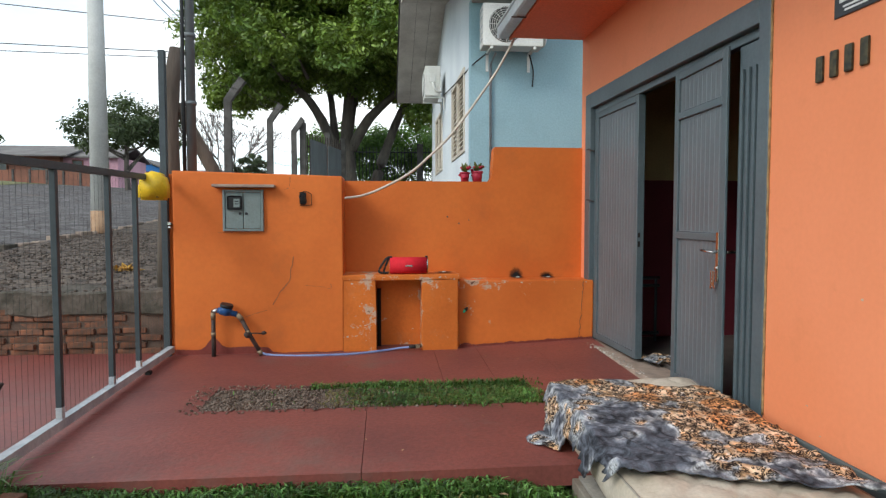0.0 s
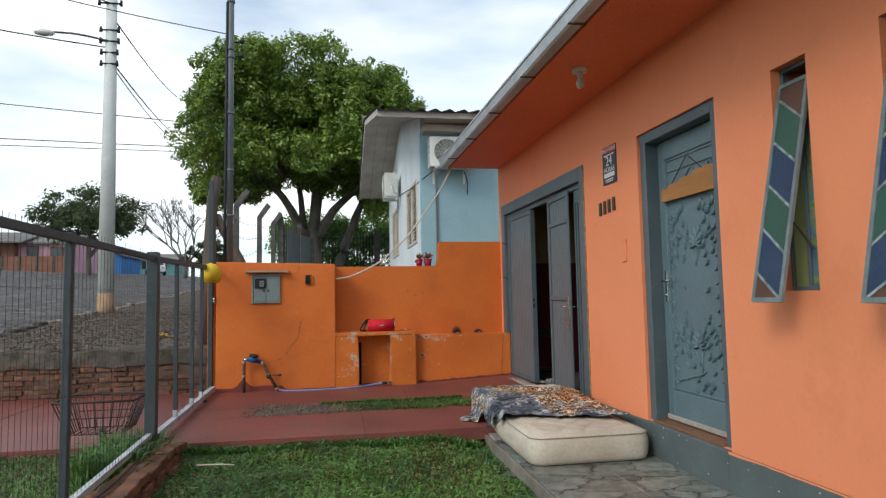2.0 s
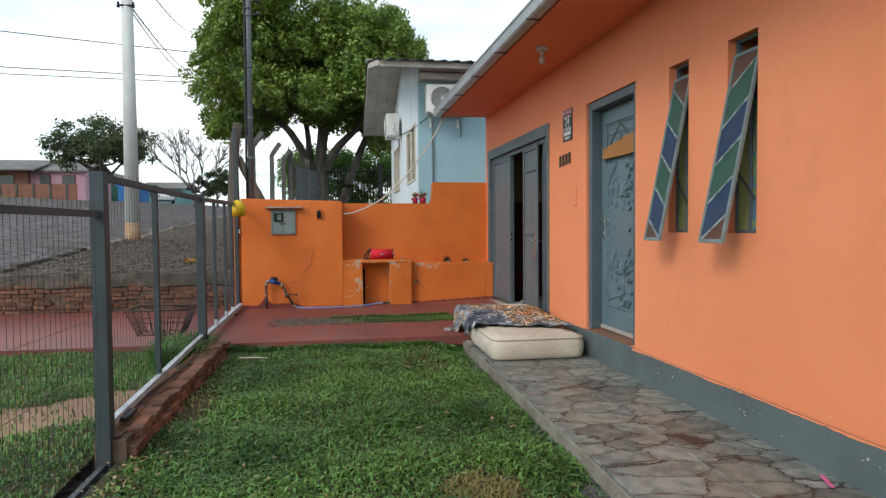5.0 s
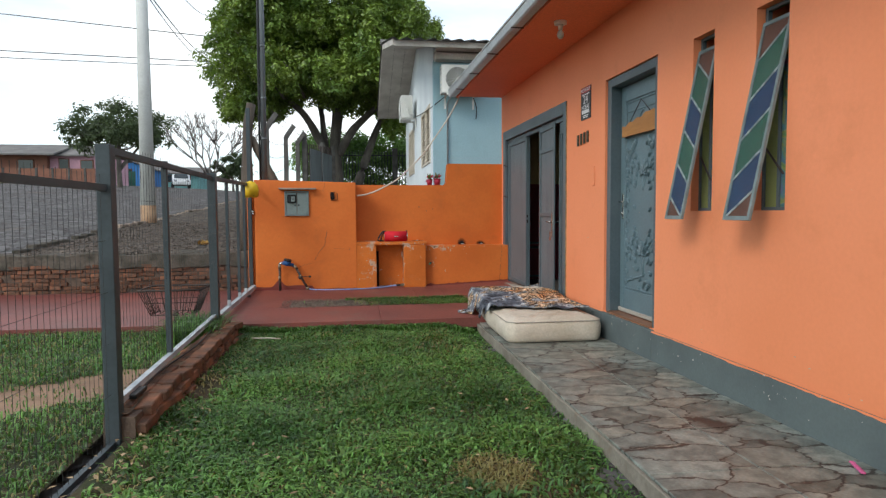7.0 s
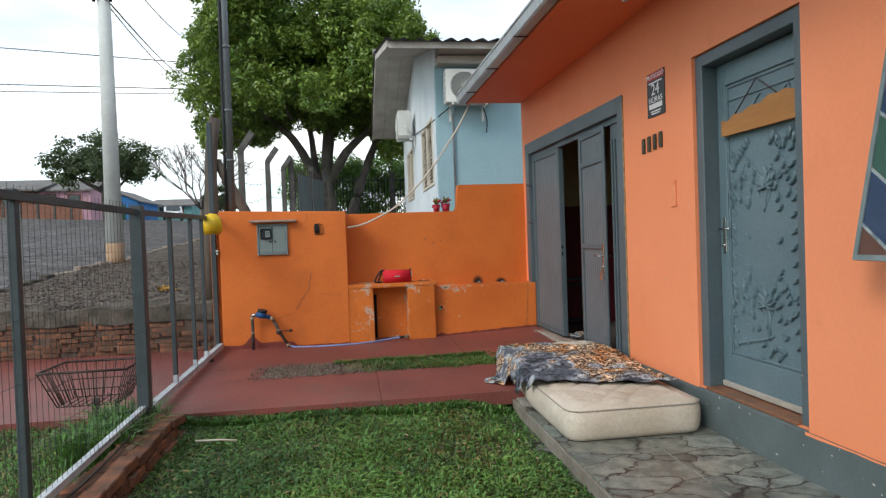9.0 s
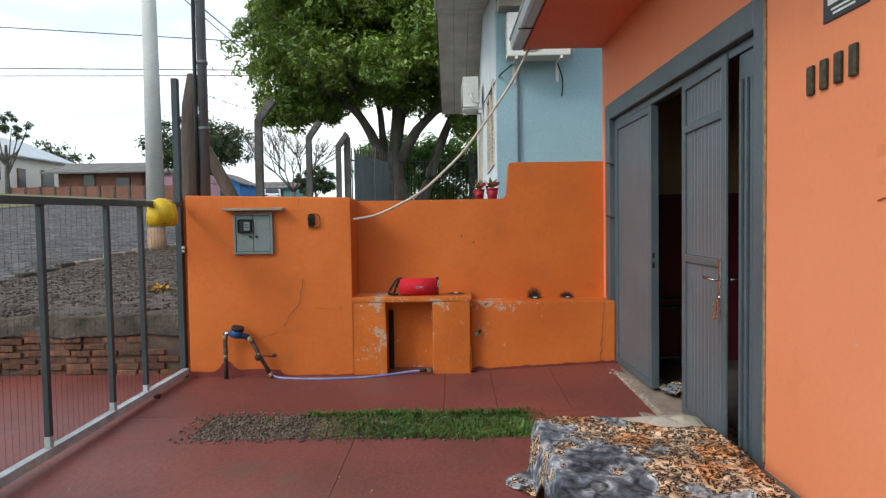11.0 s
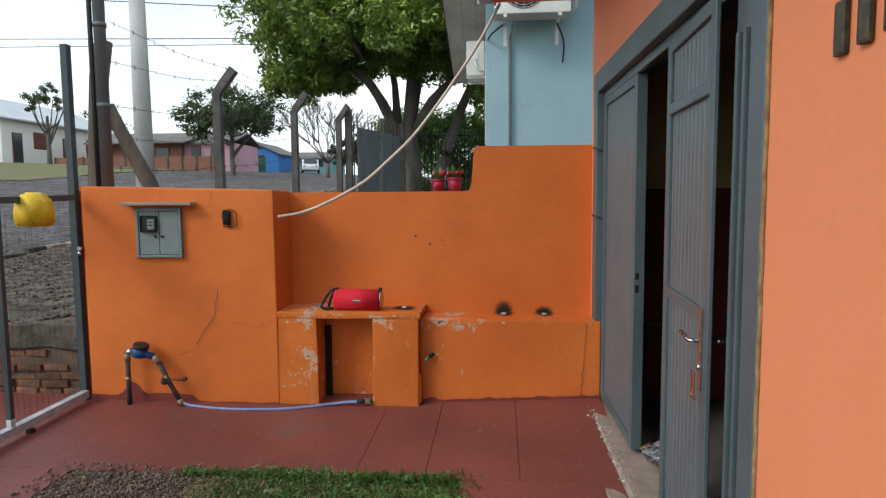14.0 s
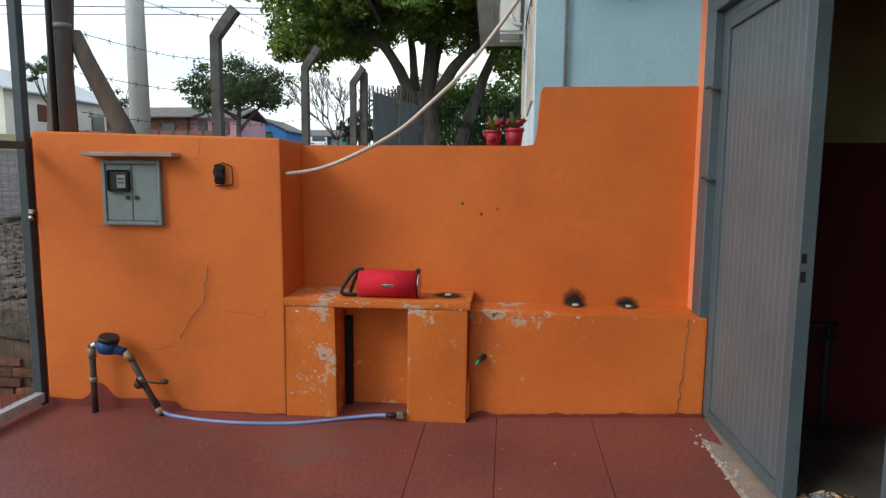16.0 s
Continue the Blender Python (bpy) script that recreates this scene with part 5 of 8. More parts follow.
solo("meter_hood", bm, M_HOOD, "thin chipped cement hood over the meter cabinet", "hood", origin=(-1.15, 5.84, 1.67))
hole = thing("junction_hole", (-0.66, 5.84, 1.52), "broken open junction box hole with black wires", "junction box")
# no hole is cut: a black block paints the dark inside
bm = nb()
box(bm, -0.708, -0.655, 5.826, 5.838, 1.53, 1.63, 0.012, 2)
roughen(bm, 0.006, 30)
part("cavity", bm, M_BLACKHOLE, hole)
bm = nb()
for p, q in (((-0.71, 1.52), (-0.61, 1.525)), ((-0.61, 1.525), (-0.615, 1.62)), ((-0.615, 1.62), (-0.66, 1.64)), ((-0.66, 1.64), (-0.71, 1.625))):
    tube(bm, [(x, 5.83, z) for x, z in wander(p, q, 4, 0.003)], 0.003, 5)
part("cut_edge", bm, M_BLACKHOLE, hole)
for k in range(4):
    bm = nb()
    x = -0.70 + 0.013 * k
    tube(bm, smooth_path([(x, 5.824, 1.535), (x + 0.012, 5.816, 1.56), (x - 0.008, 5.814, 1.59), (x + 0.006, 5.824, 1.625)], 4), 0.004, 5)
    part("wire", bm, M_DARK, hole)

# water meter and hose
wm = thing("water_meter", (-1.22, 5.76, 0.30), "blue water meter on rusty pipes rising from the floor", "water meter")
for pts, nm in (([(-1.40, 5.765, 0.28), (-1.40, 5.765, 0.45), (-1.40, 5.765, 0.61)], "riser_pipe"), ([(-1.18, 5.765, 0.60), (-1.10, 5.765, 0.44), (-1.03, 5.765, 0.32)], "down_pipe")):
    bm = nb()
    tube(bm, pts, 0.017, 10)
    part(nm, bm, M_RUST, wm, "dark rusty pipe")
for p, q in (((-1.40, 5.765, 0.595), (-1.40, 5.765, 0.655)), ((-1.405, 5.765, 0.655), (-1.36, 5.76, 0.675)), ((-1.21, 5.76, 0.635), (-1.17, 5.765, 0.59)), ((-1.40, 5.765, 0.46), (-1.40, 5.765, 0.49)), ((-1.135, 5.765, 0.50), (-1.12, 5.765, 0.475)), ((-1.04, 5.765, 0.335), (-1.02, 5.765, 0.30))):
    bm = nb()
    rod(bm, p, q, 0.0205, n=8)
    part("coupling", bm, M_BRASS if p[2] < 0.64 else M_CHROME, wm)
bm = nb()
rod(bm, (-1.36, 5.76, 0.672), (-1.21, 5.76, 0.636), 0.024, n=10)
rod(bm, (-1.305, 5.755, 0.64), (-1.29, 5.75, 0.70), 0.05, 0.048, 14)
part("body", bm, M_BLUE, wm, "blue enamelled body")
bm = nb()
rod(bm, (-1.29, 5.75, 0.70), (-1.285, 5.748, 0.722), 0.054, 0.05, 14)
part("cap", bm, M_DARK, wm, "black cap")
bm = nb()
rod(bm, (-1.12, 5.75, 0.475), (-1.145, 5.745, 0.455), 0.034, 0.02, 8)
tube(bm, [(-1.115, 5.75, 0.48), (-1.05, 5.74, 0.482), (-1.01, 5.75, 0.475)], 0.005, 5)
ball(bm, (-1.0, 5.77, 0.478), 0.02, (1.2, 0.6, 0.8), 6)
part("valve", bm, M_RUST, wm, "small stop valve with a lever")
hose = thing("garden_hose", (-0.4, 5.72, 0.28), "pale blue garden hose lying along the foot of the wall", "hose")
bm = nb()
tube(bm, smooth_path([(-1.02, 5.765, 0.315), (-0.95, 5.755, 0.298), (-0.75, 5.72, 0.295), (-0.51, 5.705, 0.298), (-0.25, 5.74, 0.298), (-0.02, 5.82, 0.303), (0.12, 5.835, 0.318), (0.2, 5.83, 0.325)], 8), 0.0098, 8)
part("tube", bm, M_HOSE, hose)
bm = nb()
rod(bm, (0.19, 5.83, 0.325), (0.245, 5.828, 0.328), 0.015, n=8)
part("connector", bm, M_DARK, hose)
bm = nb()
rod(bm, (0.245, 5.828, 0.328), (0.29, 5.85, 0.33), 0.019, n=6)
box(bm, 0.25, 0.285, 5.81, 5.845, 0.315, 0.345, 0.004)
part("tap_fitting", bm, M_BRASS, hose, "pale brass fitting")
tap = thing("wall_tap", (0.68, 5.94, 0.61), "small black plastic spout with a green tip in the wall", "tap")
bm = nb()
rod(bm, (0.70, 5.95, 0.632), (0.675, 5.885, 0.622), 0.013, n=8)
part("spout", bm, M_DARK, tap)
bm = nb()
rod(bm, (0.675, 5.885, 0.622), (0.66, 5.855, 0.612), 0.012, 0.007, n=8)
part("tip", bm, mat("green_plastic", (0.02, 0.38, 0.2), rough=0.4), tap, "green tip")

# loudspeaker
sp = thing("portable_speaker", (0.19, 5.93, 0.94), "red cylindrical portable loudspeaker with a dark strap, on the niche", "speaker")
bm = nb()
rod(bm, (0.035, 5.93, 1.013), (0.345, 5.915, 1.013), 0.072, n=24)
part("body", bm, M_RED, sp)
for x in (0.03, 0.345):
    bm = nb()
    rod(bm, (x, 5.93 if x < 0.1 else 5.915, 1.013), (x + 0.012, 5.93 if x < 0.1 else 5.915, 1.013), 0.064, 0.064, 20)
    part("end_cap", bm, M_CHROME, sp, "chromed bass radiator end")
for x in (0.04, 0.345):
    bm = nb()
    box(bm, x - 0.012, x + 0.012, 5.905, 5.945, 1.074, 1.094, 0.004)
    part("strap_lug", bm, M_DARK, sp)
bm = nb()
box(bm, 0.165, 0.225, 5.848, 5.853, 1.006, 1.02, 0.002)
part("badge", bm, M_CHROME, sp)
bm = nb()
tube(bm, smooth_path([(0.04, 5.93, 1.085), (-0.0, 5.91, 1.07), (-0.055, 5.90, 0.985), (-0.05, 5.90, 0.955), (0.02, 5.915, 0.952)], 5), 0.011, 6)
tube(bm, smooth_path([(0.03, 5.94, 1.08), (0.0, 5.93, 1.02), (-0.02, 5.93, 0.96)], 5), 0.010, 6)
part("strap", bm, M_DARK, sp, "dark carrying strap")

# conduit hanging from the eave to the wall
bm = nb()
tube(bm, smooth_path([(1.16, 6.2, 3.03), (1.0, 6.17, 2.74), (0.83, 6.155, 2.49), (0.70, 6.13, 2.31), (0.557, 6.11, 2.13), (0.381, 6.07, 1.957), (0.206, 6.03, 1.806), (-0.028, 5.98, 1.676), (-0.197, 5.93, 1.609), (-0.345, 5.88, 1.585)], 7), 0.0105, 8)
solo("cable_conduit", bm, M_CABLE, "cream cable conduit slung from the eave to the pier", "cable", origin=(1.12, 6.19, 3.04))


# flower pots on the wall
def flower_pot(x, y, h, r, seed):
    random.seed(seed)
    t = thing("flower_pot", (x, y, 1.748), "small red flower pot with a withered red plant on the wall", "flower pot", group="flower pots on the wall")
    b = nb()
    rod(b, (x, y, 1.748), (x, y, 1.748 + h), r * 0.78, r, 16)
    rod(b, (x, y, 1.748 + h * 0.85), (x, y, 1.748 + h + 0.002), r * 1.06, r * 1.08, 16)
    part("pot", b, M_TERRA, t)
    b = nb()
    for k in range(26):
        a, e = random.uniform(0, 6.28), random.uniform(0.2, 1.3)
        L = random.uniform(0.04, 0.11)
        d = Vector((math.cos(a) * math.cos(e), math.sin(a) * math.cos(e), math.sin(e)))
        p0 = Vector((x, y, 1.748 + h))
        p1 = p0 + d * L
        s = d.cross(Vector((0, 0, 1))).normalized() * 0.018
        v = [b.verts.new(q) for q in (p0, p0.lerp(p1, 0.6) + s, p1, p0.lerp(p1, 0.6) - s)]
        b.faces.new(v)
    part("plant", b, M_PLANT, t)
    for k in range(6):
        b = nb()
        a = 6.28 * k / 6 + random.uniform(-0.3, 0.3)
        ball(b, (x + r * math.cos(a) * 0.9, y + r * math.sin(a) * 0.9, 1.748 + h + random.uniform(-0.05, 0.05)), random.uniform(0.014, 0.026), (1, 1, 0.7), 6)
        part("flower", b, M_PETAL, t)


flower_pot(0.72, 6.26, 0.085, 0.045, 1)
flower_pot(0.835, 6.27, 0.095, 0.052, 2)

# ---- gate and wire fence on the street side ----
FX = -1.68
gp = thing("tall_gate_post", (-1.79, 5.86, 0.26), "tall blue grey square steel post beside the pier", "post")
bm = nb()
box(bm, -1.815, -1.765, 5.835, 5.885, 0.26, 2.765, 0.003)
part("post", bm, M_GREY_SHADED, gp)
bm = nb()
box(bm, -1.765, -1.735, 5.825, 5.86, 1.36, 1.385, 0.003)
rod(bm, (-1.75, 5.82, 1.35), (-1.735, 5.815, 1.33), 0.012, n=8)
part("latch", bm, M_CHROME, gp)


def wires(bm, x, y0, y1, z0, z1, dy=0.05, dz=0.22, r=0.0013, tips=0.03):
    n = int((y1 - y0) / dy)
    for k in range(1, n):
        y = y0 + (y1 - y0) * k / n
        rod(bm, (x, y, z0), (x, y, z1 + tips), r, n=3, caps=False)
    for z in span(z0, z1, int((z1 - z0) / dz)):
        rod(bm, (x + 0.003, y0, z), (x + 0.003, y1, z), r, n=3, caps=False)


yg = thing("yard_gate", (-1.76, 4.5, 0.30), "blue grey steel yard gate with wire mesh, white foot rail", "gate")
bm = nb()
prism(bm, [(-1.70, 1.66), (-1.70, 1.70), (-1.74, 1.70), (-1.74, 1.66)], "y", 3.24, 5.80)
for v in bm.verts:
    t = (v.co.y - 3.24) / 2.56
    v.co.z += 0.045 * t
    v.co.x -= 0.03 * t
part("top_rail", bm, M_GREY_SHADED, yg)
bm = nb()
prism(bm, [(-1.70, 0.295), (-1.70, 0.345), (-1.75, 0.345), (-1.75, 0.295)], "y", 3.24, 5.80)
for v in bm.verts:
    t = (v.co.y - 3.24) / 2.56
    v.co.z += 0.03 * t
    v.co.x -= 0.02 * t
part("foot_rail", bm, M_WHITEPAINT, yg, "foot rail with worn white paint")
for i, y in enumerate((3.27, 4.03, 4.68, 5.12)):
    bm = nb()
    t = (y - 3.24) / 2.56
    w = 0.016 if i else 0.025
    zf = 0.50 if i == 0 else 0.415
    x = -1.722 - 0.025 * t
    box(bm, x - w, x + w, y - w, y + w, zf, 1.67 + 0.04 * t, 0.002)
    bar = part("upright", bm, M_GREY_SHADED, yg)
    bm = nb()
    box(bm, x - w - 0.0008, x + w + 0.0008, y - w - 0.0008, y + w + 0.0008, 0.34 + 0.03 * t, zf - 0.0005, 0.002)
    part("painted_foot", bm, M_BLUEPAINT if i == 0 else M_WHITEPAINT, bar, "pale paint on the foot")
bm = nb()
wires(bm, -1.752, 3.28, 5.80, 0.36, 1.68, dz=0.33, r=0.0009, tips=0.0)
part("mesh", bm, M_WIRE, yg, "thin wire mesh")
for y in (5.25,):
    bm = nb()
    box(bm, -1.745, -1.705, y - 0.02, y + 0.02, 0.27, 0.31, 0.004)
    part("wheel_block", bm, M_DARK, yg)
yc = thing("gate_motor_cover", (-1.70, 5.36, 1.56), "yellow plastic jug cut as a cover over the gate latch", "cover")
bm = nb()
prism(bm, [(-1.79, 1.55), (-1.60, 1.55), (-1.60, 1.68), (-1.625, 1.735), (-1.67, 1.76), (-1.72, 1.76), (-1.765, 1.72), (-1.79, 1.67)], "y", 5.29, 5.43)
bmesh.ops.bevel(bm, geom=bm.edges[:], offset=0.018, segments=2, affect="EDGES")
for f in bm.faces:
    f.smooth = True
part("shell", bm, M_YELLOW, yc)
bm = nb()
box(bm, -1.655, -1.64, 5.284, 5.2885, 1.567, 1.573)
part("slot", bm, M_COAT, yc)

fence = thing("wire_fence", (FX, 1.8, 0.2), "blue grey steel post fence with welded wire mesh", "fence")
for x, y, z0, z1, w in ((-1.60, 0.43, 0.10, 1.69, 0.035), (-1.685, 3.15, 0.15, 1.72, 0.037), (-1.645, 1.56, 0.37, 1.70, 0.018), (-1.58, -2.3, 0.1, 1.5, 0.034)):
    bm = nb()
    box(bm, x - w, x + w, y - w, y + w, z0, z1, 0.003)
    part("post", bm, M_GREY_SHADED, fence)


def slant_bar(x0, y0, z0, x1, y1, z1, w, material, name):
    b = nb()
    rr = []
    for x, y, z in ((x0, y0, z0), (x1, y1, z1)):
        rr.append([b.verts.new((x + i * w, y, z + j * w)) for i, j in ((-1, -1), (1, -1), (1, 1), (-1, 1))])
    for i in range(4):
        b.faces.new((rr[0][i], rr[0][(i + 1) % 4], rr[1][(i + 1) % 4], rr[1][i]))
    b.faces.new(rr[0])
    b.faces.new(list(reversed(rr[1])))
    bmesh.ops.recalc_face_normals(b, faces=b.faces)
    return part(name, b, material, fence)


slant_bar(-1.60, 0.46, 1.665, -1.685, 3.12, 1.675, 0.018, M_GREY_SHADED, "top_rail")
slant_bar(-1.60, 0.46, 0.37, -1.685, 3.12, 0.385, 0.018, M_WHITEPAINT, "foot_rail")
slant_bar(-1.58, -6.0, 1.46, -1.60, 0.40, 1.475, 0.016, M_GREY_SHADED, "top_rail")
slant_bar(-1.58, -6.0, 0.17, -1.60, 0.40, 0.175, 0.014, M_GREY_SHADED, "foot_rail")
bm = nb()
wires(bm, -1.64, 0.46, 3.12, 0.39, 1.68, tips=0.04)
part("mesh", bm, M_WIRE, fence, "welded wire mesh")
bm = nb()
wires(bm, -1.60, -4.0, 0.40, 0.175, 1.47, tips=0.07)
part("mesh", bm, M_WIRE, fence, "welded wire mesh")

# brick kerb under the fence
kerb = tagged(new("kerb_brick"), "low kerb of old red bricks under the fence, muddy", "kerb", kind="structure")
bm = nb()
box(bm, -1.655, -1.50, 0.42, 3.08, 0.0, 0.305)
roughen(bm, 0.008, 5)
part("mortar", bm, M_MORTAR, kerb)
bm = nb()
sheet(bm, span(-1.652, -1.535, 6), span(0.42, 3.06, 70), lambda x, y: 0.322 + 0.024 * noise.noise(Vector((x * 9, y * 5, 1))) + 0.008 * noise.noise(Vector((x * 30, y * 30, 4))))
part("dirt", bm, M_SOIL, kerb, "brown dirt washed over the bricks")
random.seed(21)
bm = nb()
box(bm, -0.05, 0.05, -0.105, 0.105, -0.028, 0.028, 0.006, 1)
me_brick = mesh_of("brick", bm, M_BRICK)
for row, z in enumerate((0.12, 0.185, 0.25, 0.312)):
    y = 0.44 + (0.11 if row % 2 else 0)
    while y < 3.05:
        o = new("brick", me_brick)
        o.parent = kerb
        o.matrix_world = pose(-1.505 + random.uniform(-0.018, 0.014), y + 0.1, z - 0.012 + random.uniform(-0.009, 0.007), random.uniform(-4, 4), random.uniform(-4, 4), random.uniform(-6, 6))
        if row == 3:
            o2 = new("brick", me_brick)
            o2.parent = kerb
            o2.matrix_world = pose(-1.607 + random.uniform(-0.012, 0.012), y + 0.1, z - 0.01 + random.uniform(-0.008, 0.006), random.uniform(-3, 3), random.uniform(-2, 2), random.uniform(-4, 4))
        y += 0.222
bm = nb()
tube(bm, smooth_path([(-1.57, 0.62, 0.35), (-1.60, 1.2, 0.352), (-1.57, 1.9, 0.35), (-1.60, 2.6, 0.35), (-1.62, 3.0, 0.345)], 6), 0.006, 5)
box(bm, -1.60, -1.55, 0.60, 0.78, 0.345, 0.37, 0.004)
solo("black_cable", bm, M_DARK, "black cable end lying on the brick kerb", "cable", origin=(-1.57, 0.62, 0.35))

# wire basket on a stem outside the fence
bk = thing("wire_basket", (-2.15, 3.56, 0.2), "rusty bicycle basket on a short stem in the grass", "basket")
BX, BY, BZ = -2.15, 3.56, 0.36
TW, BWd, H = 0.285, 0.195, 0.25
for zf, w in ((0, BWd), (0.5, (TW + BWd) / 2), (1, TW)):
    bm = nb()
    c = [(BX - w, BY - w * 0.75, BZ + H * zf), (BX + w, BY - w * 0.75, BZ + H * zf), (BX + w, BY + w * 0.75, BZ + H * zf), (BX - w, BY + w * 0.75, BZ + H * zf)]
    tube(bm, c + c[:1], 0.009 if zf == 1 else 0.004, 5)
    part("hoop", bm, M_RUST, bk)
cage = []
for k in range(9):
    u = -1 + 2 * k / 8
    for sy in (-0.75, 0.75):
        cage.append(((BX + u * BWd, BY + sy * BWd, BZ), (BX + u * TW, BY + sy * TW, BZ + H)))
    for sx in (-1, 1):
        cage.append(((BX + sx * BWd, BY + u * 0.75 * BWd, BZ), (BX + sx * TW, BY + u * 0.75 * TW, BZ + H)))
    cage.append(((BX + u * BWd, BY - 0.75 * BWd, BZ), (BX + u * BWd, BY + 0.75 * BWd, BZ)))
for p, q in cage:
    bm = nb()
    rod(bm, p, q, 0.004, n=4)
    part("wire", bm, M_RUST, bk)
bm = nb()
rod(bm, (BX, BY, 0.12), (BX, BY, BZ + 0.02), 0.03, 0.026, 8)
part("stem", bm, M_OLDWOOD, bk, "stub of wood under the basket")

# ---- brick retaining wall outside the gate ----
rw = tagged(new("wall_retaining"), "retaining wall of old red bricks with a dirty cement cap, crumbling", "wall", kind="structure")
bm = nb()
box(bm, -12.0, -1.84, 6.0, 6.3, 0.05, 0.74)
part("mortar", bm, M_MORTAR, rw)
bm = nb()
box(bm, -12.0, -1.84, 5.968, 6.36, 0.61, 0.81, 0.015, 1)
bmesh.ops.subdivide_edges(bm, edges=[e for e in bm.edges if e.calc_length() > 2], cuts=60)
roughen(bm, 0.035, 3)
part("cap", bm, M_COAT, rw, "uneven dark cement cap")
random.seed(8)
bm = nb()
box(bm, -0.112, 0.112, -0.05, 0.05, -0.031, 0.031, 0.007, 1)
me_rb = mesh_of("brick", bm, M_BRICK)
for row in range(7):
    x = -1.88 - (0.12 if row % 2 else 0)
    while x > -9.0:
        L = random.uniform(0.62, 0.98)
        x -= 0.1215 * L
        if random.random() > 0.05:
            o = new("brick", me_rb)
            o.parent = rw
            o.matrix_world = pose(x, 6.035 + random.uniform(-0.022, 0.016), 0.305 + row * 0.0555 + 0.006 * math.sin(x * 1.3 + row) + random.uniform(-0.006, 0.006), random.uniform(-2, 2), random.uniform(-1.5, 1.5), random.uniform(-2, 2)) @ Matrix.Diagonal((L, 1, random.uniform(0.70, 0.84), 1))
        x -= 0.1215 * L + random.uniform(-0.005, 0.012)
bm = nb()
box(bm, -1.835, -1.732, 5.90, 6.12, 0.05, 1.78, 0.01)
roughen(bm, 0.004, 6)
part("wall_end", bm, M_WALL, ywall, "orange return of the pier")

# ---- mattress and blanket ----
mt = thing("mattress", (1.33, 3.25, 0.2), "thin soiled cream quilted mattress lying on the path against the house", "mattress")


def tilt_z(y):
    return 0.203 + 0.046 * min(1, max(0, (y - 3.1) / 0.35)) + 0.035 * min(1, max(0, (y - 3.72) / 0.34)) ** 1.5


MX0, MX1, MY0, MY1, MH = 0.915, 1.80, 2.29, 4.15, 0.198


def skew(x, y):
    """The far end lies a little askew."""
    return y - 0.14 * (1 - (x - MX0) / (MX1 - MX0)) * max(0.0, (y - 3.2) / 0.95)


def mattress_ring(inset, z):
    """Rounded rectangle at one height of the mattress."""
    r, out = 0.11, []
    x0, x1, y0, y1 = MX0 + inset, MX1 - inset, MY0 + inset, MY1 - inset
    r = max(0.04, r - inset)
    for cx, cy, a0 in ((x1 - r, y1 - r, 0), (x0 + r, y1 - r, 90), (x0 + r, y0 + r, 180), (x1 - r, y0 + r, 270)):
        for k in range(9):
            a = radians(a0 + 90 * k / 8)
            out.append((cx + r * math.cos(a), cy + r * math.sin(a)))
    pts = []
    for p, q in zip(out, out[1:] + out[:1]):
        n_ = max(1, int(math.hypot(q[0] - p[0], q[1] - p[1]) / 0.035))
        pts += [(p[0] + (q[0] - p[0]) * k / n_, p[1] + (q[1] - p[1]) * k / n_, z) for k in range(n_)]
    return pts


bm = nb()
prof = ((0.05, 0.0), (0.022, 0.006), (0.006, 0.03), (0.0, 0.07), (0.0, 0.11), (0.003, 0.15), (0.014, 0.178), (0.03, 0.192), (0.075, 0.199))
base_ring = mattress_ring(0.0, 0)
rings = []
for inset, z in prof:
    ring = []
    for x, y, _ in base_ring:
        cx, cy = min(max(x, MX0 + 0.11), MX1 - 0.11), min(max(y, MY0 + 0.11), MY1 - 0.11)
        d = Vector((x - cx, y - cy))
        k = max(0.0, 1 - inset / max(d.length, 0.01))
        u = (x + y) * 1.0
        quilt = 0.007 * abs(math.sin(7.5 * u + 9 * z)) * math.sin(math.pi * min(1, z / 0.19)) - 0.004
        q = Vector((cx, cy)) + d * (k + (quilt / max(d.length, 0.01) if 0.02 < z < 0.185 else 0))
        ring.append(bm.verts.new((q.x, skew(q.x, q.y), z + tilt_z(q.y))))
    rings.append(ring)
for r0, r1 in zip(rings, rings[1:]):
    for i in range(len(r0)):
        j = (i + 1) % len(r0)
        bm.faces.new((r0[i], r0[j], r1[j], r1[i])).smooth = True
bm.faces.new(list(reversed(rings[0])))
part("body", bm, M_MATTRESS, mt)
bm = nb()
sheet(bm, span(MX0 + 0.055, MX1 - 0.055, 44), span(MY0 + 0.055, MY1 - 0.055, 92), lambda x, y: 0.0)
for v in bm.verts:
    x, y = v.co.x, v.co.y
    e = min(x - MX0 - 0.05, MX1 - 0.05 - x, y - MY0 - 0.05, MY1 - 0.05 - y)
    w = 0.07 * noise.noise(Vector((x * 3, y * 3, 0)))
    seam = min(abs(math.sin((x + y + w) * 15)), abs(math.sin((x - y + w) * 15)))
    v.co.z = tilt_z(y) + 0.190 + min(1, e / 0.06) * (0.013 + 0.013 * min(1, seam * 2.2)) + 0.010 * noise.noise(Vector((x * 4, y * 4, 5)))
    v.co.y = skew(x, y)
for f in bm.faces:
    f.smooth = True
part("quilted_top", bm, M_MATTRESS, mt, "quilted cream top panel")
bm = nb()
ring = mattress_ring(0.012, 0.18)
tube(bm, [(x, skew(x, y), z + tilt_z(y) + 0.003) for x, y, z in ring + ring[:1]], 0.0045, 5)
part("piping", bm, M_PIPING, mt, "grey edge piping")


def top_z(x, y):
    return 0.209 + tilt_z(y)


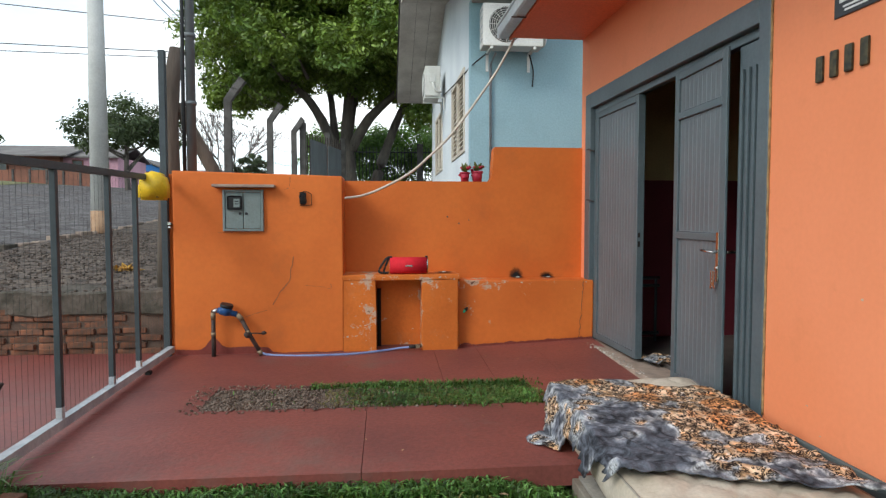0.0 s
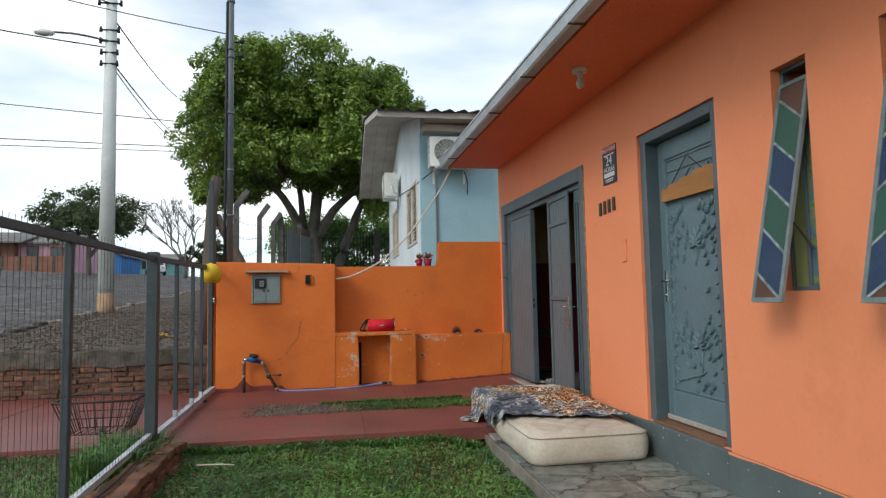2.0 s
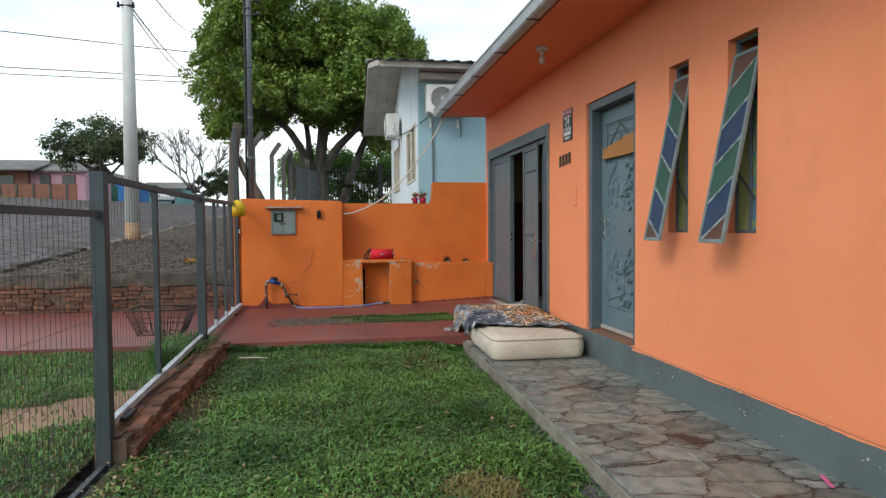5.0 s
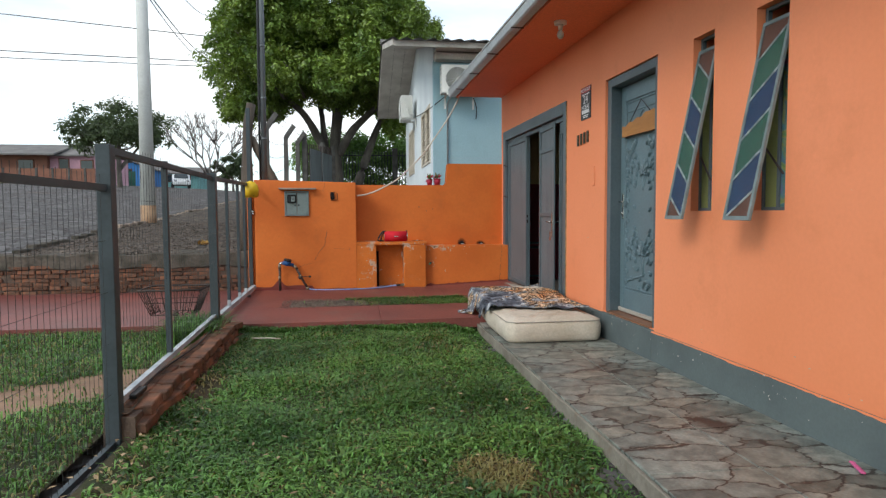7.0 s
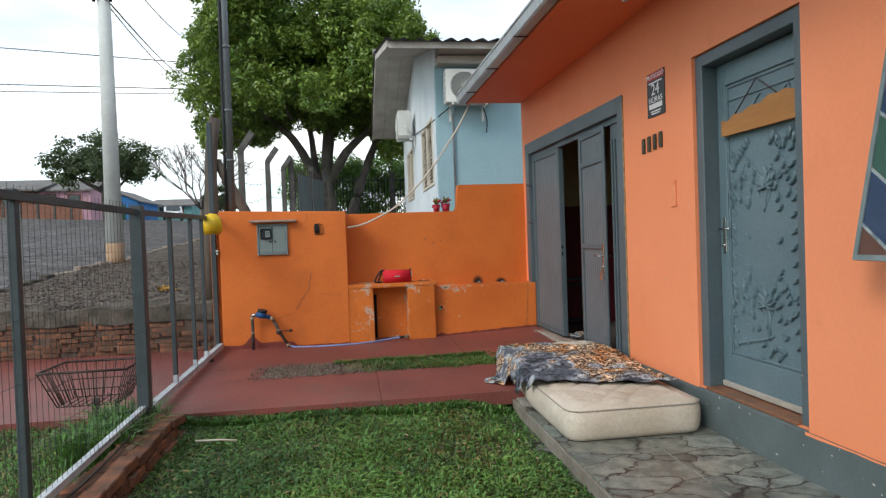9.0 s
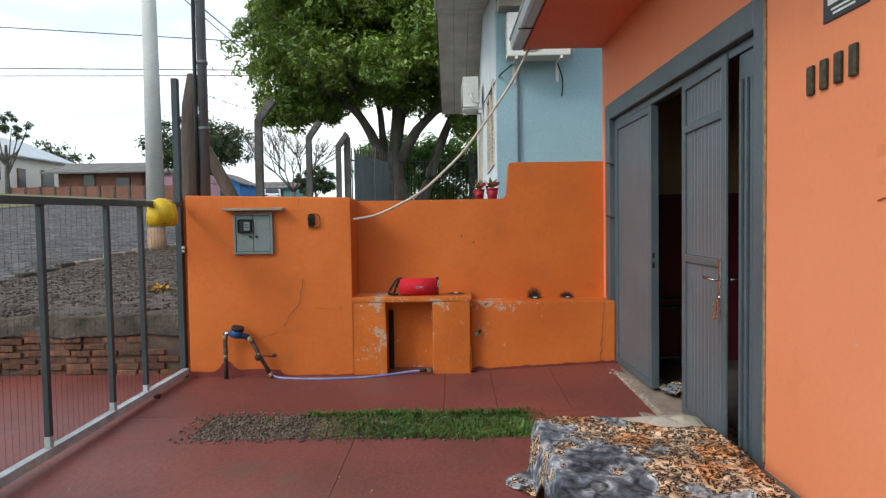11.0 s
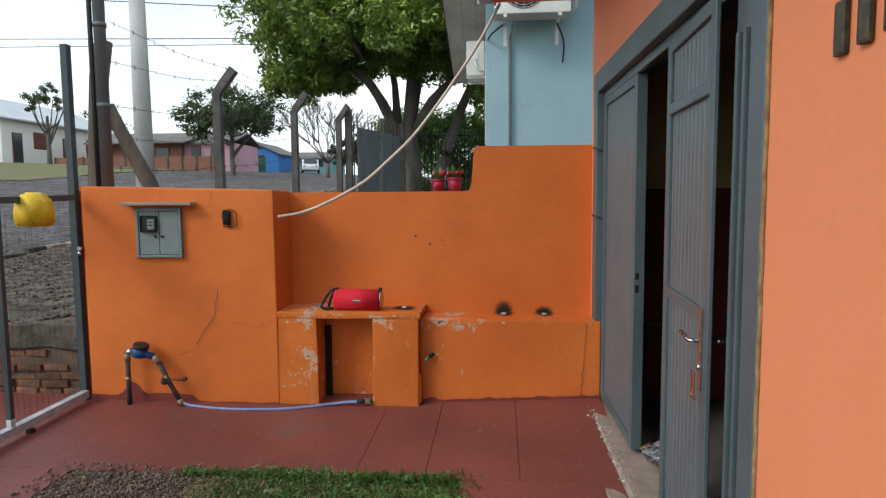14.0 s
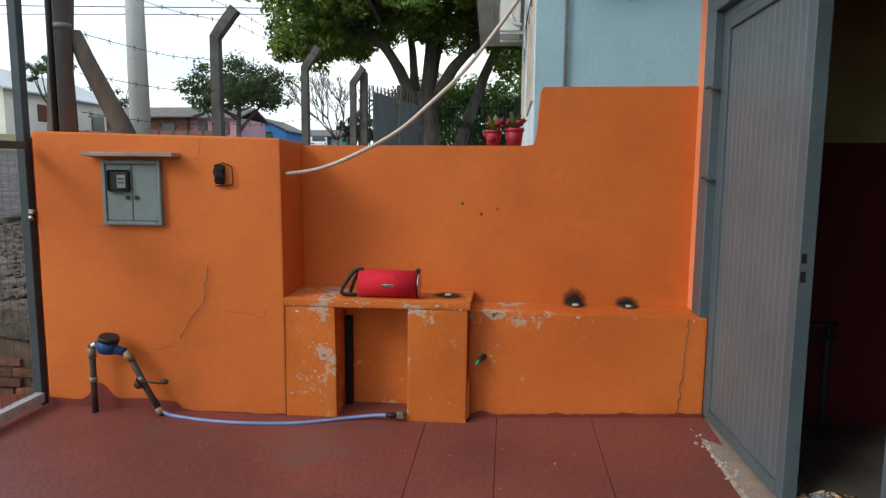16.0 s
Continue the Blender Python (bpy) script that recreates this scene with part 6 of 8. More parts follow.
def crease(p, s):
    return max(0.0, 1 - 2.6 * abs(noise.noise(p))) ** 2 * s


bl = nb()
nx, ny = 120, 110
rows = []
for j in range(ny + 1):
    row = []
    for i in range(nx + 1):
        u, v = i / nx, j / ny
        x = 0.66 + u * 1.12
        front = 2.86 - 0.26 * max(0, min(1, (x - 1.1) / 0.65)) + 0.05 * noise.noise(Vector((u * 5, 0, 1)))
        if x < 0.92:
            front += 0.30 * min(1, (0.92 - x) / 0.12)
        back = 4.0 - 0.17 * max(0, min(1, (x - 1.2) / 0.4)) + 0.04 * noise.noise(Vector((u * 6, 7, 1)))
        y = front + v * (back - front)
        wx = 0.08 * noise.noise(Vector((x * 3, y * 3, 8)))
        along = Vector((x * 2.0 + wx * 4, (y + 0.35 * x) * 7.5 + wx * 6, 0.0))
        fold = crease(along, 0.026) + crease(Vector((x * 9, y * 6, 3)) + Vector((wx, wx, 0)) * 9, 0.010) + 0.005 * abs(noise.noise(Vector((x * 18, y * 18, 6))))
        fold *= 1 - 0.62 * v
        fold += 0.014 * math.exp(-((v - 0.05) / 0.05) ** 2)
        if x >= 0.91:
            z = top_z(x, y) + 0.020 + fold
        else:
            gz = slab_z(x, y) if y > 3.42 else 0.205
            drop = top_z(0.91, y) + 0.020 - gz
            d = (0.91 - x) / 0.06
            z = gz + 0.010 + fold * 1.1 + drop * max(0, 1 - d) ** 0.8
        row.append(bl.verts.new((x + (0.02 * noise.noise(Vector((y * 7, x * 4, 0))) if x < 0.95 else 0), y, z)))
    rows.append(row)
for j in range(ny):
    for i in range(nx):
        x, y = rows[j][i].co.x, rows[j][i].co.y
        reach = 0.865 + 0.03 * noise.noise(Vector((y * 6, 5, 0))) - 0.15 * math.exp(-((y - 3.72) / 0.10) ** 2)
        if x < reach:
            continue
        bl.faces.new((rows[j][i], rows[j][i + 1], rows[j + 1][i + 1], rows[j + 1][i])).smooth = True
bmesh.ops.delete(bl, geom=[v for v in bl.verts if not v.link_faces], context="VERTS")
bmesh.ops.solidify(bl, geom=bl.faces[:], thickness=0.006)
solo("fleece_blanket", bl, M_BLANKET, "crumpled grey and leopard print fleece blanket over the mattress", "blanket", origin=(1.3, 3.5, 0.39))

# ---- posts behind the wall ----
mp = thing("steel_service_pole", (-1.60, 5.96, 1.76), "tall grey steel service pole with clamps and a black cable", "pole")
PX, PY = -1.60, 5.96
bm = nb()
rod(bm, (PX, PY, 1.6), (PX, PY, 6.6), 0.040, 0.036, 12)
part("pole", bm, M_STEELPOLE, mp)
bm = nb()
tube(bm, [(PX - 0.05, PY - 0.03, 1.72), (PX - 0.052, PY - 0.03, 2.4), (PX - 0.046, PY - 0.03, 3.8), (PX - 0.04, PY - 0.02, 5.0)], 0.016, 6)
part("cable", bm, M_DARK, mp, "black cable strapped to the pole")
for z in (2.35, 2.9, 3.6, 4.3, 4.4, 5.0):
    bm = nb()
    rod(bm, (PX, PY, z), (PX, PY, z + 0.03), 0.047, n=10)
    part("clamp", bm, M_STEELPOLE, mp)
for z in (4.32, 4.5):
    bm = nb()
    rod(bm, (PX, PY, z), (PX + 0.12, PY + 0.02, z + 0.02), 0.012, n=6)
    ball(bm, (PX + 0.13, PY + 0.02, z + 0.03), 0.03, (1, 1, 1.2), 8)
    part("insulator", bm, M_DARK, mp)
ow = thing("old_wooden_post", (-1.80, 6.32, 0.8), "split old wooden post leaning beside the pole", "post")
bm = nb()
tube(bm, [(-1.91, 6.30, 0.8), (-1.90, 6.30, 1.6), (-1.89, 6.31, 2.2), (-1.87, 6.32, 2.62), (-1.82, 6.33, 2.90)], 0.10, 10, 0.06)
roughen(bm, 0.02, 7)
part("trunk", bm, M_OLDWOOD, ow)
bm = nb()
tube(bm, [(-1.28, 6.36, 1.3), (-1.53, 6.36, 1.83), (-1.755, 6.36, 2.26), (-1.82, 6.36, 2.42)], 0.065, 8, 0.045)
roughen(bm, 0.012, 7)
part("strut", bm, M_OLDWOOD, ow, "slanting wooden strut")


def bent_post(x, y, z0, zb, w):
    t = thing("bent_concrete_post", (x, y, z0), "weathered concrete fence post with a bent top", "post", group="bent fence posts")
    b = nb()
    q = [(x, y, z0), (x, y, zb), (x + 0.17, y + 0.06, zb + 0.27)]
    rings = []
    for i, p in enumerate(q):
        p = Vector(p)
        off = [(-w, -w), (w, -w), (w, w), (-w, w)]
        tl = 0.0 if i < 1 else (0.35 if i == 1 else 0.75)
        rings.append([b.verts.new((p.x + a * math.cos(tl), p.y + c, p.z - a * math.sin(tl))) for a, c in off])
    for r0, r1 in zip(rings, rings[1:]):
        for i in range(4):
            b.faces.new((r0[i], r0[(i + 1) % 4], r1[(i + 1) % 4], r1[i]))
    b.faces.new(list(reversed(rings[0])))
    b.faces.new(rings[-1])
    bmesh.ops.subdivide_edges(b, edges=b.edges[:], cuts=3, use_grid_fill=True)
    roughen(b, 0.008, 6)
    part("shaft", b, M_CONC, t)
    return t


posts = [(-1.89, 8.38, 2.83, 0.044), (-1.81, 10.69, 2.94, 0.046), (-1.78, 13.1, 3.10, 0.05)]
for x, y, zb, w in posts:
    bent_post(x, y, land(x, y) - 0.1, zb, w)
bw = thing("barbed_wire", (-1.8, 6.3, 2.0), "strands of rusty barbed wire between the posts", "wire")
random.seed(4)
for k, (z0, z1, z2) in enumerate(((1.95, 2.05, 2.3), (2.18, 2.35, 2.55), (2.42, 2.62, 2.8), (2.75, 2.95, 3.1), (3.05, 3.08, 3.2))):
    bm = nb()
    up = 0.17 if k > 2 else 0.0
    pts = [(-1.78, 6.33, z0), (-1.83 + up * 0.4, 7.4, (z0 + z1) / 2 - 0.03), (-1.89 + up, 8.38, z1), (-1.86 + up, 9.5, (z1 + z2) / 2 - 0.04), (-1.81 + up, 10.69, z2), (-1.8 + up, 11.9, z2 + 0.05), (-1.78 + up, 13.1, z2 + 0.15)]
    q = smooth_path(pts, 8)
    tube(bm, q, 0.0022, 4)
    for p in q[1::2]:
        rod(bm, p + Vector((0, -0.015, -0.02)), p + Vector((0, 0.015, 0.02)), 0.002, n=3)
        rod(bm, p + Vector((0, 0.015, -0.02)), p + Vector((0, -0.015, 0.02)), 0.002, n=3)
    part("strand", bm, M_RUST, bw)

# iron driveway gate and railings beyond the posts
ig = thing("iron_street_gate", (-1.7, 14.5, 1.3), "black iron street gate of upright bars standing half open", "gate")
g0, g1 = Vector((-1.55, 13.3, 0)), Vector((-1.05, 15.5, 0))
for k in range(15):
    p = g0.lerp(g1, k / 14)
    bm = nb()
    rod(bm, (p.x, p.y, 1.35), (p.x, p.y, 3.1 + 0.01 * k), 0.012, n=4)
    part("bar", bm, M_RUST, ig)
for a, b in ((0.04, 0.48), (0.54, 0.96)):
    p, q = g0.lerp(g1, a), g0.lerp(g1, b)
    bm = nb()
    prism(bm, [(p.x + 0.03, p.y), (q.x + 0.03, q.y), (q.x + 0.045, q.y), (p.x + 0.045, p.y)], "z", 1.55, 3.0)
    part("sheet_panel", bm, M_STEELPOLE, ig, "dull grey sheet behind the bars")
for z in (1.5, 2.85):
    bm = nb()
    rod(bm, (g0.x, g0.y, z), (g1.x, g1.y, z + 0.1), 0.018, n=4)
    part("rail", bm, M_RUST, ig)
for x, y in ((-1.62, 13.2), (-1.28, 14.8), (-1.0, 15.6)):
    bm = nb()
    box(bm, x - 0.06, x + 0.06, y - 0.06, y + 0.06, 1.1, 3.3, 0.01)
    part("post", bm, M_CONC, ig)
rl = thing("iron_railing", (0, 19.5, 1.6), "black iron railing with square concrete posts", "railing")
for k in range(60):
    x = -1.2 + k * 0.105
    bm = nb()
    rod(bm, (x, 19.6, 1.7), (x, 19.6, 3.55), 0.011, n=4)
    part("bar", bm, M_WIRE, rl)
for z in (1.9, 3.4):
    bm = nb()
    rod(bm, (-1.3, 19.6, z), (5.0, 19.6, z), 0.018, n=4)
    part("rail", bm, M_WIRE, rl)
for x in (-1.35, 1.05, 3.4):
    bm = nb()
    box(bm, x - 0.09, x + 0.09, 19.5, 19.7, 1.6, 3.65, 0.01)
    part("post", bm, M_CONC, rl)


# ---- neighbouring house ----
nh = thing("neighbour_house", (3.5, 11.5, 1.0), "pale blue and white rendered house with a fibre cement roof", "house")
bm = nb()
box(bm, 1.02, 7.0, 8.10, 8.25, 0.9, 4.02)
part("wall", bm, M_BLUEWALL, nh, "pale blue front wall")
RIDGE_Y, RIDGE_Z, EAVE_F, EAVE_B = 11.2, 5.02, (7.5, 4.15), (14.4, 3.95)


def roof_z(y):
    """Underside of the gable roof."""
    if y < RIDGE_Y:
        return EAVE_F[1] + (RIDGE_Z - EAVE_F[1]) * (y - EAVE_F[0]) / (RIDGE_Y - EAVE_F[0])
    return EAVE_B[1] + (RIDGE_Z - EAVE_B[1]) * (EAVE_B[0] - y) / (EAVE_B[0] - RIDGE_Y)


bm = nb()
ys_, zs_ = [8.251, 8.60, 10.10, 11.75, 13.15, 14.2], [0.9, 2.27, 3.35, 3.90]
for a, c in zip(ys_, ys_[1:]):
    for d, e in zip(zs_, zs_[1:]):
        if d == 2.27 and (a in (8.60, 11.75)):
            continue
        box(bm, 1.02, 1.17, a, c, d, e)
prism(bm, [(8.251, 3.90), (14.2, 3.90), (14.2, roof_z(14.2) - 0.01), (RIDGE_Y, RIDGE_Z - 0.01), (8.251, roof_z(8.251) - 0.01)], "x", 1.02, 1.17)
bmesh.ops.remove_doubles(bm, verts=bm.verts, dist=0.0005)
part("wall", bm, M_WHITEWALL, nh, "white side wall rising into a gable")
bm = nb()
prism(bm, [(1.17, 14.05), (6.85, 14.05), (6.85, 8.25), (7.0, 8.25), (7.0, 14.2), (1.17, 14.2)], "z", 0.9, 3.98)
part("wall", bm, M_WHITEWALL, nh)
bm = nb()
box(bm, 1.022, 7.0, 8.12, 8.25, 4.02, roof_z(8.12) - 0.01)
part("wall", bm, M_WHITEWALL, nh, "white strip of wall under the eave")
# boards under the verge follow the slope
for k, (xa, xb) in enumerate(((0.30, 0.535), (0.541, 0.775), (0.781, 1.018))):
    bm = nb()
    prism(bm, [(EAVE_F[0], EAVE_F[1] - 0.02), (RIDGE_Y, RIDGE_Z - 0.02), (EAVE_B[0], EAVE_B[1] - 0.02), (EAVE_B[0], EAVE_B[1]), (RIDGE_Y, RIDGE_Z), (EAVE_F[0], EAVE_F[1])], "x", xa, xb)
    part("soffit_board", bm, M_EAVEWOOD, nh, "weather stained verge board")
bm = nb()
prism(bm, [(EAVE_F[0], EAVE_F[1] - 0.05), (RIDGE_Y, RIDGE_Z - 0.05), (EAVE_B[0], EAVE_B[1] - 0.05), (EAVE_B[0], EAVE_B[1] + 0.05), (RIDGE_Y, RIDGE_Z + 0.05), (EAVE_F[0], EAVE_F[1] + 0.05)], "x", 0.27, 0.298)
part("barge_board", bm, M_EAVEWOOD, nh, "pale barge board")
bm = nb()
box(bm, 0.30, 7.6, 7.47, 7.498, 4.08, 4.17)
box(bm, 1.03, 7.0, 7.85, 8.09, 3.98, 4.10, 0.01)
part("fascia", bm, M_EAVEWOOD, nh, "stained front fascia board")
bm = nb()
box(bm, 1.02, 7.6, 7.50, 8.09, 4.12, 4.14)
part("soffit_board", bm, M_EAVEWOOD, nh)
bm = nb()
n = 260
rows = []
for yy, zz in ((7.36, 4.17), (9.3, 4.64), (RIDGE_Y, RIDGE_Z + 0.08), (12.8, 4.53), (14.5, 3.99)):
    rows.append([bm.verts.new((0.24 + 7.5 * i / n, yy, zz + 0.026 * math.sin(6.283 * (0.24 + 7.5 * i / n) / 0.22))) for i in range(n + 1)])
for r0, r1 in zip(rows, rows[1:]):
    for i in range(n):
        bm.faces.new((r0[i], r0[i + 1], r1[i + 1], r1[i])).smooth = True
bmesh.ops.solidify(bm, geom=bm.faces[:], thickness=0.012)
part("roof", bm, M_FIBRO, nh, "corrugated fibre cement roof")
bm = nb()
tube(bm, [(0.22, RIDGE_Y, RIDGE_Z + 0.10), (7.7, RIDGE_Y, RIDGE_Z + 0.10)], 0.07, 8)
part("ridge_cap", bm, M_FIBRO, nh)
for y0, y1 in ((8.60, 10.10), (11.75, 13.15)):
    bm = nb()
    for a, c, d, e in ((y0, y0 + 0.06, 2.27, 3.35), (y1 - 0.06, y1, 2.27, 3.35), (y0 + 0.06, y1 - 0.06, 2.27, 2.31), (y0 + 0.06, y1 - 0.06, 3.29, 3.35), ((y0 + y1) / 2 - 0.04, (y0 + y1) / 2 + 0.04, 2.31, 3.29)):
        box(bm, 1.0, 1.10, a, c, d, e, 0.004)
    w = part("window", bm, M_CREAM, nh, "cream louvred shutters, closed")
    for k in range(16):
        z = 2.34 + k * 0.06
        for a, c in ((y0 + 0.07, (y0 + y1) / 2 - 0.05), ((y0 + y1) / 2 + 0.05, y1 - 0.07)):
            b = nb()
            box(b, 1.02, 1.06, a, c, z, z + 0.012)
            for v in b.verts:
                v.co.z -= 0.6 * (1.06 - v.co.x)
            part("slat", b, M_CREAM, w)
    b = nb()
    box(b, 1.085, 1.1, y0 + 0.06, y1 - 0.06, 2.31, 3.29)
    part("backing", b, M_DARK, w)


def aircon(cx, cy, cz, front, w=0.70, h=0.48, d=0.26):
    """An outdoor unit whose fan looks along `front` ('x' for -x, 'y' for -y)."""
    t = thing("air_conditioner", (cx, cy, cz - h / 2), "white outdoor air conditioner unit on brackets", "air conditioner", group="outdoor air conditioners")
    m = Matrix.Translation((cx, cy, cz)) @ Matrix.Rotation(0 if front == "y" else radians(-90), 4, "Z")

    def fin(b):
        bmesh.ops.transform(b, matrix=m, verts=b.verts)
        return b
    b = nb()
    box(b, -w / 2, w / 2, -d / 2, d / 2, -h / 2, h / 2, 0.02, 2)
    part("casing", fin(b), M_WHITE, t)
    b = nb()
    rod(b, (-0.08, -d / 2 - 0.004, 0), (-0.08, -d / 2 + 0.01, 0), 0.20, n=28)
    part("fan_well", fin(b), M_DARK, t)
    b = nb()
    for k in range(1, 9):
        q = [(-0.08 + 0.024 * k * math.cos(6.283 * i / 24), -d / 2 - 0.012, 0.024 * k * math.sin(6.283 * i / 24)) for i in range(25)]
        tube(b, q, 0.003, 4)
    for k in range(8):
        a = math.pi * k / 8
        rod(b, (-0.08 + 0.2 * math.cos(a), -d / 2 - 0.012, 0.2 * math.sin(a)), (-0.08 - 0.2 * math.cos(a), -d / 2 - 0.012, -0.2 * math.sin(a)), 0.003, n=4)
    part("grille", fin(b), M_WHITE, t)
    b = nb()
    box(b, w / 2 + 0.001, w / 2 + 0.012, -d * 0.22, d * 0.18, -h * 0.05, h * 0.22, 0.004)
    tube(b, smooth_path([(w / 2, 0.0, -h * 0.08), (w / 2 + 0.05, 0.01, -h * 0.18), (w / 2 + 0.05, 0.05, -h * 0.34), (w / 2 + 0.01, 0.14, -h * 0.36)], 4), 0.022, 7)
    part("service_cover", fin(b), M_WHITE, t, "valve cover with lagged pipes")
    for z in (0.16, 0.08, -0.02, -0.10, -0.17):
        b = nb()
        box(b, -w / 2 - 0.006, -w / 2 - 0.001, -d * 0.4, d * 0.4, z, z + 0.02, 0.002)
        part("side_louvre", fin(b), M_GUTTER, t)
    for s in (-0.25, 0.25):
        b = nb()
        box(b, s - 0.015, s + 0.015, -d / 2, d / 2 + 0.07, -h / 2 - 0.03, -h / 2 - 0.002)
        box(b, s - 0.015, s + 0.015, d / 2 + 0.05, d / 2 + 0.07, -h / 2 - 0.22, -h / 2 - 0.03)
        part("bracket", fin(b), M_WHITE, t)
    return t


aircon(1.46, 7.83, 3.62, "y")
aircon(0.80, 11.45, 3.72, "x", w=0.62, h=0.50)
pipe = thing("drain_pipe", (1.26, 8.07, 1.0), "thin grey drain pipe down the blue wall", "pipe")
bm = nb()
tube(bm, [(1.30, 7.95, 3.36), (1.26, 8.07, 3.26), (1.26, 8.07, 1.0)], 0.017, 7)
part("tube", bm, M_GUTTER, pipe)
bm = nb()
tube(bm, smooth_path([(1.7, 7.95, 3.36), (1.78, 8.07, 3.2), (1.77, 8.07, 3.0)], 5), 0.008, 5)
part("loose_wire", bm, M_DARK, pipe)
bm = nb()
tube(bm, smooth_path([(1.22, 8.0, 3.38), (1.05, 8.05, 3.25), (1.0, 9.2, 3.3), (1.0, 11.2, 3.5)], 5), 0.009, 5)
part("loose_wire", bm, M_DARK, pipe)

# ---- street pole, lamp and wires ----
sp_ = thing("street_pole", (-5.15, 12.44, 1.1), "pale tapered concrete street pole with a mud stained foot", "pole")
SX, SY = -5.15, 12.44
bm = nb()
rod(bm, (SX, SY, 1.55), (SX, SY, 8.0), 0.165, 0.105, 20)
part("shaft", bm, M_POLE, sp_)
bm = nb()
rod(bm, (SX, SY, 0.9), (SX, SY, 1.55), 0.172, 0.166, 20)
part("foot", bm, M_POLEBASE, sp_, "mud stained foot")
for z, L in ((7.85, 0.22), (7.25, 0.18), (7.0, 0.18), (6.75, 0.16), (6.5, 0.16)):
    bm = nb()
    rod(bm, (SX - L, SY - 0.1, z), (SX + L, SY - 0.1, z), 0.022, n=6)
    for s in (-1, 1):
        rod(bm, (SX + s * L, SY - 0.1, z - 0.05), (SX + s * L, SY - 0.1, z + 0.07), 0.035, 0.025, 8)
    part("insulator", bm, M_DARK, sp_)
bm = nb()
tube(bm, smooth_path([(SX, SY - 0.1, 7.0), (SX - 0.6, SY - 0.2, 7.08), (SX - 1.05, SY - 0.3, 7.06)], 5), 0.022, 7)
part("lamp_arm", bm, M_CONC, sp_)
bm = nb()
ball(bm, (SX - 1.2, SY - 0.32, 7.03), 0.17, (1.25, 0.6, 0.4), 12)
part("lamp_head", bm, M_WHITE, sp_, "cobra head street lamp")
wl_ = thing("overhead_wires", (SX, SY, 7), "black overhead electric wires between the poles", "wire")


def sag(p, q, s, n=14):
    p, q = Vector(p), Vector(q)
    return [p.lerp(q, i / n) - Vector((0, 0, s * 4 * (i / n) * (1 - i / n))) for i in range(n + 1)]


top = (SX, SY - 0.1, 7.85)
for p, q, s, r in ((top, (-16, 7.5, 11.5), 0.4, 0.014), ((SX - 0.1, SY, 6.9), (-17, 9, 8.6), 0.4, 0.014), ((SX + 0.12, SY, 7.44), (-9.3, 38, 13.6), 0.35, 0.016), ((SX + 0.12, SY, 6.45), (-9.1, 38, 10.9), 0.3, 0.016), ((SX + 0.12, SY, 6.35), (-8.9, 38, 10.8), 0.55, 0.012),
                   ((-60, 36, 16.0), (12, 36, 10.2), 0.1, 0.026), ((-60, 36, 11.9), (12, 36, 9.8), 0.1, 0.026), ((-60, 36, 11.2), (12, 36, 9.75), 0.15, 0.022), ((PX, PY, 4.6), (-9, 6, 6.5), 0.2, 0.006), ((0.6, 24, 8.4), (14, 26, 7.0), 0.3, 0.02)):
    bm = nb()
    tube(bm, sag(p, q, s), r, 5)
    part("wire", bm, M_DARK, wl_)


# ---- trees ----
def limb(bm, pts, r0, r1):
    tube(bm, smooth_path(pts, 5), r0, 9, r1)


def leaf_cloud(clumps, per, size, seed, squash=0.85, shell=0.55):
    """Leaf quads scattered over clumps; returns verts and faces."""
    rs = np.random.RandomState(seed)
    V, F = [], []
    base = 0
    for cx, cy, cz, r in clumps:
        n = int(per * (r / 0.8) ** 1.6)
        d = rs.normal(size=(n, 3))
        d /= np.linalg.norm(d, axis=1)[:, None]
        rad = r * (shell + (1 - shell) * rs.rand(n)) * (0.85 + 0.3 * rs.rand(n))
        c = np.array([cx, cy, cz]) + d * rad[:, None] * np.array([1, 1, squash])
        nrm = d + 0.4 * rs.normal(size=(n, 3)) + np.array([0, 0, 0.5])
        nrm /= np.linalg.norm(nrm, axis=1)[:, None]
        t = np.cross(nrm, rs.normal(size=(n, 3)))
        t /= np.linalg.norm(t, axis=1)[:, None]
        s = np.cross(nrm, t)
        L = size * (0.7 + 0.6 * rs.rand(n))[:, None]
        q = np.stack([c - t * L, c + s * L * 0.45 + nrm * L * 0.12, c + t * L, c - s * L * 0.45 + nrm * L * 0.12], axis=1).reshape(-1, 3)
        V.append(q)
        F.append(np.arange(n * 4).reshape(n, 4) + base)
        base += n * 4
    return np.concatenate(V), np.concatenate(F)


def fast_mesh(name, V, F, material):
    """A mesh of quads or triangles straight from arrays."""
    k = F.shape[1]
    me = bpy.data.meshes.new(name)
    me.vertices.add(len(V))
    me.vertices.foreach_set("co", np.asarray(V, dtype=np.float32).ravel())
    me.loops.add(F.size)
    me.loops.foreach_set("vertex_index", F.astype(np.int32).ravel())
    me.polygons.add(len(F))
    me.polygons.foreach_set("loop_start", np.arange(0, F.size, k, dtype=np.int32))
    me.materials.append(material)
    me.update(calc_edges=True)
    me.validate()
    return me


def crown_of(parent, clumps, per, size, seed, material, **kw):
    V, F = leaf_cloud(clumps, per, size, seed, **kw)
    V = V - np.array(base_of(parent))
    o = new("crown", fast_mesh("crown", V, F, material))
    o.parent = parent
    return o


